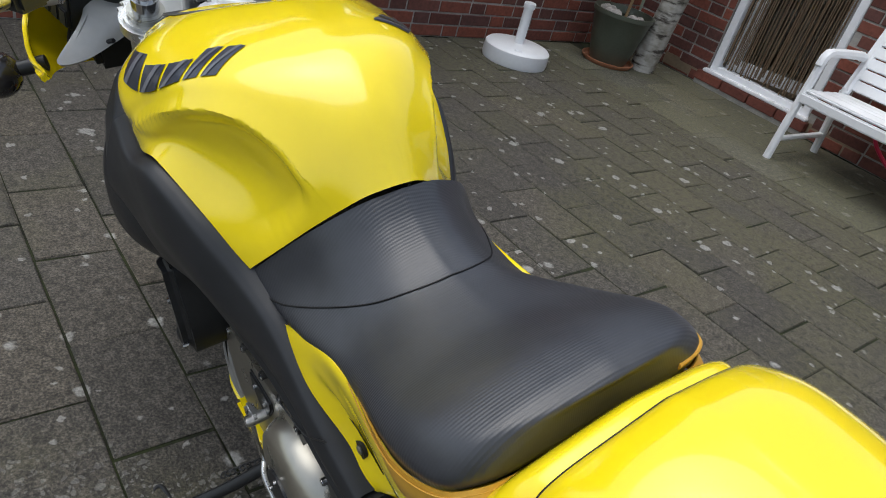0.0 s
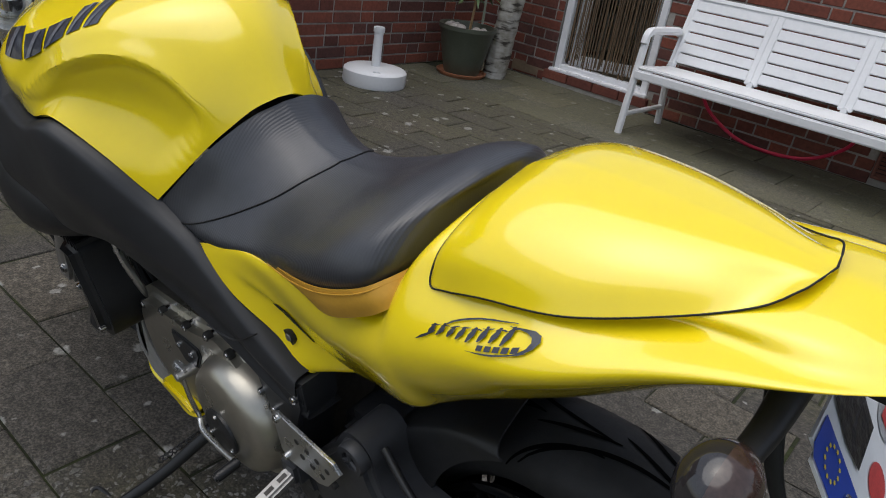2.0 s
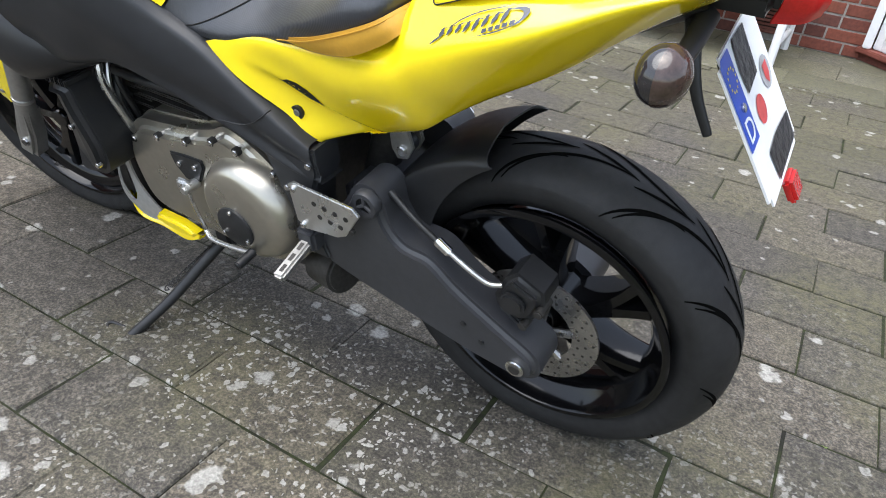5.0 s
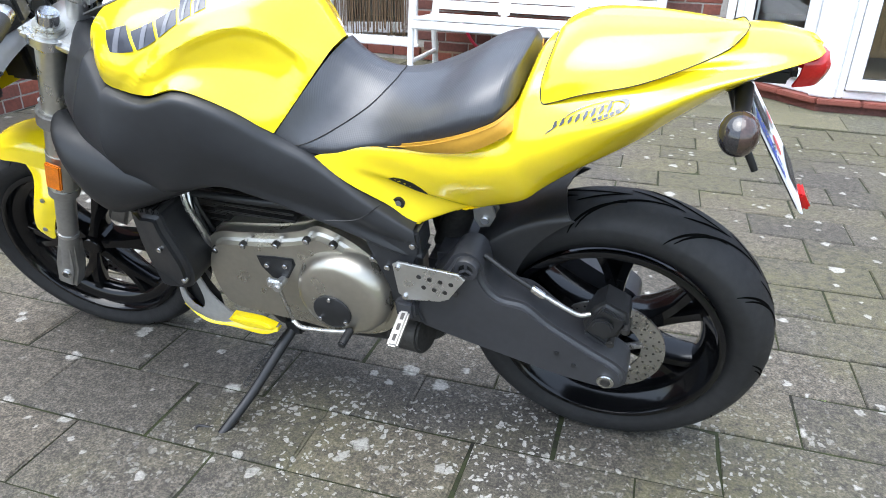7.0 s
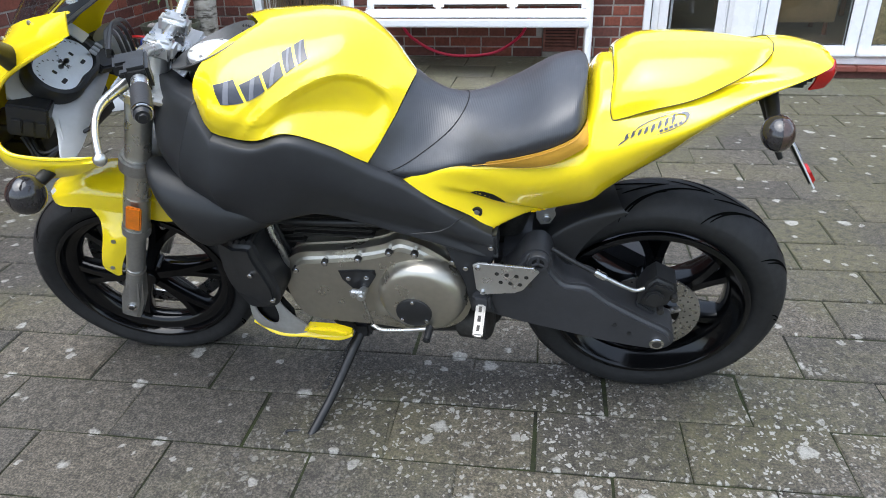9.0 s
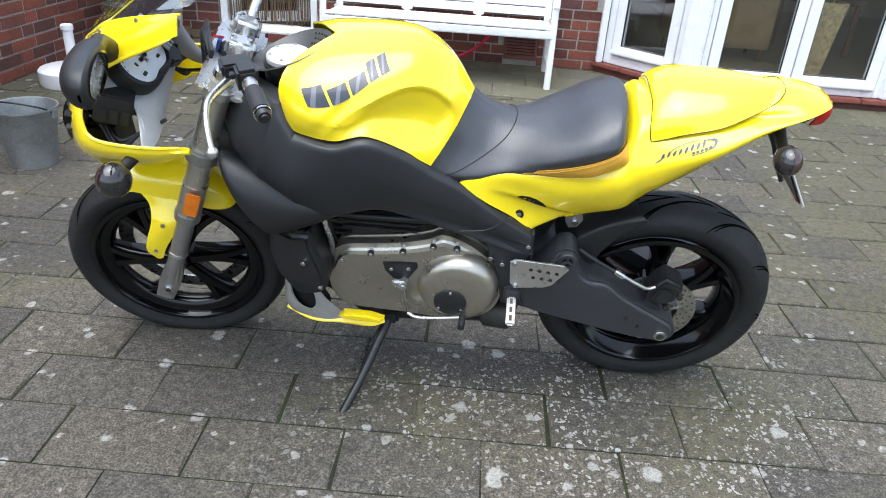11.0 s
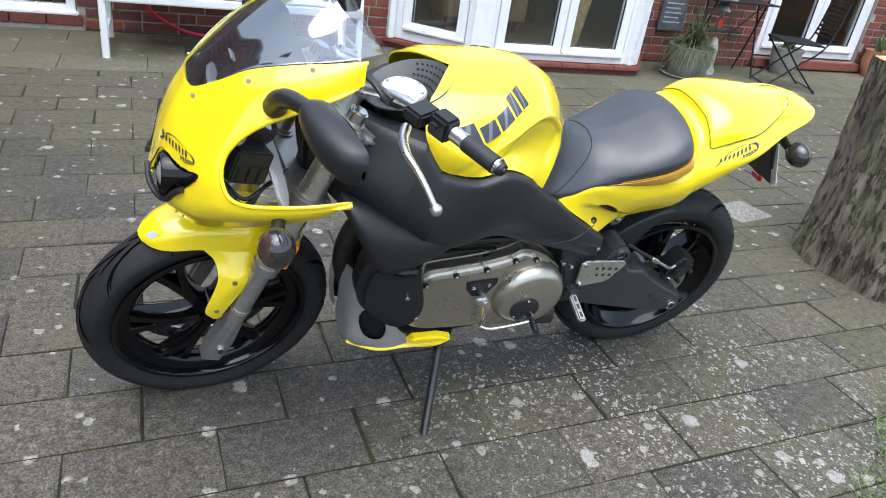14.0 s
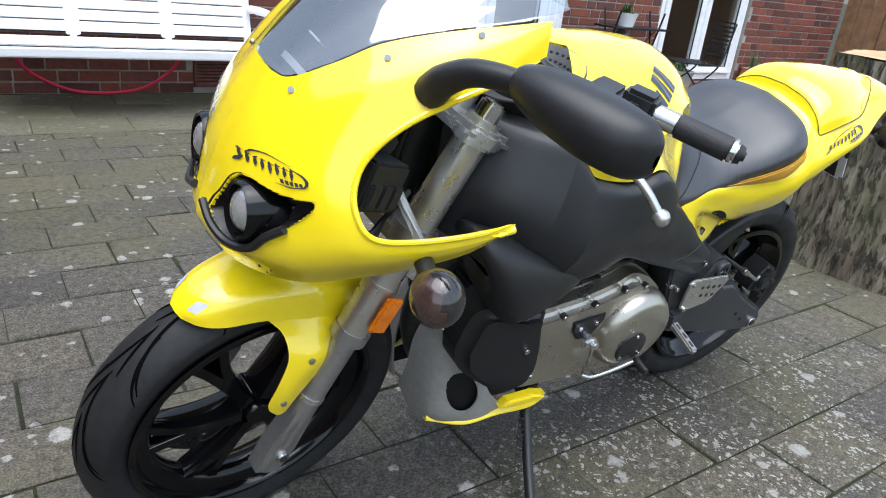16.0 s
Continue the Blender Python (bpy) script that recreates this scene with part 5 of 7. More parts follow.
lens = skin([[(.860, -.044, .858), (.866, -.048, .878), (.868, -.042, .900), (.870, 0, .907)], [(.888, -.034, .860), (.894, -.038, .880), (.893, -.032, .899), (.894, 0, .905)], [(.902, -.012, .864), (.907, -.014, .882), (.903, -.012, .897), (.903, 0, .901)]], 14, 16, thick=0.004)
part("tail_lamp", moved(lens, Matrix.Translation((.004, .006, .013)) @ Matrix.Diagonal((1, .85, 1, 1))), RED_LENS, bike, "red tail lamp lens")
part("plate_arm", tube([(.785, -.020, .872), (.798, -.050, .835), (.815, -.062, .79), (.838, -.064, .745)], .011, 10, taper=[1.2, .8, .6, .5]), PLASTIC, bike)
PL = Matrix.Translation((.871, 0.042, .740)) @ Matrix.Rotation(radians(3.6), 4, 'Z') @ Matrix.Rotation(radians(-32), 4, 'Y')
bm = plate([(-.090, -.1), (.090, -.1), (.090, .1), (-.090, .1)], -.0015, .0015)
ve = [e for e in bm.edges if abs(e.verts[0].co.x - e.verts[1].co.x) < 1e-6 and abs(e.verts[0].co.z - e.verts[1].co.z) < 1e-6]
bmesh.ops.bevel(bm, geom=ve, offset=.012, segments=4, affect='EDGES')
TOP = PL @ Matrix.Rotation(radians(90), 4, 'Z')
number_plate = part("number_plate", moved(bm, TOP), PLATE_WHITE, bike, "white number plate with taped-over characters")
part("plate_holder", moved(plate([(-.070, -.092), (.070, -.092), (.070, .090), (-.070, .090)], .002, .006, .0015, 2), TOP), PLASTIC, bike, "black number plate holder")
def on_plate(outline, lift=.0025):
    """A thin flat print on the plate's rear face; outline in plate metres, x to the plate's reading direction."""
    b = bmesh.new()
    b.faces.new([b.verts.new((x, -lift, z)) for x, z in outline])
    return moved(b, TOP)
part("blue_band", on_plate([(-.088, -.02), (-.045, -.02), (-.045, .097), (-.080, .097), (-.088, .090)]), PLATE_BLUE, number_plate, "blue band with a ring of stars")
for k in range(12):
    a = 2 * math.pi * k / 12
    part("star", on_plate([(-.066 + .014 * math.cos(a) + .0022 * math.cos(b), .066 + .014 * math.sin(a) + .0022 * math.sin(b)) for b in np.linspace(0, 2 * math.pi, 6)[:-1]], .0032), STAR, number_plate)
part("tape_strip", on_plate([(-.030, .030), (.022, .034), (.030, .096), (-.026, .098), (-.034, .060)], .0034), TAPE, number_plate, "black tape over the characters")
part("tape_strip", on_plate([(-.030, -.092), (.075, -.090), (.080, -.052), (.010, -.046), (-.034, -.050)], .0034), TAPE, number_plate, "black tape over the characters")
def disc_outline(x, z, r, n=24):
    return [(x + r * math.cos(a), z + r * math.sin(a)) for a in np.linspace(0, 2 * math.pi, n, endpoint=False)]
part("test_seal", on_plate(disc_outline(-.005, -.004, .0185)), STICKER_RED, number_plate, "round pink test sticker")
part("state_seal", on_plate(disc_outline(.055, .018, .0215)), STICKER_GREY, number_plate, "round grey state seal")
part("seal_shield", on_plate([(.045, .030), (.065, .030), (.065, .012), (.055, .002), (.045, .012)], .0032), STICKER_RED, number_plate)
fc = bpy.data.curves.new("country_letter", 'FONT')
fc.body, fc.size, fc.extrude, fc.align_x = "D", .042, .0003, 'CENTER'
letter = new("country_letter", fc)
letter.data.materials.append(PLATE_WHITE)
letter.parent = number_plate
letter.matrix_local = TOP @ pose(-.066, -.0032, -.012, 90, 0, 0)
part("plate_reflector", moved(box(-.02, .02, -.010, .003, -.138, -.104, .004), TOP), RED_LENS, number_plate, "red lower reflector")
part("plate_screw", moved(cyl((-.066, -.002, .03), (-.066, -.006, .03), .006, 12, .001), TOP), CHROME, number_plate)

for side in (-1, 1):
    stalk = part("indicator_stalk", tube([(.80, .03 * side, .865), (.80, .075 * side, .85), (.797, .115 * side, .843)], .012, 12, taper=[1.2, 1, .9]), PLASTIC, bike)
    g = []
    bm = bmesh.new()
    bmesh.ops.create_uvsphere(bm, u_segments=24, v_segments=14, radius=1)
    moved(bm, Matrix.Translation((.795, .146 * side, .848)) @ Matrix.Diagonal((.028, .036, .031, 1)))
    ri = part("rear_indicator", bm, SMOKE, stalk, "round smoked rear indicator")
    bm = bmesh.new()
    bmesh.ops.create_uvsphere(bm, u_segments=24, v_segments=14, radius=1)
    bmesh.ops.delete(bm, geom=[v for v in bm.verts if v.co.x < -.05], context='VERTS')
    part("lens", moved(bm, Matrix.Translation((.795, .146 * side, .848)) @ Matrix.Diagonal((.0290, .0366, .0317, 1))), INDICATOR, ri, "tinted amber lens half")

# swingarm
ARM = [(.285, .345), (.270, .40), (.300, .455), (.340, .505), (.362, .540), (.392, .548), (.414, .528), (.424, .490), (.450, .460), (.500, .452), (.550, .412), (.625, .367), (.682, .334), (.698, .306), (.692, .280), (.662, .266), (.564, .277), (.444, .304), (.359, .324)]
for side in (-1, 1):
    bm = plate(ARM, -.152, -.075, .012, 3, 100)
    if side > 0:
        moved(bm, Matrix.Diagonal((1, -1, 1, 1)))
    arm = part("swingarm", bm, DARK_ARM, bike, "dark grey cast swingarm")
    part("axle_nut", cyl((.660, .150 * side, .297), (.660, .158 * side, .297), .0165, 24, .002), CHROME, arm)
    part("axle_bore", cyl((.660, .155 * side, .297), (.660, .1595 * side, .297), .010, 20, .001), ENGINE_DARK, arm)
    for x, z in ((.563, .347), (.597, .322)):
        part("arm_plug", cyl((x, .148 * side, z), (x, .1545 * side, z), .0055, 12, .001), PLASTIC, arm)
bush = part("arm_bush", moved(lathe([(.014, -.004), (.022, -.004), (.024, -.001), (.024, .012), (.014, .012)], 32, close=True), Matrix.Translation((.388, -.153, .520))), DARK_ARM, bike, "round bush in the swingarm")
part("bush_hollow", cyl((.388, -.151, .520), (.388, -.1535, .520), .016, 24), HOLE, bush)
for k in range(3):
    a = radians(90 + 120 * k)
    part("bush_web", cyl((.388, -.155, .520), (.388 + .016 * math.cos(a), -.155, .520 + .016 * math.sin(a)), .0032, 8), DARK_ARM, bush)
part("swingarm_bridge", box(.285, .40, -.10, .10, .35, .49, .02), DARK_ARM, bike)
for side in (-1, 1):
    bm = plate([(.25, .522), (.262, .530), (.380, .524), (.392, .512), (.358, .458), (.340, .448), (.272, .438), (.256, .452)], -.176, -.171, .0015, 2)
    if side > 0:
        moved(bm, Matrix.Diagonal((1, -1, 1, 1)))
    guard = part("heel_guard", bm, ALU, bike, "brushed aluminium heel guard with holes")
    for k in range(8):
        x, z = .302 + .021 * (k % 4) + (.008 if k > 3 else 0), .503 - .024 * (k // 4) - .002 * (k % 4)
        part("guard_hole", cyl((x, .170 * side, z), (x, .1768 * side, z), .0048, 12), ENGINE_DARK, guard)
    for x, z in ((.262, .518), (.27, .447)):
        part("guard_screw", cyl((x, .172 * side, z), (x, .181 * side, z), .006, 12, .0015), CHROME, guard)
    part("peg_bracket", box(.245, .285, .13 * side, .178 * side, .385, .43, .006), DARK_ARM, bike)
    peg = part("foot_peg", moved(box(-.011, .011, -.085, .0, -.008, .008, .004), Matrix.Translation((.265, .170 * side, .402)) @ Matrix.Diagonal((1, -side, 1, 1)) @ Matrix.Rotation(radians(14), 4, 'X')), FORK_DARK, bike, "slotted aluminium foot peg")
    for k in range(3):
        part("peg_slot", moved(box(-.0045, .0045, -.075 + k * .024, -.058 + k * .024, .004, .0088, .001), Matrix.Translation((.265, .170 * side, .402)) @ Matrix.Diagonal((1, -side, 1, 1)) @ Matrix.Rotation(radians(14), 4, 'X')), ENGINE_DARK, peg)
# gear lever and linkage
lever = part("gear_lever", tube([(.150, -.200, .342), (.090, -.198, .328), (.030, -.194, .318), (.004, -.184, .322)], .0052, 10), ALU, bike, "aluminium gear lever")
part("lever_toe", cyl((.147, -.196, .344), (.145, -.240, .340), .009, 14, .003), PLASTIC, lever)
part("shift_rod", tube([(.005, -.184, .326), (.000, -.188, .370), (-.006, -.188, .420)], .004, 8), CHROME, lever)
part("rod_joint", cyl((-.008, -.160, .420), (-.008, -.198, .420), .010, 14, .003), ALU, lever)
part("shift_crank", box(-.036, .0, -.190, -.175, .410, .434, .005), ALU, lever)
# side stand
stand = part("side_stand", tube([(-.052, -.085, .225), (-.075, -.15, .185), (-.112, -.245, .120), (-.150, -.338, .0715)], .0115, 12, taper=[1.2, 1.1, 1, 1]), PLASTIC, bike, "black steel side stand folded out")
part("stand_foot", moved(box(-.034, .022, -.018, .018, -.005, .005, .003), Matrix.Translation((-.155, -.343, .068)) @ Matrix.Rotation(radians(-13.3), 4, 'X')), PLASTIC, stand)
part("stand_loop", tube([(-.172, -.345, .073), (-.205, -.352, .080), (-.208, -.338, .082), (-.176, -.33, .074)], .0042, 8), PLASTIC, stand)
part("stand_spring", tube([(-.058 - .08 * i / 60 + .007 * math.cos(i * 1.6), -.105 - .13 * i / 60 + .007 * math.sin(i * 1.6), .222 - .095 * i / 60) for i in range(61)], .0016, 5, 240), PLASTIC, stand)
part("stand_bracket", box(-.075, -.03, -.12, -.04, .20, .25, .008), PLASTIC, stand)


# wheels
def tyre_profile(R, rim, w):
    """(radius, offset) points of a tyre's outside, from bead to bead."""
    pts = []
    for a in np.linspace(-1, 1, 25):
        t = a * 1.35
        y = w * math.sin(t) / math.sin(1.35)
        r = R - (1 - math.cos(t)) * w * 0.80
        pts.append((r, y))
    side = [(rim, -w * .62), (rim + .010, -w * .72), (rim + .028, -w * .93)]
    return side + pts[1:-1] + [(r, -y) for r, y in side[::-1]]


def wheel(name, centre, R, w, rim_r, rim_w, spokes, turn, hub_r, disc_r, disc_y, phase, twist):
    """A cast wheel: rim with a deep well, swept spokes that fork towards the rim, tyre with grooves as dark strips."""
    body = lathe([(rim_r, -rim_w), (rim_r + .006, -rim_w + .003), (rim_r + .005, -rim_w + .010), (rim_r - .010, -rim_w + .016), (rim_r - .028, -rim_w * .45),
                  (rim_r - .034, 0), (rim_r - .028, rim_w * .45), (rim_r - .010, rim_w - .016), (rim_r + .005, rim_w - .010), (rim_r + .006, rim_w - .003), (rim_r, rim_w),
                  (rim_r - .006, rim_w - .001), (rim_r - .010, rim_w - .007), (rim_r - .014, rim_w - .020), (rim_r - .030, rim_w * .52), (rim_r - .041, rim_w * .28), (rim_r - .043, 0),
                  (rim_r - .041, -rim_w * .28), (rim_r - .030, -rim_w * .52), (rim_r - .014, -rim_w + .020), (rim_r - .010, -rim_w + .007), (rim_r - .006, -rim_w + .001)], 96, close=True)
    place = turn @ Matrix.Translation(centre)
    w_ob = part(name, moved(body, place), GLOSS_BLACK, bike, "gloss black cast wheel")
    part("hub", moved(lathe([(0, -rim_w * .86), (hub_r * .55, -rim_w * .86), (hub_r * .62, -rim_w * .80), (hub_r * .66, -rim_w * .5), (hub_r, -rim_w * .42), (hub_r, rim_w * .42), (hub_r * .66, rim_w * .5), (hub_r * .62, rim_w * .86), (0, rim_w * .86)], 36), place), GLOSS_BLACK, w_ob)
    me = None
    for k in range(spokes):
        a = phase + 2 * math.pi * k / spokes
        bm = bmesh.new()
        for d in (-1, 1):
            # each half: a tapered blade from the hub, leaving its twin half-way out
            G = []
            for i in range(13):
                f = i / 12
                r = hub_r * .75 + (rim_r - .036 - hub_r * .75) * f
                ang = a + twist * f + d * (.30 * (.02 + max(0, f - .18) ** 1.25) * .62)
                half = (.0150 - .0050 * f + .006 * max(0, f - .8) * 5 * .4)
                dep = rim_w * (.66 - .26 * f)
                c, s0 = math.cos(ang), math.sin(ang)
                ring = []
                for u, v in ((-1, -.75), (-.75, -1), (.75, -1), (1, -.75), (1, .75), (.75, 1), (-.75, 1), (-1, .75)):
                    ring.append((r * c - u * half * s0, v * dep, r * s0 + u * half * c))
                G.append(ring)
            add(bm, grid_bm(G, close_v=True))
        part("spoke", moved(bm, place), GLOSS_BLACK, w_ob)
    tyre = part("tyre", moved(lathe(tyre_profile(R, rim_r, w), 120), place), RUBBER, w_ob, "worn black road tyre with curved grooves")
    # tread grooves: shade painted as near-black strips, long hooked ones and short between
    bm = bmesh.new()
    prof = tyre_profile(R, rim_r, w)
    ys = np.array([p[1] for p in prof[3:-3]])
    rs = np.array([p[0] for p in prof[3:-3]])
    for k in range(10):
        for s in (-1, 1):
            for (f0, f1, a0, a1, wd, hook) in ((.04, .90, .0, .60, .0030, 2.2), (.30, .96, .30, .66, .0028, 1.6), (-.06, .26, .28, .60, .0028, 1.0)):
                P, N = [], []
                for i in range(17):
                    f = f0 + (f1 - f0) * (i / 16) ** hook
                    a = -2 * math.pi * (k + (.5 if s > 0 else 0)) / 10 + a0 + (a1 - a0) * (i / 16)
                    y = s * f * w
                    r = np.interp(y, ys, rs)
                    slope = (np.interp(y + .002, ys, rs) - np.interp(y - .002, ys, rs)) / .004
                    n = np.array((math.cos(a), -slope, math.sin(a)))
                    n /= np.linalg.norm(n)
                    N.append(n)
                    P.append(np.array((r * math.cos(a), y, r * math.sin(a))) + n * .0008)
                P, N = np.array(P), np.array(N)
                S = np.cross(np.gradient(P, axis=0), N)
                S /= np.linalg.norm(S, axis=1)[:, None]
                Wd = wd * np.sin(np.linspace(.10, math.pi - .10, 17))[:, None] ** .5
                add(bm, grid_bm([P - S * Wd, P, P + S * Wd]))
    part("groove_shade_strip", moved(bm, place), GROOVE_SHADE, tyre)
    if disc_r:
        G = lathe([(disc_r * .60, disc_y - .0025), (disc_r, disc_y - .0025), (disc_r, disc_y + .0025), (disc_r * .60, disc_y + .0025)], 72, close=True)
        dsc = part("brake_disc", moved(G, place), DISC, w_ob, "drilled steel brake disc")
        bm = bmesh.new()
        for k in range(26):
            a = 2 * math.pi * k / 26
            for q in (0.70, .81, .92):
                b = a + q * .9
                add(bm, cyl((disc_r * q * math.cos(b), disc_y - .003, disc_r * q * math.sin(b)), (disc_r * q * math.cos(b), disc_y + .003, disc_r * q * math.sin(b)), .0026, 8))
        part("disc_hole", moved(bm, place), ENGINE_DARK, dsc)
        for k in range(6):
            a = 2 * math.pi * k / 6
            p, q = (.026 * math.cos(a), .026 * math.sin(a)), (disc_r * .64 * math.cos(a + .25), disc_r * .64 * math.sin(a + .25))
            arm_bm = tube([(p[0], disc_y, p[1]), (q[0], disc_y, q[1])], .0075, 8)
            part("disc_carrier", moved(arm_bm, place), DISC, w_ob)
    return w_ob


NO_TURN = Matrix.Identity(4)
wheel("rear_wheel", RW, .313, .072, .221, .072, 6, NO_TURN, .046, .116, -.078, .45, .10)
wheel("front_wheel", FW, .301, .058, .226, .050, 6, STEER, .040, 0, 0, .10, -.10)
G = lathe([(.150, .052), (.190, .052), (.190, .057), (.150, .057)], 72, close=True)
part("front_brake_disc", moved(G, STEER @ Matrix.Translation(FW)), DISC, bike, "rim-mounted steel front brake disc")
# rear caliper, hose
CAL = Matrix.Translation((.648, -.098, .428)) @ Matrix.Rotation(radians(24), 4, 'Y')
cal = part("rear_caliper", moved(plate([(-.034, -.030), (-.022, -.046), (.018, -.044), (.036, -.022), (.034, .022), (.022, .040), (-.026, .042), (-.036, .016)], -.036, .022, .010, 3), CAL), PLASTIC, bike, "black rear brake caliper")
part("caliper_piston", moved(cyl((-.004, -.034, -.008), (-.004, -.046, -.008), .021, 24, .004), CAL), PLASTIC, cal)
part("caliper_cap", moved(box(-.026, .020, -.042, -.030, .018, .034, .004), CAL), PLASTIC, cal)
for x, z in ((.030, -.040), (.036, .006)):
    part("caliper_bolt", moved(cyl((x, -.040, z), (x, .0, z), .008, 12, .002), CAL), ENGINE_DARK, cal)
part("caliper_bracket", moved(plate([(-.02, -.050), (.030, -.060), (.044, -.100), (.020, -.120), (-.010, -.085)], -.020, -.008, .003, 2), CAL), DARK_ARM, cal)
part("brake_hose", tube([(.415, -.120, .535), (.470, -.132, .507), (.525, -.138, .480)], .0055, 10), PLASTIC, bike, "black brake hose")
part("hose_pipe", tube([(.525, -.138, .480), (.570, -.138, .455), (.598, -.134, .440), (.618, -.128, .442)], .0046, 10), ALU, bike, "bright steel brake pipe")
part("hose_union", cyl((.508, -.136, .489), (.533, -.138, .475), .0088, 12, .002), CHROME, bike)
# hugger
HUG = []
for k in range(12):
    f = k / 11
    th = radians(104 + 50 * f)
    low = .318 - .075 * min(1, f * 1.4)
    HUG.append([(RW.x + r * math.cos(th + .02 * m), y, RW.z + r * math.sin(th + .02 * m)) for m, (r, y) in enumerate(((low, -.093), (.322, -.091), (.332, -.076), (.337, -.04), (.338, 0)))])
part("rear_hugger", moved(skin(HUG, 36, 20, thick=0.003), Matrix.Translation((0, .010, 0))), PLASTIC, bike, "black plastic rear tyre hugger")
for y in (-.062, -.034):
    part("shock_mount", plate([(.376, .600), (.412, .612), (.420, .580), (.408, .556), (.388, .552), (.378, .570)], y, y + .006, .0015, 2), FORK_DARK, bike, "grey cast shock mount")
part("mount_bolt", cyl((.400, -.068, .572), (.400, -.026, .572), .009, 14, .002), CHROME, bike)
part("mount_bush", cyl((.400, -.054, .578), (.400, -.036, .578), .016, 16, .003), PLASTIC, bike)
part("rear_shock", cyl((.30, 0, .45), (.37, 0, .66), .032, 18, .004), ENGINE_DARK, bike)

# fork
UP = AXIS.normalized()
for side in (-1, 1):
    foot = FW + Vector((-.004, .122 * side, 0))
    def at(h):
        return tuple(STEER @ (foot + UP * h))
    leg = part("fork_tube", cyl(at(.375), at(.685), .0275, 28, .002), FORK, bike, "gold-grey anodised upside-down fork tube")
    part("fork_lower_tube", cyl(at(.275), at(.385), .0300, 28, .003), FORK, leg)
    part("fork_ring", cyl(at(.258), at(.288), .0325, 28, .004), FORK_DARK, leg)
    part("fork_slider", cyl(at(.02), at(.265), .0225, 24, .002), FORK_DARK, leg)
    part("fork_slider_band", cyl(at(.125), at(.138), .0245, 24, .002), ALU, leg)
    part("axle_lug", moved(plate([(-.028, -.045), (.018, -.048), (.026, .02), (.020, .10), (-.020, .10), (-.030, .02)], -.020, .020, .008, 2), STEER @ Matrix.Translation(foot) @ Matrix.Rotation(radians(RAKE), 4, 'Y')), FORK_DARK, leg)
    part("axle_end", cyl(tuple(STEER @ (foot + Vector((0, .018 * side, 0)))), tuple(STEER @ (foot + Vector((0, .026 * side, 0)))), .012, 20, .002), CHROME, leg)
    part("axle_recess", cyl(tuple(STEER @ (foot + Vector((0, .020 * side, 0)))), tuple(STEER @ (foot + Vector((0, .0268 * side, 0)))), .008, 16, .001), ENGINE_DARK, leg)
    part("lower_clamp", cyl(at(.455), at(.495), .039, 24, .006), FORK_DARK, bike)
    part("upper_clamp", cyl(at(.645), at(.675), .040, 24, .006), ALU, bike)
    part("fork_cap", cyl(at(.68), at(.712), .020, 20, .004), CHROME, bike)
    part("fork_reflector", moved(box(-.017, .017, -.006, .004, -.034, .034, .003), STEER @ Matrix.Translation(foot + UP * .338 + Vector((.006, .038 * side, 0))) @ Matrix.Rotation(radians(RAKE), 4, 'Y') @ Matrix.Diagonal((1, -side, 1, 1))), AMBER, bike, "orange side reflector")
mid_low = FW + UP * .465
mid_top = FW + UP * .66
part("lower_yoke", moved(box(-.040, .062, -.135, .135, -.018, .018, .010), STEER @ Matrix.Translation(mid_low) @ Matrix.Rotation(radians(RAKE), 4, 'Y')), FORK_DARK, bike)
yoke = part("upper_yoke", moved(box(-.052, .060, -.150, .150, -.012, .012, .009), STEER @ Matrix.Translation(mid_top) @ Matrix.Rotation(radians(RAKE), 4, 'Y')), ALU, bike, "polished aluminium top yoke")
part("stem_nut", moved(cyl((.030, 0, .01), (.030, 0, .045), .019, 6, .002), STEER @ Matrix.Translation(mid_top) @ Matrix.Rotation(radians(RAKE), 4, 'Y')), CHROME, yoke)


def steered(x, y, z):
    """A point given in the yoke's own frame (x back, y right, z up the fork), steered."""
    return tuple(STEER @ (mid_top + Matrix.Rotation(radians(RAKE), 3, 'Y') @ Vector((x, y, z))))


for side in (-1, 1):
    part("bar_riser", cyl(steered(.012, .048 * side, .0), steered(.012, .048 * side, .055), .023, 18, .005), ALU, yoke)
    part("bar_clamp", moved(box(-.018, .042, .026 * side, .072 * side, .044, .086, .009, 3), STEER @ Matrix.Translation(mid_top) @ Matrix.Rotation(radians(RAKE), 4, 'Y')), ALU, yoke)
    for dx in (-.004, .028):
        part("clamp_bolt", cyl(steered(dx, .049 * side, .084), steered(dx, .049 * side, .092), .006, 10, .001), CHROME, yoke)
HB = [(.012, 0, .066), (.012, -.06, .068), (.014, -.13, .102), (.024, -.20, .132), (.060, -.318, .158), (.097, -.417, .172)]
handlebar = part("handlebar", tube([steered(x, -y, z) for x, y, z in HB[::-1]] + [steered(*p) for p in HB[1:]], .0112, 16, 80), ALU, bike, "polished aluminium handlebar")
ga, gb = np.array(HB[4]), np.array(HB[5])
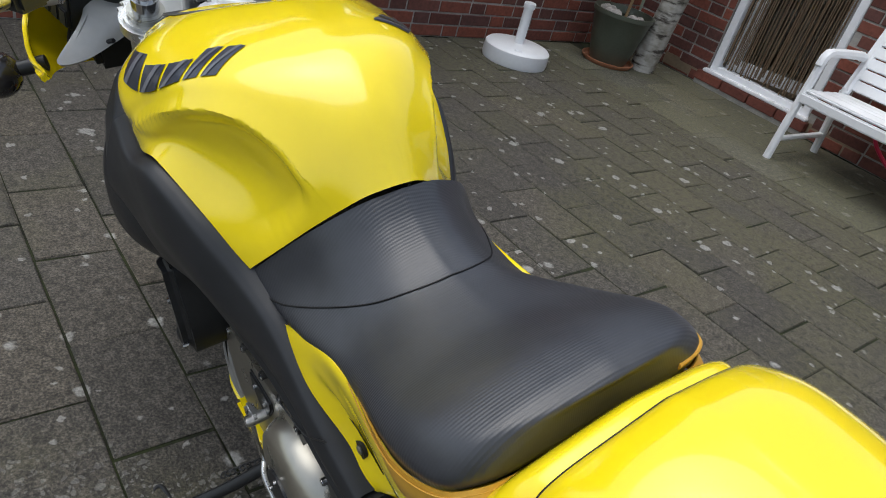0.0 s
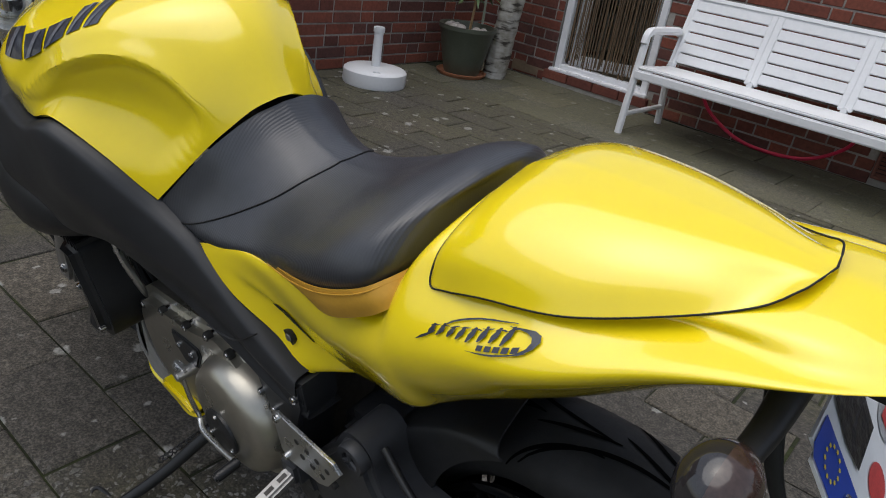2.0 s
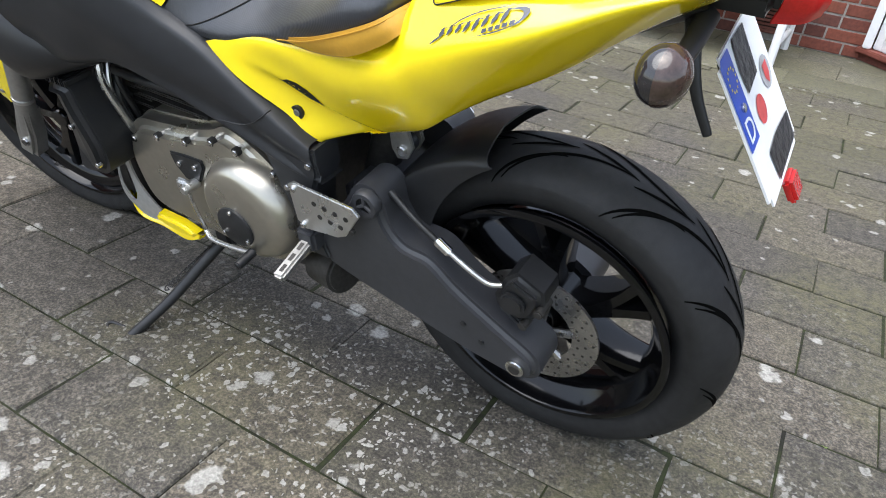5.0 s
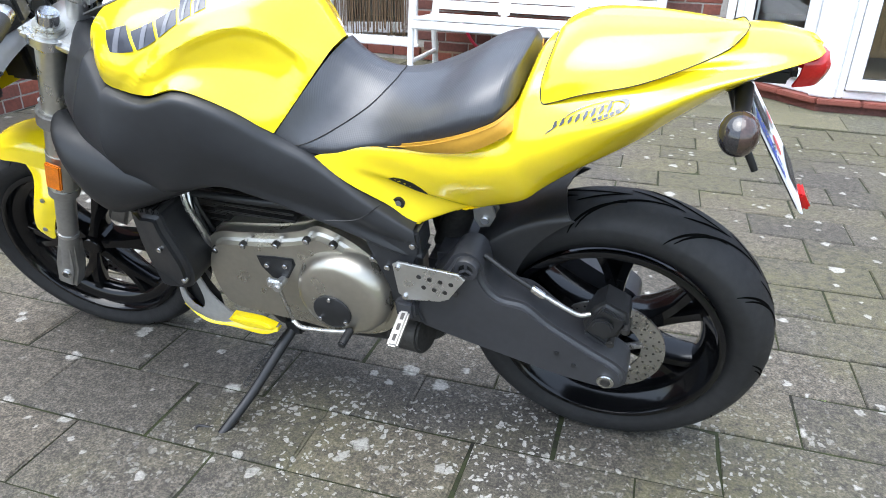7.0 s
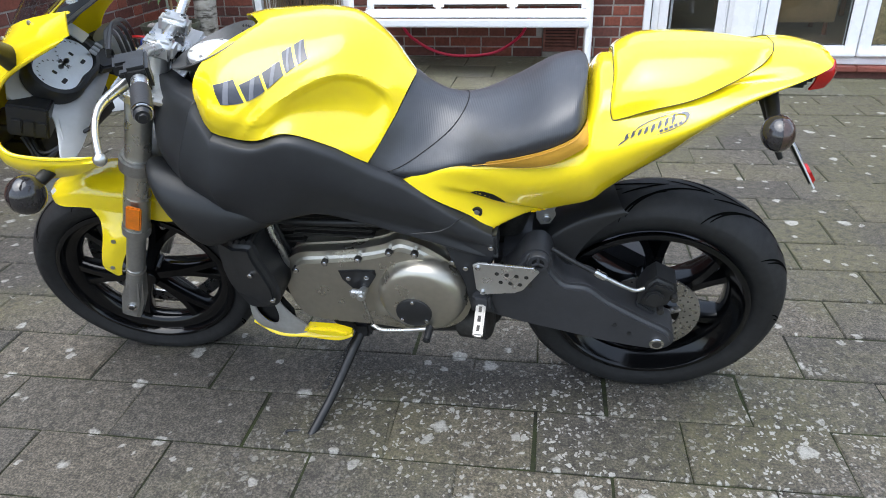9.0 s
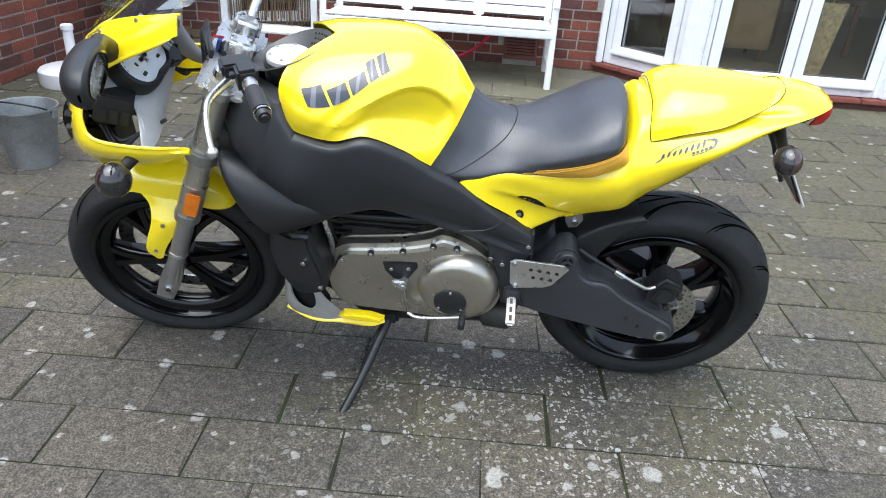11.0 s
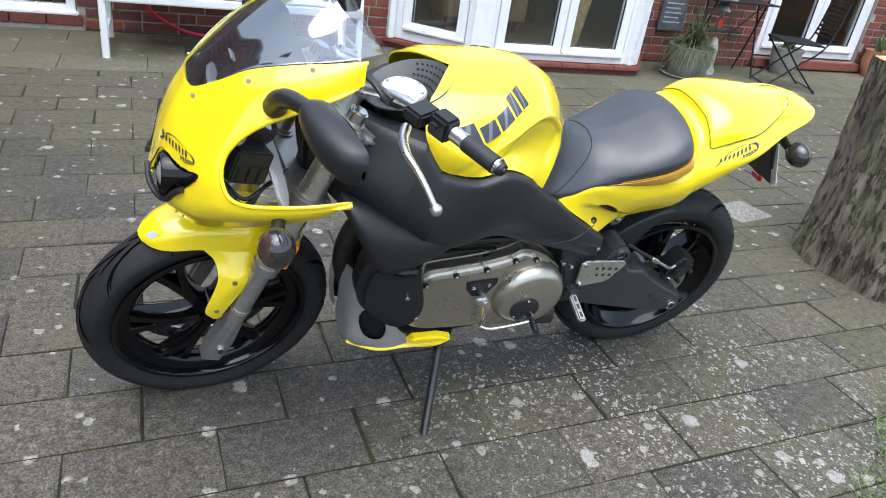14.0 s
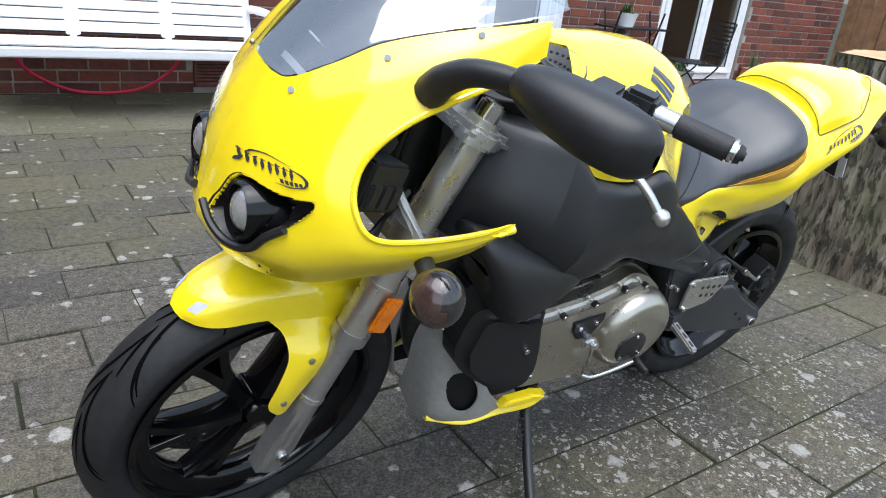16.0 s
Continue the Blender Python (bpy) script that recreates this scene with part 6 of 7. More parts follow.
for side in (-1, 1):
    f = lambda s: steered(*(lambda p: (p[0], p[1] * (-side), p[2]))(ga + (gb - ga) * s))
    part("grip", cyl(f(.22), f(.93), .0165, 20, .003), GRIP, handlebar, "black rubber grip")
    part("grip_collar", cyl(f(-.06), f(.24), .0145, 18, .002), ALU, handlebar)
    part("bar_end", cyl(f(.965), f(1.11), .0155, 20, .004, .010), PLASTIC, handlebar)
    part("bar_end_ring", cyl(f(.925), f(.97), .0165, 20, .001), CHROME, handlebar)
    c = Vector(f(-.28))
    q = (Vector(f(1)) - Vector(f(0))).to_track_quat("X", "Z").to_matrix().to_4x4()
    part("switch_housing", moved(box(-.024, .022, -.020, .020, -.023, .023, .006), Matrix.Translation(c) @ q), PLASTIC, handlebar, "black switch housing")
    part("switch_button", moved(box(-.012, .004, -.030, -.020, .0, .010, .002), Matrix.Translation(c) @ q), PLATE_WHITE if side > 0 else PLASTIC, handlebar)
    c2 = Vector(f(-.72))
    part("lever_perch", moved(box(-.022, .022, -.018, .040, -.014, .014, .005), Matrix.Translation(c2) @ q @ Matrix.Diagonal((1, -1 if side < 0 else 1, 1, 1))), PLASTIC, handlebar)
part("clutch_lever", tube([steered(.020, -.240, .104), steered(.006, -.268, .094), steered(-.004, -.310, .090), steered(.000, -.350, .088), steered(.012, -.385, .078), steered(.028, -.412, .062)], .0068, 12, taper=[1.5, 1.4, 1.2, .9, .85, .85]), ALU, handlebar, "polished clutch lever with ball end")
bm = bmesh.new()
bmesh.ops.create_uvsphere(bm, u_segments=16, v_segments=10, radius=.0115)
part("lever_ball", moved(bm, Matrix.Translation(steered(.031, -.417, .059))), ALU, handlebar)
part("brake_lever", tube([steered(.016, .235, .112), steered(-.004, .275, .098), steered(-.002, .345, .090), steered(.026, .410, .062)], .0085, 12, taper=[1.4, 1.3, .9, .8]), ALU, handlebar)
part("brake_reservoir", moved(box(-.028, .028, -.030, .030, -.022, .022, .006), Matrix.Translation(steered(.016, .168, .150)) @ STEER.to_3x3().to_4x4()), PLASTIC, handlebar, "black front brake fluid reservoir")
for k in range(4):
    part("control_cable", tube([steered(-.025, -.22, .125 + .004 * k), steered(-.055, -.15 + .01 * k, .13), steered(-.065, -.06 + .02 * k, .06), steered(-.03, -.03 + .02 * k, -.08), steered(.03, -.02, -.2)], .0042, 8), PLASTIC, bike)
part("ignition_key", moved(box(-.004, .004, -.012, .012, 0, .03, .002), STEER @ Matrix.Translation(mid_top) @ Matrix.Rotation(radians(RAKE), 4, 'Y') @ Matrix.Translation((-.035, 0, .012))), BLUE_ANO, bike)
part("key_tag", moved(lathe([(0, -.002), (.017, -.002), (.017, .002), (0, .002)], 24), Matrix.Translation(steered(-.045, .012, .035)) @ Matrix.Rotation(radians(60), 4, 'X')), RED_KEY, bike, "red ring key tag")

# front fender
FEN = [
    [(-.834, 0, .594), (-.834, -.008, .593), (-.832, -.015, .591), (-.829, -.022, .588)],
    [(-.820, 0, .612), (-.819, -.020, .608), (-.815, -.037, .599), (-.809, -.046, .586)],
    [(-.785, 0, .633), (-.784, -.028, .630), (-.781, -.052, .616), (-.777, -.064, .588)],
    [(-.725, 0, .648), (-.724, -.034, .645), (-.722, -.064, .628), (-.719, -.074, .590)],
    [(-.655, 0, .650), (-.655, -.037, .647), (-.654, -.072, .627), (-.653, -.086, .583)],
    [(-.590, 0, .641), (-.591, -.036, .638), (-.592, -.072, .616), (-.594, -.087, .566)],
    [(-.530, 0, .620), (-.531, -.034, .617), (-.534, -.068, .594), (-.538, -.083, .545)],
    [(-.488, 0, .592), (-.490, -.028, .589), (-.494, -.056, .569), (-.499, -.068, .538)],
    [(-.468, 0, .562), (-.469, -.016, .560), (-.473, -.030, .552), (-.477, -.036, .542)],
]
fend = part("front_fender", moved(skin(FEN, 60, 30, thick=0.003), FEND), YELLOW, bike, "glossy yellow front fender")
for side in (-1, 1):
    leg = skin([[(-.735, -.070, .596), (-.714, -.088, .572), (-.712, -.112, .538), (-.730, -.123, .490), (-.742, -.123, .446), (-.724, -.121, .416)],
                [(-.664, -.086, .592), (-.668, -.106, .565), (-.676, -.128, .535), (-.701, -.129, .488), (-.717, -.127, .450), (-.716, -.123, .416)],
                [(-.592, -.089, .572), (-.620, -.106, .556), (-.642, -.123, .528), (-.671, -.126, .486), (-.693, -.125, .450), (-.707, -.122, .418)]], 16, 30, mirror=False, thick=0.003)
    if side > 0:
        moved(leg, Matrix.Diagonal((1, -1, 1, 1)))
    lg = part("fender_leg", moved(leg, FEND_LEG), YELLOW, fend, "yellow fender mounting leg")
    for p in ((-.679, -.127, .537), (-.717, -.125, .449)):
        part("fender_screw", moved(cyl((p[0], p[1] * -side, p[2]), (p[0], (p[1] - .005) * -side, p[2]), .0055, 12, .001), FEND_LEG), FORK_DARK, lg)
    st = bmesh.new()
    st.faces.new([st.verts.new(v) for v in ((-.822, -.024 * -side, .606), (-.806, -.026 * -side, .6195), (-.794, -.040 * -side, .6195), (-.812, -.038 * -side, .6045))])
    part("fender_sticker", moved(st, FEND), STICKER_WHITE, fend, "small silver sticker")

# fairing: columns run from the windscreen edge down; rows from the nose to the sides
OFF_FAIR = Matrix.Translation((0, -.045, 0))
FAIR = [
    [(-.713, 0, .955), (-.742, 0, .905), (-.764, 0, .855), (-.778, 0, .800), (-.788, 0, .745), (-.765, 0, .700)],
    [(-.711, -.035, .956), (-.740, -.042, .905), (-.760, -.050, .855), (-.772, -.055, .800), (-.780, -.058, .748), (-.755, -.055, .705)],
    [(-.697, -.062, .960), (-.725, -.085, .910), (-.742, -.105, .862), (-.750, -.120, .810), (-.752, -.125, .760), (-.728, -.115, .715)],
    [(-.655, -.092, .992), (-.685, -.125, .945), (-.705, -.160, .890), (-.712, -.180, .830), (-.710, -.185, .780), (-.688, -.170, .735)],
    [(-.609, -.117, 1.027), (-.632, -.155, .985), (-.655, -.200, .900), (-.660, -.225, .845), (-.652, -.228, .805), (-.632, -.200, .755)],
    [(-.545, -.148, 1.055), (-.562, -.180, 1.020), (-.580, -.215, .930), (-.585, -.240, .842), (-.580, -.243, .812), (-.570, -.222, .775)],
    [(-.475, -.172, 1.075), (-.485, -.195, 1.048), (-.490, -.225, .940), (-.500, -.246, .842), (-.500, -.248, .822), (-.495, -.235, .798)],
    [(-.420, -.178, 1.085), (-.425, -.188, 1.072), (-.430, -.220, .950), (-.430, -.241, .842), (-.430, -.242, .836), (-.430, -.238, .830)],
]
FAIR = [[(x, y, z + .014 * max(0, min(1, (z - .86) / .10))) for x, y, z in c] for c in FAIR]
OPENING = [(-.30, .846), (-.43, .843), (-.50, .838), (-.58, .835), (-.628, .838), (-.652, .850), (-.662, .875), (-.660, .900), (-.648, .927), (-.622, .957), (-.585, .985), (-.53, 1.014), (-.47, 1.042), (-.43, 1.060), (-.30, 1.10)]


FS = np.transpose(np.array([catmull([catmull(c, 81)[v] for c in FAIR], 161) for v in range(81)]), (1, 0, 2))
half = skin(FAIR, 96, 72, mirror=False)
cut(half, OPENING)
LAMP = [(-.781, .776), (-.772, .806), (-.762, .838), (-.752, .853), (-.738, .855), (-.718, .861), (-.700, .867), (-.706, .850), (-.722, .826), (-.740, .800), (-.751, .775), (-.766, .762), (-.778, .762)]
LAMP_RING = [(p[0], p[2]) for p in catmull([(a, 0, b) for a, b in LAMP + LAMP[:1]], 67)[:-1]]
cut(half, LAMP_RING)
shell = bmesh.new()
add(shell, half.copy())
add(shell, half, Matrix.Diagonal((1, -1, 1, 1)))
bmesh.ops.remove_doubles(shell, verts=shell.verts, dist=2e-4)
thicken(shell, 0.004)
fair = part("front_fairing", moved(shell, OFF_FAIR), YELLOW, bike, "glossy yellow headlight fairing with side cut-outs")
for side in (-1, 1):
    # rounded lip round the cut-out
    rim = [drape(x, z, FS, side, 0.0) for x, z in catmull([(a, 0, b) for a, b in [(-.436, .843)] + OPENING[2:-2] + [(-.436, 1.056)]], 60)[:, ::2]]
    part("fairing_lip", moved(tube(rim, .0042, 8, 90, taper=[.1] + [1] * 14 + [.1]), OFF_FAIR), YELLOW, fair)
    for x, z in ((-.700, .962), (-.612, 1.030), (-.512, 1.074)):
        p = drape(x, z, FS, side, 0.0)
        part("fairing_screw", moved(cyl(tuple(p), (p[0] - .002, p[1] + .004 * side, p[2] + .002), .0042, 12, .001), OFF_FAIR), FORK_DARK, fair)
    # headlight recess, laid just over the shell
    def sunk(k, depth):
        ring = []
        for x, z in LAMP_RING:
            p = drape(-.750 + (x + .750) * k, .812 + (z - .812) * k, FS, side, .0005)
            ring.append((p[0] + .85 * depth, p[1] - .45 * depth * side, p[2]))
        return ring
    pod = part("headlight_recess", moved(grid_bm([sunk(1.04, -.0012), sunk(1.0, .002), sunk(.93, .018), sunk(.80, .034), sunk(.35, .040)], close_v=True), OFF_FAIR), PLASTIC, fair, "black headlight recess")
    part("recess_lip", moved(tube([drape(x, z, FS, side, .004) for x, z in ((-.782, .778), (-.780, .764), (-.768, .758), (-.752, .772), (-.740, .798), (-.724, .822))], .006, 8, 30), OFF_FAIR), PLASTIC, fair)
    hm = Matrix.Translation((-.744, .094 * side, .806)) @ Matrix.Rotation(radians(90 - 4 * side), 4, 'Z') @ Matrix.Rotation(radians(6), 4, 'X')
    part("headlight_rim", moved(lathe([(.032, .000), (.033, .020), (.037, .022), (.041, .016), (.0415, -.05), (.030, -.05)], 44, close=True), OFF_FAIR @ hm), GLOSS_BLACK, fair)
    part("headlight_lens", moved(lathe([(0, .026), (.012, .0245), (.022, .020), (.029, .012), (.032, .004)], 40), OFF_FAIR @ hm), LAMP_GLASS, fair, "round clear projector lens")
    # dark brush emblem over the lamp
    org, ex, ez = (-.752, .858), (.049, .020), (-.010, .020)
    part("script_emblem", moved(decal(script(), org, ex, ez, FS, side, sub=2), OFF_FAIR), DECAL, fair, "dark brush-stroke emblem")
    part("emblem_bar", moved(decal([bar(.55 + .075 * k, .605 + .075 * k, .12, .28) for k in range(5)], org, ex, ez, FS, side, sub=2), OFF_FAIR), DECAL, fair, "small dark block emblem")
    # mirror
    mst = part("mirror_stalk", moved(tube([(-.572, .180 * side, 1.008), (-.570, .203 * side, 1.034), (-.558, .240 * side, 1.058), (-.532, .296 * side, 1.070)], .0165, 16, taper=[1.35, 1.15, .95, .8]), OFF_FAIR), PLASTIC, bike, "black mirror stalk")
    MS, RIMG = [], []
    for (f, h, d) in ((-.03, .004, .004), (.0, .014, .014), (.12, .021, .023), (.35, .027, .031), (.65, .030, .034), (.88, .027, .028), (.98, .016, .015), (1.01, .003, .003)):
        c0 = np.array((-.535, .290, 1.072)) + f * np.array((.050, .158, -.010))
        gx = -.4905 + (c0[1] - .372) * .24
        ring = []
        for a in np.linspace(0, 2 * math.pi, 28, endpoint=False):
            # bulging ahead, a flat bezel behind
            ca = math.cos(a)
            dx = -d * 1.25 * ca ** .8 if ca > 0 else (gx - c0[0]) * min(1, d / .022) * (-ca) ** .3
            ring.append((c0[0] + dx, c0[1] * side, c0[2] + h * math.sin(a) + .004 * math.sin(a)))
        MS.append(ring)
    part("mirror_shell", moved(grid_bm(np.array([catmull([MS[i][j] for i in range(8)], 26) for j in range(28)]).transpose(1, 0, 2), close_v=True), OFF_FAIR), PLASTIC, mst, "black teardrop mirror shell")
    bm = bmesh.new()
    bm.faces.new([bm.verts.new((-.4885 + .015 * math.cos(a), (.372 + .062 * math.cos(a)) * side, 1.066 - .004 * math.cos(a) + .026 * math.sin(a))) for a in np.linspace(0, 2 * math.pi, 32, endpoint=False)])
    part("mirror_glass", moved(bm, OFF_FAIR), MIRROR, mst, "mirror glass")
    ist = part("indicator_stalk", moved(tube([(-.560, .225 * side, .802), (-.566, .250 * side, .798), (-.572, .275 * side, .794)], .013, 12), OFF_FAIR), PLASTIC, bike)
    bm = bmesh.new()
    bmesh.ops.create_uvsphere(bm, u_segments=24, v_segments=14, radius=1)
    part("front_indicator", moved(bm, OFF_FAIR @ Matrix.Translation((-.574, .300 * side, .790)) @ Matrix.Diagonal((.034, .038, .038, 1))), SMOKE, ist, "round smoked front indicator")
    bm = bmesh.new()
    bmesh.ops.create_uvsphere(bm, u_segments=24, v_segments=14, radius=1)
    bmesh.ops.delete(bm, geom=[v for v in bm.verts if v.co.x > -.25], context='VERTS')
    part("indicator_lens", moved(bm, OFF_FAIR @ Matrix.Translation((-.574, .300 * side, .790)) @ Matrix.Diagonal((.0352, .0385, .0385, 1))), INDICATOR, ist, "tinted amber lens half")
# windscreen
WS = [
    [(-.713, 0, .957), (-.640, 0, 1.030), (-.560, 0, 1.105), (-.480, 0, 1.168)],
    [(-.711, -.035, .958), (-.636, -.048, 1.030), (-.555, -.060, 1.103), (-.475, -.068, 1.162)],
    [(-.697, -.062, .962), (-.625, -.080, 1.030), (-.545, -.100, 1.095), (-.462, -.115, 1.148)],
    [(-.655, -.092, .994), (-.600, -.110, 1.040), (-.525, -.130, 1.090), (-.440, -.148, 1.132)],
    [(-.609, -.117, 1.029), (-.565, -.132, 1.055), (-.505, -.148, 1.085), (-.420, -.163, 1.120)],
    [(-.545, -.148, 1.057), (-.520, -.155, 1.066), (-.475, -.163, 1.085), (-.405, -.172, 1.112)],
    [(-.475, -.172, 1.077), (-.455, -.174, 1.082), (-.430, -.176, 1.090), (-.398, -.178, 1.100)],
]
WS = [[(x, y, z + .014) for x, y, z in c] for c in WS]
ws = part("windscreen", moved(skin(WS, 40, 24), OFF_FAIR), SCREEN, bike, "smoked clear windscreen")
ws.visible_shadow = False
SHROUD = []
for k, row in enumerate(WS[:6]):
    x, y, z = row[0]
    SHROUD.append([(x + .006, y * .98, z - .006), (x + .022, y * .93, z - .014), (x + .040, y * .88, z - .032)])
part("screen_shroud", moved(skin(SHROUD, 30, 10, thick=.003), OFF_FAIR), PLASTIC, bike, "black inner panel behind the windscreen")
# dash and bracket behind the screen
part("bracket_arm", tube([(-.60, .08, .93), (-.585, .10, .88), (-.56, .12, .84), (-.545, .16, .82)], .020, 12, taper=[1.4, 1.2, .8, .7]), GREY_PLASTIC, bike, "silver-grey fairing bracket arm")
DASH = Matrix.Translation((-.598, -.084, .928)) @ Matrix.Rotation(radians(46), 4, 'Y') @ Matrix.Rotation(radians(90), 4, 'Z') @ Matrix.Rotation(radians(6), 4, 'Z')

CONSOLE = [
    [(-.125, .040, -.030), (-.130, .015, -.028), (-.132, -.005, -.030), (-.130, -.024, -.036)],
    [(-.095, .060, -.026), (-.100, .010, -.024), (-.108, -.025, -.026), (-.114, -.052, -.034)],
    [(-.070, .070, -.024), (-.078, -.010, -.022), (-.105, -.058, -.024), (-.184, -.104, -.050)],
    [(-.040, .075, -.022), (-.045, -.030, -.018), (-.070, -.078, -.018), (-.140, -.118, -.040)],
    [(.010, .075, -.022), (.005, -.030, -.018), (-.020, -.075, -.018), (-.048, -.098, -.026)],
    [(.060, .070, -.022), (.060, -.020, -.020), (.050, -.060, -.020), (.040, -.084, -.028)],
    [(.105, .055, -.024), (.115, -.005, -.024), (.120, -.040, -.024), (.118, -.066, -.030)],
    [(.130, .030, -.030), (.150, -.005, -.030), (.160, -.030, -.032), (.165, -.050, -.040)],
]
part("dash_console", moved(skin(CONSOLE, 44, 30, mirror=False, thick=0.010), DASH), GREY_PLASTIC, bike, "silver-grey instrument console")


def peanut(scale, h, n=56):
    """The two-lobed outline of the instrument, at height h over its plane."""
    ring = []
    for a in np.linspace(0, 2 * math.pi, n, endpoint=False):
        r = (.061 + .019 * math.cos(2 * a)) + (scale - 1) * .062
        ring.append((r * math.cos(a), r * math.sin(a), h))
    return ring


bm = grid_bm([peanut(.05, .006), peanut(1.0, .006), peanut(1.06, .014), peanut(1.20, .012), peanut(1.27, .0), peanut(1.25, -.022), peanut(.9, -.030)], close_v=True)
dash = part("instrument_panel", moved(bm, DASH), PLASTIC, bike, "black instrument cluster with white dials")
bm = grid_bm([peanut(.03, .0068), peanut(.5, .0068), peanut(.985, .0068)], close_v=True)
part("dial", moved(bm, DASH), WHITE_DIAL, dash, "white two-lobed dial face")
for x, y, a, d in ((-.036, .002, .0035, .005), (.036, .002, .0035, .005), (-.042, -.022, .008, .004), (.036, -.024, .007, .0035)):
    part("dial_mark", moved(box(x - a, x + a, y - d, y + d, .0066, .0082, .001), DASH), PLASTIC, dash)
for s0 in (-1, 1):
    for k in range(9):
        a = radians(15 + 150 * k / 8)
        p = (s0 * .038 + .034 * math.cos(a), .032 * math.sin(a))
        part("dial_tick", moved(box(p[0] - .0008, p[0] + .0008, p[1] - .0018, p[1] + .0018, .0068, .0076), DASH), PLASTIC, dash)
part("dash_wing", moved(plate([(.050, -.050), (.100, -.040), (.118, .010), (.112, .060), (.085, .075), (.060, .062)], -.004, .016, .004, 2), DASH @ Matrix.Rotation(radians(-90), 4, 'X') @ Matrix.Diagonal((1, 1, -1, 1))), PLASTIC, dash)
part("display_window", moved(box(.072, .106, -.002, .054, .0175, .0205, .001), DASH), STICKER_WHITE, dash, "pale display window")
for k in range(3):
    part("dash_button", moved(box(.060 + .014 * k, .070 + .014 * k, -.036, -.020, .0175, .0215, .001), DASH), STICKER_GREY, dash)
for side in (-1, 1):
    rb = part("relay_box", moved(box(-.045, .030, -.032, .032, -.034, .034, .004), Matrix.Translation((-.612, .150 * side - .045, .875)) @ Matrix.Rotation(radians(-20 * side), 4, 'Z') @ Matrix.Rotation(radians(20), 4, 'Y')), PLASTIC, bike, "black relay box behind the fairing")
    for k in range(3):
        part("relay", moved(box(-.036 + .022 * k, -.017 + .022 * k, .030 * side, .037 * side, -.026, .006, .002), Matrix.Translation((-.612, .150 * side - .045, .875)) @ Matrix.Rotation(radians(-20 * side), 4, 'Z') @ Matrix.Rotation(radians(20), 4, 'Y')), PLASTIC, rb)
    part("headlight_back", moved(box(-.04, .05, -.05, .05, -.05, .04, .012), Matrix.Translation((-.70, .09 * side - .045, .775))), PLASTIC, bike)
    for k in range(3):
        part("fairing_wire", tube([(-.66, (.14 + .01 * k) * side - .045, .83), (-.62, (.17 + .006 * k) * side - .045, .80 - .01 * k), (-.58, .15 * side - .045, .81), (-.53, .12 * side - .045, .83)], .004, 6), PLASTIC, bike)

# ---- things in the yard ----
def bench():
    """A white plastic garden bench for three."""
    e = empty("garden_bench", pose(0, 0, 0), "white plastic garden bench with slotted back standing against the wall", "bench")
    x0, x1, yf, yb = -1.09, .54, 3.33, 3.88
    for x in (x0, x1):
        s = 1 if x == x0 else -1
        part("front_leg", tube([(x, yf, 0), (x, yf + .015, .2), (x, yf + .035, .40), (x, yf + .055, .575)], .024, 8, 14), WHITE_PAINT, e)
        part("rear_leg", tube([(x, yb, 0), (x, yb - .03, .2), (x, yb - .06, .40)], .024, 8, 10), WHITE_PAINT, e)
        part("stretcher", tube([(x, yf + .012, .12), (x, yb - .018, .12)], .017, 8), WHITE_PAINT, e)
        part("armrest", tube([(x, yf + .04, .55), (x, yf + .06, .605), (x, yf + .13, .622), (x, yb - .10, .615), (x, yb - .06, .60)], .026, 8, 20), WHITE_PAINT, e)
        part("back_post", tube([(x + .03 * s, yb - .09, .40), (x + .03 * s, yb - .02, .62), (x + .03 * s, yb + .05, .83)], .022, 8, 10), WHITE_PAINT, e)
    for k in range(5):
        y = yf + .012 + k * .092
        part("seat_slat", box(x0 + .01, x1 - .01, y, y + .082, .385 + (.02 if k == 0 else .012 - .004 * k), .415 + (.008 if k == 0 else .002 - .004 * k), .008), WHITE_PAINT, e)
    part("seat_rail", box(x0, x1, yf + .0, yf + .03, .345, .40, .008), WHITE_PAINT, e)
    tilt = Matrix.Translation((0, yb - .085, .43)) @ Matrix.Rotation(radians(-17), 4, 'X')
    W = (x1 - x0) / 3
    for p in range(3):
        a, b = x0 + p * W, x0 + (p + 1) * W
        for k in range(6):
            z = .0 + k * .068
            part("back_slat", moved(box(a + .035, b - .035, -.010, .010, z, z + .0595, .004), tilt), WHITE_PAINT, e)
        for x in (a, b - .04):
            part("back_stile", moved(box(x, x + .04, -.012, .012, -.02, .412, .005), tilt), WHITE_PAINT, e)
        part("seat_tab", box((a if p else a + .02) - .018, (a if p else a + .02) + .018, yf + .44, yf + .50, .39, .43, .004), WHITE_PAINT, e)
    part("top_rail", moved(box(x0, x1, -.016, .016, .398, .43, .008), tilt), WHITE_PAINT, e)


def umbrella_base():
    e = empty("umbrella_stand", pose(-2.49, 2.53, 0), "white plastic parasol stand with an empty tube", "parasol stand")
    b = lathe([(0, .112), (.05, .114), (.15, .108), (.195, .100), (.207, .088), (.210, .02), (.204, 0), (0, 0)], 48)
    part("base", moved(b, Matrix.Rotation(radians(90), 4, 'X')), WHITE_PAINT, e)
    part("tube", cyl((0, 0, .105), (0, 0, .325), .030, 20, .003), WHITE_PAINT, e)
    part("tube_collar", cyl((0, 0, .325), (0, 0, .362), .037, 20, .005), WHITE_PAINT, e)
    part("filler_cap", moved(box(.125, .175, -.025, .025, .100, .113, .004), Matrix.Rotation(radians(-40), 4, 'Z')), WHITE_PAINT, e)


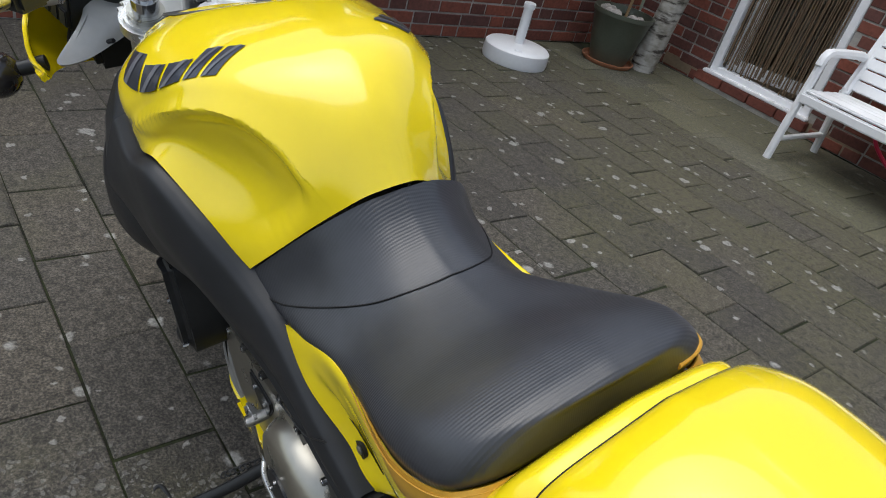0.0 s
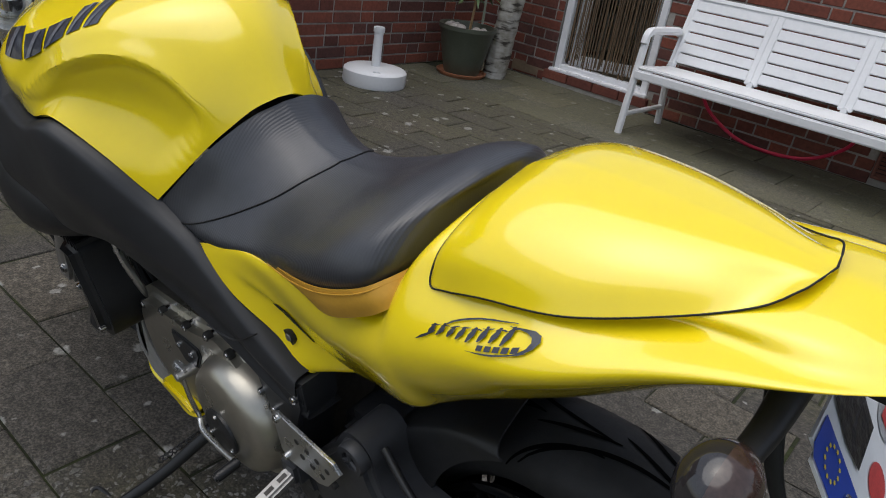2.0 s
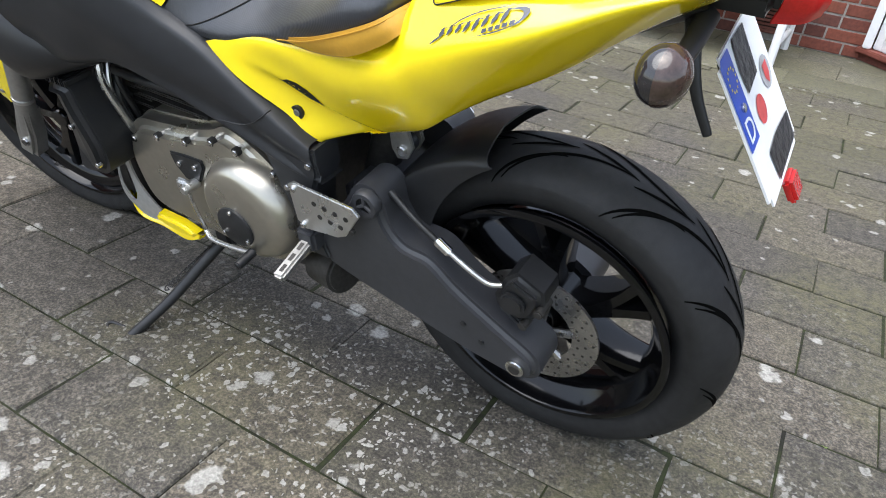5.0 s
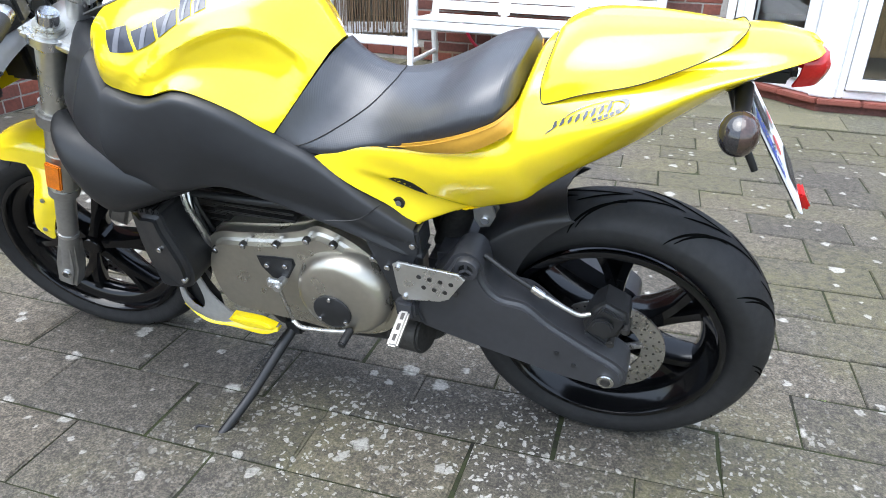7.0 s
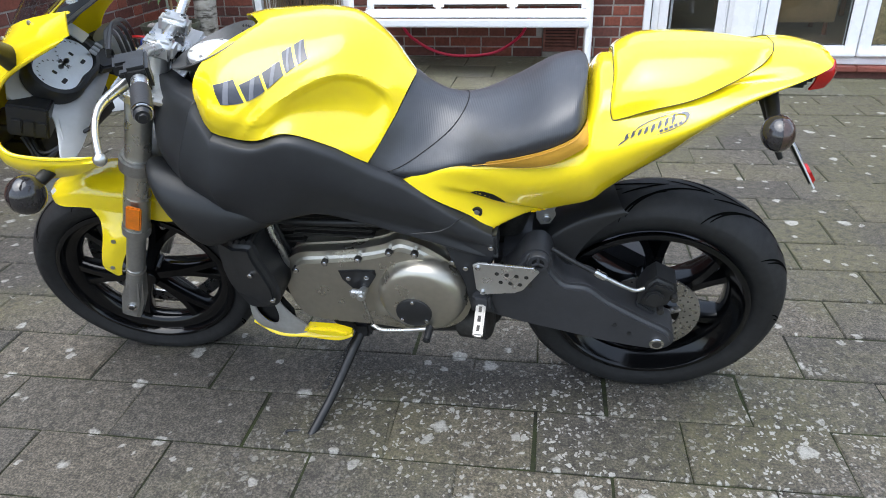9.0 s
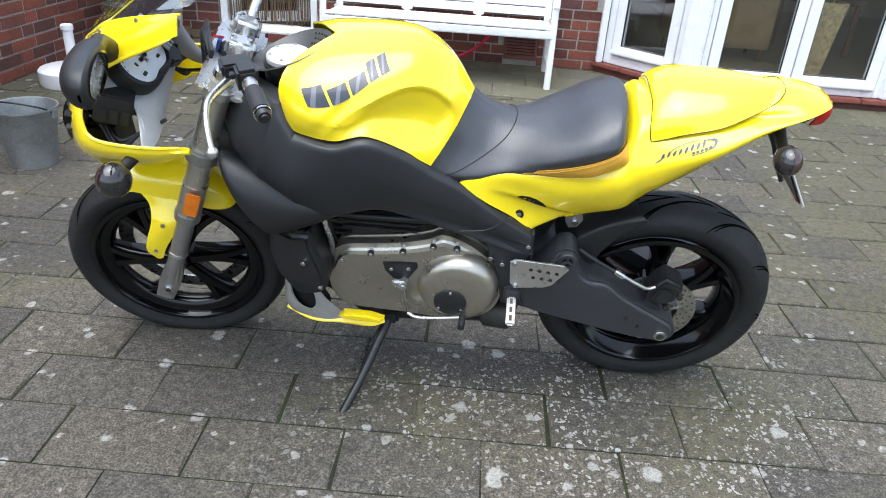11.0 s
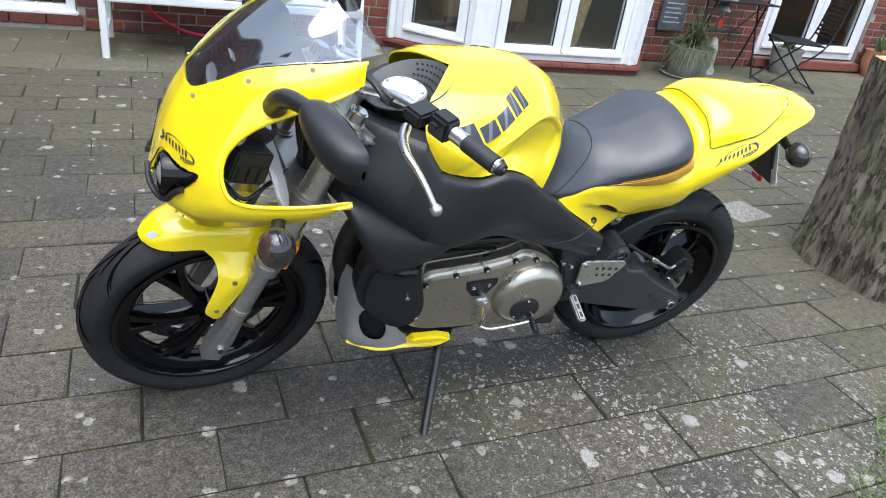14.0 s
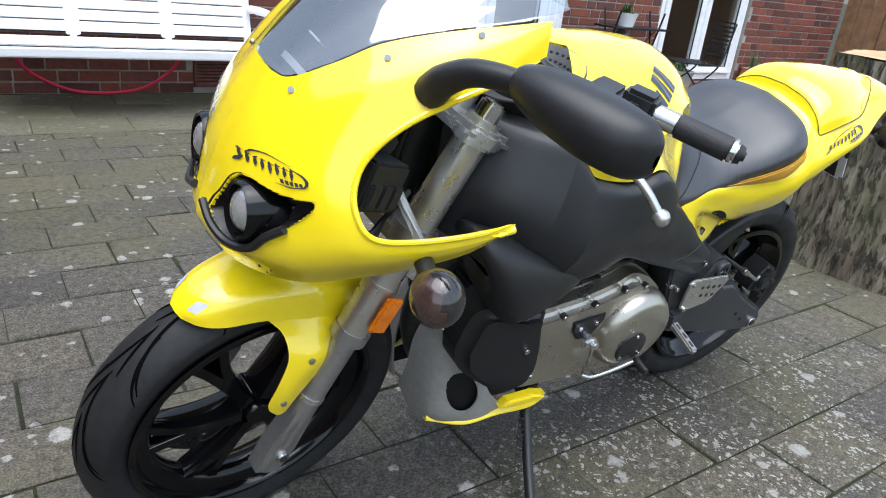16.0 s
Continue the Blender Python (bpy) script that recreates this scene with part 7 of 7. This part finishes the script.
def round_pot(name, x, y, prof, material, label, soil_z, soil_r, group=""):
    e = empty(name, pose(x, y, 0), label, "plant pot", group)
    part("pot", moved(lathe(prof, 44), Matrix.Rotation(radians(90), 4, 'X')), material, e)
    part("soil", cyl((0, 0, soil_z - .02), (0, 0, soil_z), soil_r, 28), SOIL, e)
    return e


def leaf_blade(bm, base, direction, length, width, droop, r):
    """A bent strip leaf."""
    d = Vector(direction).normalized()
    side = d.cross(Vector((0, 0, 1)))
    side = side.normalized() if side.length > .01 else Vector((1, 0, 0))
    prev = None
    p = Vector(base)
    n = 5
    for i in range(n + 1):
        f = i / n
        w = width * (1 - f) ** .6 * (.6 + .8 * f if f < .5 else 1)
        a, b = bm.verts.new(p - side * w), bm.verts.new(p + side * w)
        if prev:
            bm.faces.new((prev[0], prev[1], b, a))
        prev = (a, b)
        d = (d + Vector((0, 0, -droop / n))).normalized()
        p = p + d * length / n


def tuft(name, parent, x, y, z, count, length, width, droop, spread, material, seed):
    r = random.Random(seed)
    bm = bmesh.new()
    for _ in range(count):
        a = r.uniform(0, 2 * math.pi)
        s = r.uniform(0, spread)
        leaf_blade(bm, (x + r.uniform(-1, 1) * .04, y + r.uniform(-1, 1) * .04, z), (math.cos(a) * s, math.sin(a) * s, 1), length * r.uniform(.6, 1.1), width * r.uniform(.7, 1.2), droop * r.uniform(.5, 1.4), r)
    return part(name, bm, material, parent)


GREEN_POT = mat("olive_glazed_pot", (0.075, 0.085, 0.062), 0.38, coat=0.3, var=0.12, vscale=9, rvar=0.08)
TERRA = mat("terracotta", (0.36, 0.15, 0.075), 0.8, var=0.2, vscale=14, bump=0.2, bscale=70)
STONE_POT = mat("grey_stone_pot", (0.26, 0.25, 0.23), 0.85, var=0.25, vscale=12, bump=0.3, bscale=60)
CERAMIC = mat("pale_glazed_ceramic", (0.46, 0.46, 0.42), 0.45, var=0.35, vscale=7)
MOSSY_POT = mat("mossy_grey_pot", (0.20, 0.205, 0.165), 0.7, var=0.45, vscale=8, bump=0.2, bscale=40)
LEAF = mat("plant_leaf", (0.055, 0.105, 0.030), 0.5, var=0.35, vscale=14)
LEAF_PALE = mat("sedge_leaf", (0.078, 0.092, 0.036), 0.55, var=0.35, vscale=14)


def birch_bark():
    m, nt, b = nodes("birch_bark")
    co = nt.nodes.new("ShaderNodeTexCoord").outputs["Object"]
    mp = add_node(nt, "ShaderNodeMapping", [("Vector", co)])
    mp.inputs["Scale"].default_value = (6, 6, 22)
    n = add_node(nt, "ShaderNodeTexNoise", [("Vector", mp.outputs[0])], Scale=1.2, Detail=6.0).outputs["Fac"]
    n2 = add_node(nt, "ShaderNodeTexNoise", [("Vector", co)], Scale=14.0, Detail=6.0).outputs["Fac"]
    col = blend(nt, 1.0, ramp(nt, n, [(0.36, (0.06, 0.05, 0.04)), (0.46, (0.42, 0.40, 0.36)), (0.7, (0.58, 0.56, 0.52))]), ramp(nt, n2, [(0.3, (0.5, 0.48, 0.42)), (0.6, (1, 1, 1))]), 'MULTIPLY')
    nt.links.new(col, b.inputs["Base Color"])
    b.inputs["Roughness"].default_value = 0.8
    bp = add_node(nt, "ShaderNodeBump", [("Height", n)], Strength=0.8, Distance=0.01)
    nt.links.new(bp.outputs["Normal"], b.inputs["Normal"])
    return m


def stump_bark():
    m, nt, b = nodes("oak_bark")
    co = nt.nodes.new("ShaderNodeTexCoord").outputs["Object"]
    mp = add_node(nt, "ShaderNodeMapping", [("Vector", co)])
    mp.inputs["Scale"].default_value = (12, 12, 2.0)
    n = add_node(nt, "ShaderNodeTexNoise", [("Vector", mp.outputs[0])], Scale=1.6, Detail=9.0, Roughness=0.68).outputs["Fac"]
    n2 = add_node(nt, "ShaderNodeTexNoise", [("Vector", co)], Scale=3.6, Detail=7.0, Roughness=0.6).outputs["Fac"]
    n3 = add_node(nt, "ShaderNodeTexNoise", [("Vector", co)], Scale=30.0, Detail=6.0, Roughness=0.7).outputs["Fac"]
    mp2 = add_node(nt, "ShaderNodeMapping", [("Vector", co)])
    mp2.inputs["Scale"].default_value = (26, 26, 10.0)
    n5 = add_node(nt, "ShaderNodeTexNoise", [("Vector", mp2.outputs[0])], Scale=1.3, Detail=8.0, Roughness=0.7).outputs["Fac"]
    crack = ramp(nt, n5, [(0.40, (0.10, 0.10, 0.10)), (0.48, (1, 1, 1))])
    col = ramp(nt, n, [(0.30, (0.050, 0.038, 0.025)), (0.5, (0.135, 0.112, 0.078)), (0.70, (0.27, 0.245, 0.19))])
    col = blend(nt, 0.80, col, crack, 'MULTIPLY')
    col = blend(nt, ramp(nt, n2, [(0.46, (0, 0, 0)), (0.64, (0.72, 0.72, 0.72))]), col, (0.098, 0.112, 0.045))
    col = blend(nt, ramp(nt, n3, [(0.60, (0, 0, 0)), (0.72, (0.5, 0.5, 0.5))]), col, (0.40, 0.40, 0.36))
    nt.links.new(col, b.inputs["Base Color"])
    b.inputs["Roughness"].default_value = 0.9
    hgt = maths(nt, 'ADD', maths(nt, 'MULTIPLY', crack, 0.8), n)
    bp = add_node(nt, "ShaderNodeBump", [("Height", hgt)], Strength=1.0, Distance=0.02)
    nt.links.new(bp.outputs["Normal"], b.inputs["Normal"])
    return m


BIRCH, BARK = birch_bark(), stump_bark()
CUT_WOOD = mat("sawn_wood", (0.50, 0.30, 0.16), 0.8, var=0.25, vscale=9, bump=0.3, bscale=50)


def stump():
    e = empty("tree_stump", pose(2.33, .30, 0), "thick sawn tree stump with mossy grey bark", "tree stump")
    G = []
    nz, na = 56, 300
    for i in range(nz):
        f = i / (nz - 1)
        z = -.02 + .90 * f
        ring = []
        for j in range(na):
            a = 2 * math.pi * j / na
            c, d = math.cos(a), math.sin(a)
            root = .014 * max(0, 1 - f * 1.9) ** 1.8 * (1 + math.sin(a * 5 + 1.0))
            r = .390 + .008 * (1 - f) + root + .030 * noise.noise((c * 2.2, d * 2.2, z * 1.0))
            # furrows that wander as they climb, and plates between them
            u = noise.noise((c * 7 + .3 * z, d * 7, z * 1.3))
            r += .030 * min(.55, abs(u) * 2.2) + .012 * abs(noise.noise((c * 19, d * 19, z * 4.5))) + .007 * noise.noise((c * 40, d * 40, z * 22))
            ring.append((r * c - .01 * (1 - f), r * d, z))
        G.append(ring)
    part("trunk", grid_bm(G, close_v=True), BARK, e)
    top = bmesh.new()
    top.faces.new([top.verts.new((x * .985, y * .985, .882 + .006 * math.sin(3 * x / .3))) for x, y, z in G[-1]])
    part("cut_face", top, CUT_WOOD, e, "pale sawn top")


def bowl_and_jug():
    e = empty("plant_bowl", pose(2.32, .18, .886), "dark brown bowl planted with green leaves", "plant pot")
    part("bowl", moved(lathe([(0, .012), (.05, .0), (.08, .0), (.13, .05), (.155, .10), (.150, .105), (.14, .098), (.10, .05), (0, .04)], 32), Matrix.Rotation(radians(90), 4, 'X')), mat("brown_bowl", (.075, .05, .038), .6, var=.2, vscale=10), e)
    tuft("foliage", e, 0, 0, .06, 60, .20, .018, 1.5, 1.3, LEAF, 31)
    j = empty("zinc_jug", pose(2.14, .26, .884), "small weathered zinc jug", "jug")
    part("body", moved(lathe([(0, 0), (.042, 0), (.046, .01), (.036, .10), (.034, .15), (.040, .18), (.037, .18), (.03, .14), (0, .02)], 24), Matrix.Rotation(radians(90), 4, 'X')), mat("zinc", (.45, .46, .47), .45, metal=.7, var=.2, vscale=20), j)


def log():
    e = empty("birch_log", pose(-2.37, 3.66, 0), "upright birch log leaning by the brick pier", "log")
    G = []
    for i in range(24):
        f = i / 23
        ring = []
        for j in range(40):
            a = 2 * math.pi * j / 40
            r = .088 - .008 * f + .010 * noise.noise((math.cos(a) * 1.6, math.sin(a) * 1.6, f * 4)) + .004 * noise.noise((math.cos(a) * 6, math.sin(a) * 6, f * 14))
            ring.append((r * math.cos(a) + .10 * f, r * math.sin(a), 1.15 * f))
        G.append(ring)
    bm = grid_bm(G, close_v=True)
    bm.verts.ensure_lookup_table()
    bm.faces.new([bm.verts[23 * 40 + j] for j in range(40)])
    part("trunk", bm, BIRCH, e)


def pots():
    e = round_pot("olive_pot", -2.50, 3.42, [(0, .015), (.125, .015), (.135, .03), (.170, .17), (.200, .32), (.212, .335), (.212, .362), (.196, .362), (.185, .33), (.16, .30), (0, .30)], GREEN_POT, "large olive glazed pot with stones on a terracotta saucer", .315, .178)
    part("saucer", moved(lathe([(0, 0), (.165, 0), (.185, .02), (.188, .032), (.178, .032), (.165, .014), (0, .012)], 40), Matrix.Rotation(radians(90), 4, 'X')), TERRA, e)
    r = random.Random(5)
    for k in range(9):
        a = r.uniform(0, 6.28)
        bm = bmesh.new()
        bmesh.ops.create_icosphere(bm, subdivisions=2, radius=1)
        for v in bm.verts:
            v.co *= 1 + .18 * noise.noise(v.co * 1.7 + Vector((k, 0, 0)))
        s = r.uniform(.022, .048)
        part("pebble", moved(bm, Matrix.Translation((.13 * math.cos(a), .13 * math.sin(a), .325 + s * .5)) @ Matrix.Diagonal((s, s * .8, s * .65, 1))), mat("pebble", (.36, .33, .30), .8, var=.3, vscale=12), e)
    part("stem", tube([(.02, 0, .30), (.03, .01, .6), (.02, .0, .95)], .010, 8), OAK, e)
    tuft("foliage", e, .02, 0, .55, 60, .22, .022, 1.4, 1.4, LEAF, 7)
    p = round_pot("sedge_pot", 3.60, 3.55, [(0, .02), (.15, .02), (.17, .05), (.195, .16), (.190, .24), (.200, .262), (.200, .275), (.182, .275), (.17, .25), (0, .24)], MOSSY_POT, "mossy grey-green pot with drooping sedge grass", .255, .17)
    part("saucer", moved(lathe([(0, 0), (.20, 0), (.225, .025), (.215, .030), (.195, .012), (0, .012)], 40), Matrix.Rotation(radians(90), 4, 'X')), STONE_POT, p)
    tuft("foliage", p, 0, 0, .25, 620, .42, .0042, 2.4, 1.5, LEAF_PALE, 11)
    q = round_pot("stone_pot", 4.99, 3.82, [(0, 0), (.10, 0), (.115, .04), (.145, .17), (.141, .215), (.152, .24), (.152, .262), (.136, .262), (.125, .23), (0, .22)], STONE_POT, "grey stone pot with low leaves", .240, .127)
    tuft("foliage", q, 0, 0, .24, 90, .15, .014, 1.6, 1.3, LEAF, 12)
    t1 = round_pot("terracotta_pot", 6.33, 3.90, [(0, 0), (.09, 0), (.10, .02), (.135, .16), (.120, .245), (.13, .275), (.12, .275), (.10, .24), (0, .225)], TERRA, "bulging terracotta pot with daffodil leaves", .245, .095)
    tuft("foliage", t1, 0, 0, .24, 22, .26, .010, .6, .5, LEAF, 13)
    t2 = round_pot("green_plant_pot", 6.71, 3.84, [(0, 0), (.12, 0), (.132, .03), (.168, .21), (.182, .225), (.182, .24), (.165, .24), (.15, .20), (0, .19)], GREEN_POT, "wide dark green pot full of leaves", .205, .145)
    tuft("foliage", t2, 0, 0, .20, 150, .24, .028, 1.6, 1.5, LEAF, 14)
    t3 = round_pot("slatted_planter", 7.35, 3.25, [(0, .02), (.14, .02), (.15, .05), (.205, .36), (.22, .38), (.22, .40), (.20, .40), (.18, .36), (0, .34)], LEAF_PALE, "pale green slatted planter", .36, .18)
    for k in range(18):
        a = 2 * math.pi * k / 18
        part("slat", tube([(.158 * math.cos(a), .158 * math.sin(a), .06), (.212 * math.cos(a), .212 * math.sin(a), .36)], .010, 6), LEAF_PALE, t3)


DARK_ZINC = mat("dark_zinc", (0.10, 0.105, 0.11), 0.5, metal=0.6, var=0.25, vscale=14)
BLACK_IRON = mat("black_iron", (0.018, 0.019, 0.021), 0.5, metal=0.3, var=0.2, vscale=20)


def folding_chair():
    e = empty("folding_chair", pose(4.56, 3.36, 0, 0, 0, -20) @ Matrix.Diagonal((.92, .92, .92, 1)), "black metal folding bistro chair", "chair")
    for s in (-.19, .19):
        part("leg", tube([(.26, s, 0), (0, s, .24), (-.20, s, .45)], .009, 8, 8), BLACK_IRON, e)
        part("leg", tube([(-.26, s * .92, 0), (0, s * .92, .24), (.22, s * .92, .46), (.30, s * .92, .86)], .009, 8, 14), BLACK_IRON, e)
    for k in range(7):
        part("seat_slat", box(-.20 + k * .06, -.155 + k * .06, -.20, .20, .445, .457, .003), BLACK_IRON, e)
    for k in range(9):
        f = k / 8
        part("back_slat", box(.232 + .062 * f - .004, .232 + .062 * f + .004, -.17, .17, .52 + .33 * f, .54 + .33 * f, .003), BLACK_IRON, e)
    for x in (-.25, .25):
        part("foot_bar", cyl((x, -.19, .03), (x, .19, .03), .007, 8), BLACK_IRON, e)


def plant_stand():
    e = empty("plant_stand", pose(4.18, 3.80, 0), "black folding metal plant stand with trays", "plant stand")
    for s in (-.30, .30):
        part("leg", tube([(s, -.13, 0), (s, -.02, .34), (s, .10, .80)], .009, 8, 8), BLACK_IRON, e)
        part("leg", tube([(s * .96, .13, 0), (s * .96, .02, .34), (s * .96, -.10, .80)], .009, 8, 8), BLACK_IRON, e)
    part("brace", tube([(-.30, .0, .06), (.30, .0, .62)], .006, 8), BLACK_IRON, e)
    part("upper_tray", box(-.36, .36, -.15, .15, .64, .655, .004), BLACK_IRON, e)
    part("lower_tray", box(-.42, -.02, -.17, .10, .385, .40, .004), BLACK_IRON, e)
    j = empty("metal_lantern", pose(3.98, 3.74, .40), "grey metal lantern with a red candle", "lantern")
    for s, t in ((-1, -1), (1, -1), (1, 1), (-1, 1)):
        part("post", box(s * .06 - .006, s * .06 + .006, t * .06 - .006, t * .06 + .006, .01, .17, .002), DARK_ZINC, j)
    part("lantern_base", box(-.075, .075, -.075, .075, 0, .014, .004), DARK_ZINC, j)
    part("lantern_roof", cyl((0, 0, .165), (0, 0, .245), .105, 4, .002, .03), DARK_ZINC, j)
    part("candle", cyl((0, 0, .012), (0, 0, .085), .032, 16, .004), RED_KEY, j)
    s = empty("slate_sign", pose(3.66, 4.01, .30), "dark slate wall sign with worn unreadable writing", "sign")
    part("board", box(-.13, .15, 0, .02, 0, .30, .006), mat("slate", (.085, .095, .11), .7, var=.45, vscale=12), s)
    for k in range(5):
        part("writing_bar", box(-.09, .10 - .03 * (k % 2), -.003, .001, .24 - k * .042, .252 - k * .042, .001), STICKER_GREY, s)
    w = empty("white_figure", pose(3.95, 3.70, 0), "weathered white stone ornament on the paving", "ornament")
    part("ornament_body", moved(lathe([(0, 0), (.075, 0), (.08, .03), (.055, .10), (.06, .18), (.05, .26), (.03, .32), (0, .335)], 20), Matrix.Rotation(radians(90), 4, 'X')), CERAMIC, w)
    v = empty("white_planter", pose(4.08, 3.80, .655), "small white planter with a green plant", "plant pot")
    part("pot", moved(lathe([(0, 0), (.07, 0), (.095, .11), (.10, .12), (.085, .12), (0, .10)], 24), Matrix.Rotation(radians(90), 4, 'X')), WHITE_PAINT, v)
    tuft("foliage", v, 0, 0, .10, 46, .14, .015, 1.3, 1.3, LEAF, 17)


def bucket():
    e = empty("zinc_bucket", pose(-1.93, 1.20, 0), "dented galvanised zinc bucket with a wire handle", "bucket")
    Z = mat("galvanised_zinc", (0.36, 0.38, 0.39), 0.42, metal=0.75, var=0.22, vscale=11, rvar=0.12)
    part("body", moved(lathe([(0, .012), (.095, .012), (.098, 0), (.102, 0), (.104, .03), (.140, .255), (.146, .262), (.146, .270), (.138, .268), (.098, .02), (0, .016)], 44), Matrix.Rotation(radians(90), 4, 'X')), Z, e)
    part("handle", tube([(-.142, 0, .245), (-.12, -.06, .285), (0, -.10, .31), (.12, -.06, .285), (.142, 0, .245)], .004, 8, 24), BLACK_IRON, e)
    for s in (-1, 1):
        part("ear", box(s * .136, s * .152, -.015, .015, .225, .262, .003), Z, e)


def hose():
    e = empty("garden_hose", pose(0, 0, 0), "red garden hose hanging in a loop behind the bench", "hose")
    part("hose_loop", tube([(-.88, 3.80, .372), (-.875, 3.90, .30), (-.80, 3.965, .16), (-.60, 3.985, .045), (-.38, 3.985, .018), (-.14, 3.985, .050), (.04, 3.965, .17), (.105, 3.90, .30), (.11, 3.80, .372)], .0115, 10, 60), HOSE, e)


def inside_things():
    e = empty("woven_planter", pose(2.50, 3.84, .08), "tall woven seagrass planter with a spiky green plant", "planter")
    G = []
    for i in range(40):
        f = i / 39
        w = .065 + .060 * f
        ring = []
        for j in range(48):
            a = 2 * math.pi * j / 48
            sq = 1 / max(abs(math.cos(a)), abs(math.sin(a))) ** .75
            k = w * sq * (1 + .035 * math.sin(j * 6.283 / 4) * math.sin(i * 1.55))
            ring.append((k * math.cos(a), k * math.sin(a), .60 * f))
        G.append(ring)
    part("basket", grid_bm(G, close_v=True), mat("seagrass", (.40, .30, .15), .8, var=.4, vscale=30, bump=.6, bscale=60), e)
    part("soil", cyl((0, 0, .55), (0, 0, .57), .11, 20), SOIL, e)
    tuft("foliage", e, 0, 0, .56, 34, .50, .018, .5, .55, LEAF, 21)
    c = empty("oak_cabinet", pose(2.05, 4.75, .08), "low oak cabinet standing in the room", "cabinet")
    part("body", box(-.45, .38, -.22, .22, .10, .85, .008), OAK, c)
    for s, t in ((-.4, -.18), (.33, -.18), (.33, .18), (-.4, .18)):
        part("foot", cyl((s, t, 0), (s, t, .11), .018, 10), DARK_WOOD, c)
    part("cabinet_door", box(-.43, -.04, -.236, -.222, .13, .82, .004), OAK, c)
    part("cabinet_door", box(-.03, .36, -.236, -.222, .13, .82, .004), OAK, c)
    t = empty("side_table", pose(3.05, 5.3, .08), "small dark wooden side table", "table")
    part("tabletop", box(-.3, .3, -.25, .25, .44, .47, .006), DARK_WOOD, t)
    for s, q in ((-.26, -.21), (.26, -.21), (.26, .21), (-.26, .21)):
        part("leg", box(s - .02, s + .02, q - .02, q + .02, 0, .44, .004), DARK_WOOD, t)
    b = empty("room_bookcase", pose(5.3, 5.2, .08), "dark red wooden bookcase behind the garden door", "bookcase")
    part("side_panel", box(-.5, -.47, -.15, .15, 0, 1.6, .004), DARK_WOOD, b)
    part("side_panel", box(.47, .5, -.15, .15, 0, 1.6, .004), DARK_WOOD, b)
    part("back_panel", box(-.47, .47, .13, .15, 0, 1.6, .002), DARK_WOOD, b)
    for k in range(5):
        part("shelf", box(-.47, .47, -.14, .13, .06 + k * .37, .085 + k * .37, .003), DARK_WOOD, b)


def fence():
    e = new("fence")
    tagged(e, "brown vertical board garden fence", "fence", kind="structure")
    r = random.Random(3)
    for k in range(30):
        y = 4.0 - k * .165
        part("board", box(8.0 + r.uniform(-.01, .01), 8.03, y - .15, y, 0, 1.75 + r.uniform(-.02, .02), .004), FENCE, e)
    for z in (.4, 1.4):
        part("rail", box(8.03, 8.08, -1.0, 4.0, z, z + .09, .004), FENCE, e)


def lawn():
    r = random.Random(9)
    bm = bmesh.new()
    for _ in range(15000):
        x, y = r.uniform(.80, 3.0), r.uniform(-1.6, -.30)
        edge = -.72 + .66 * (x - .95) + .05 * noise.noise((x * 6, y * 6, 0))
        if y > min(edge, -.36 + .04 * noise.noise((x * 4, 0, 2))):
            continue
        a = r.uniform(0, 6.28)
        leaf_blade(bm, (x, y, -.008), (math.cos(a) * .6, math.sin(a) * .6, 1), r.uniform(.03, .075), .0019, r.uniform(.4, 1.6), r)
    g = obj("lawn_grass", bm, GRASS)
    tagged(g, "short green grass at the paving's edge", "grass", kind="stuff")
    bm = bmesh.new()
    for _ in range(420):
        # weeds and moss tufts in the joints
        row = r.randrange(-7, 12)
        u = r.uniform(-1.9, 2.2)
        v = -.023 + row * .2065 + .103
        x, y = u * .9995 - v * .0314, u * .0314 + v
        if noise.noise((x * 1.7, y * 1.7, 3.3)) < .12:
            continue
        for _ in range(5):
            a = r.uniform(0, 6.28)
            leaf_blade(bm, (x + r.uniform(-.012, .012), y + r.uniform(-.003, .003), -.008), (math.cos(a), math.sin(a), .9), r.uniform(.008, .020), .0016, 1.0, r)
    tagged(obj("joint_weeds", bm, GRASS), "tiny moss and weeds growing in the joints", "moss", kind="stuff")
    bm = bmesh.new()
    for cx, cy, n, L in ((.94, -.62, 30, .03), (.99, -.50, 26, .03), (1.06, -.44, 34, .03)):
        for _ in range(n):
            a = r.uniform(0, 6.28)
            leaf_blade(bm, (cx + r.gauss(0, .045), cy + r.gauss(0, .03), -.006), (math.cos(a), math.sin(a), .8), L * r.uniform(.5, 1.2), .004, 1.2, r)
    tagged(obj("edge_weeds", bm, GRASS), "low green weeds at the paving's edge", "weeds", kind="stuff")


bench()
umbrella_base()
stump()
bowl_and_jug()
log()
pots()
folding_chair()
plant_stand()
bucket()
hose()
inside_things()
fence()
lawn()
# pale replacement slab behind the rear wheel
tagged(obj("pale_slab", moved(loose_block(.25, .20, .03, 77), Matrix.Translation((1.98, .92, .004)) @ Matrix.Rotation(radians(12), 4, 'Z')), paver_material("pale_new_slab", (.13, .128, .12), (.22, .218, .205), lichen=.2, green=.1)), "pale square replacement slab lying in the paving", "slab")

# ---- paving pieces ----
paving()
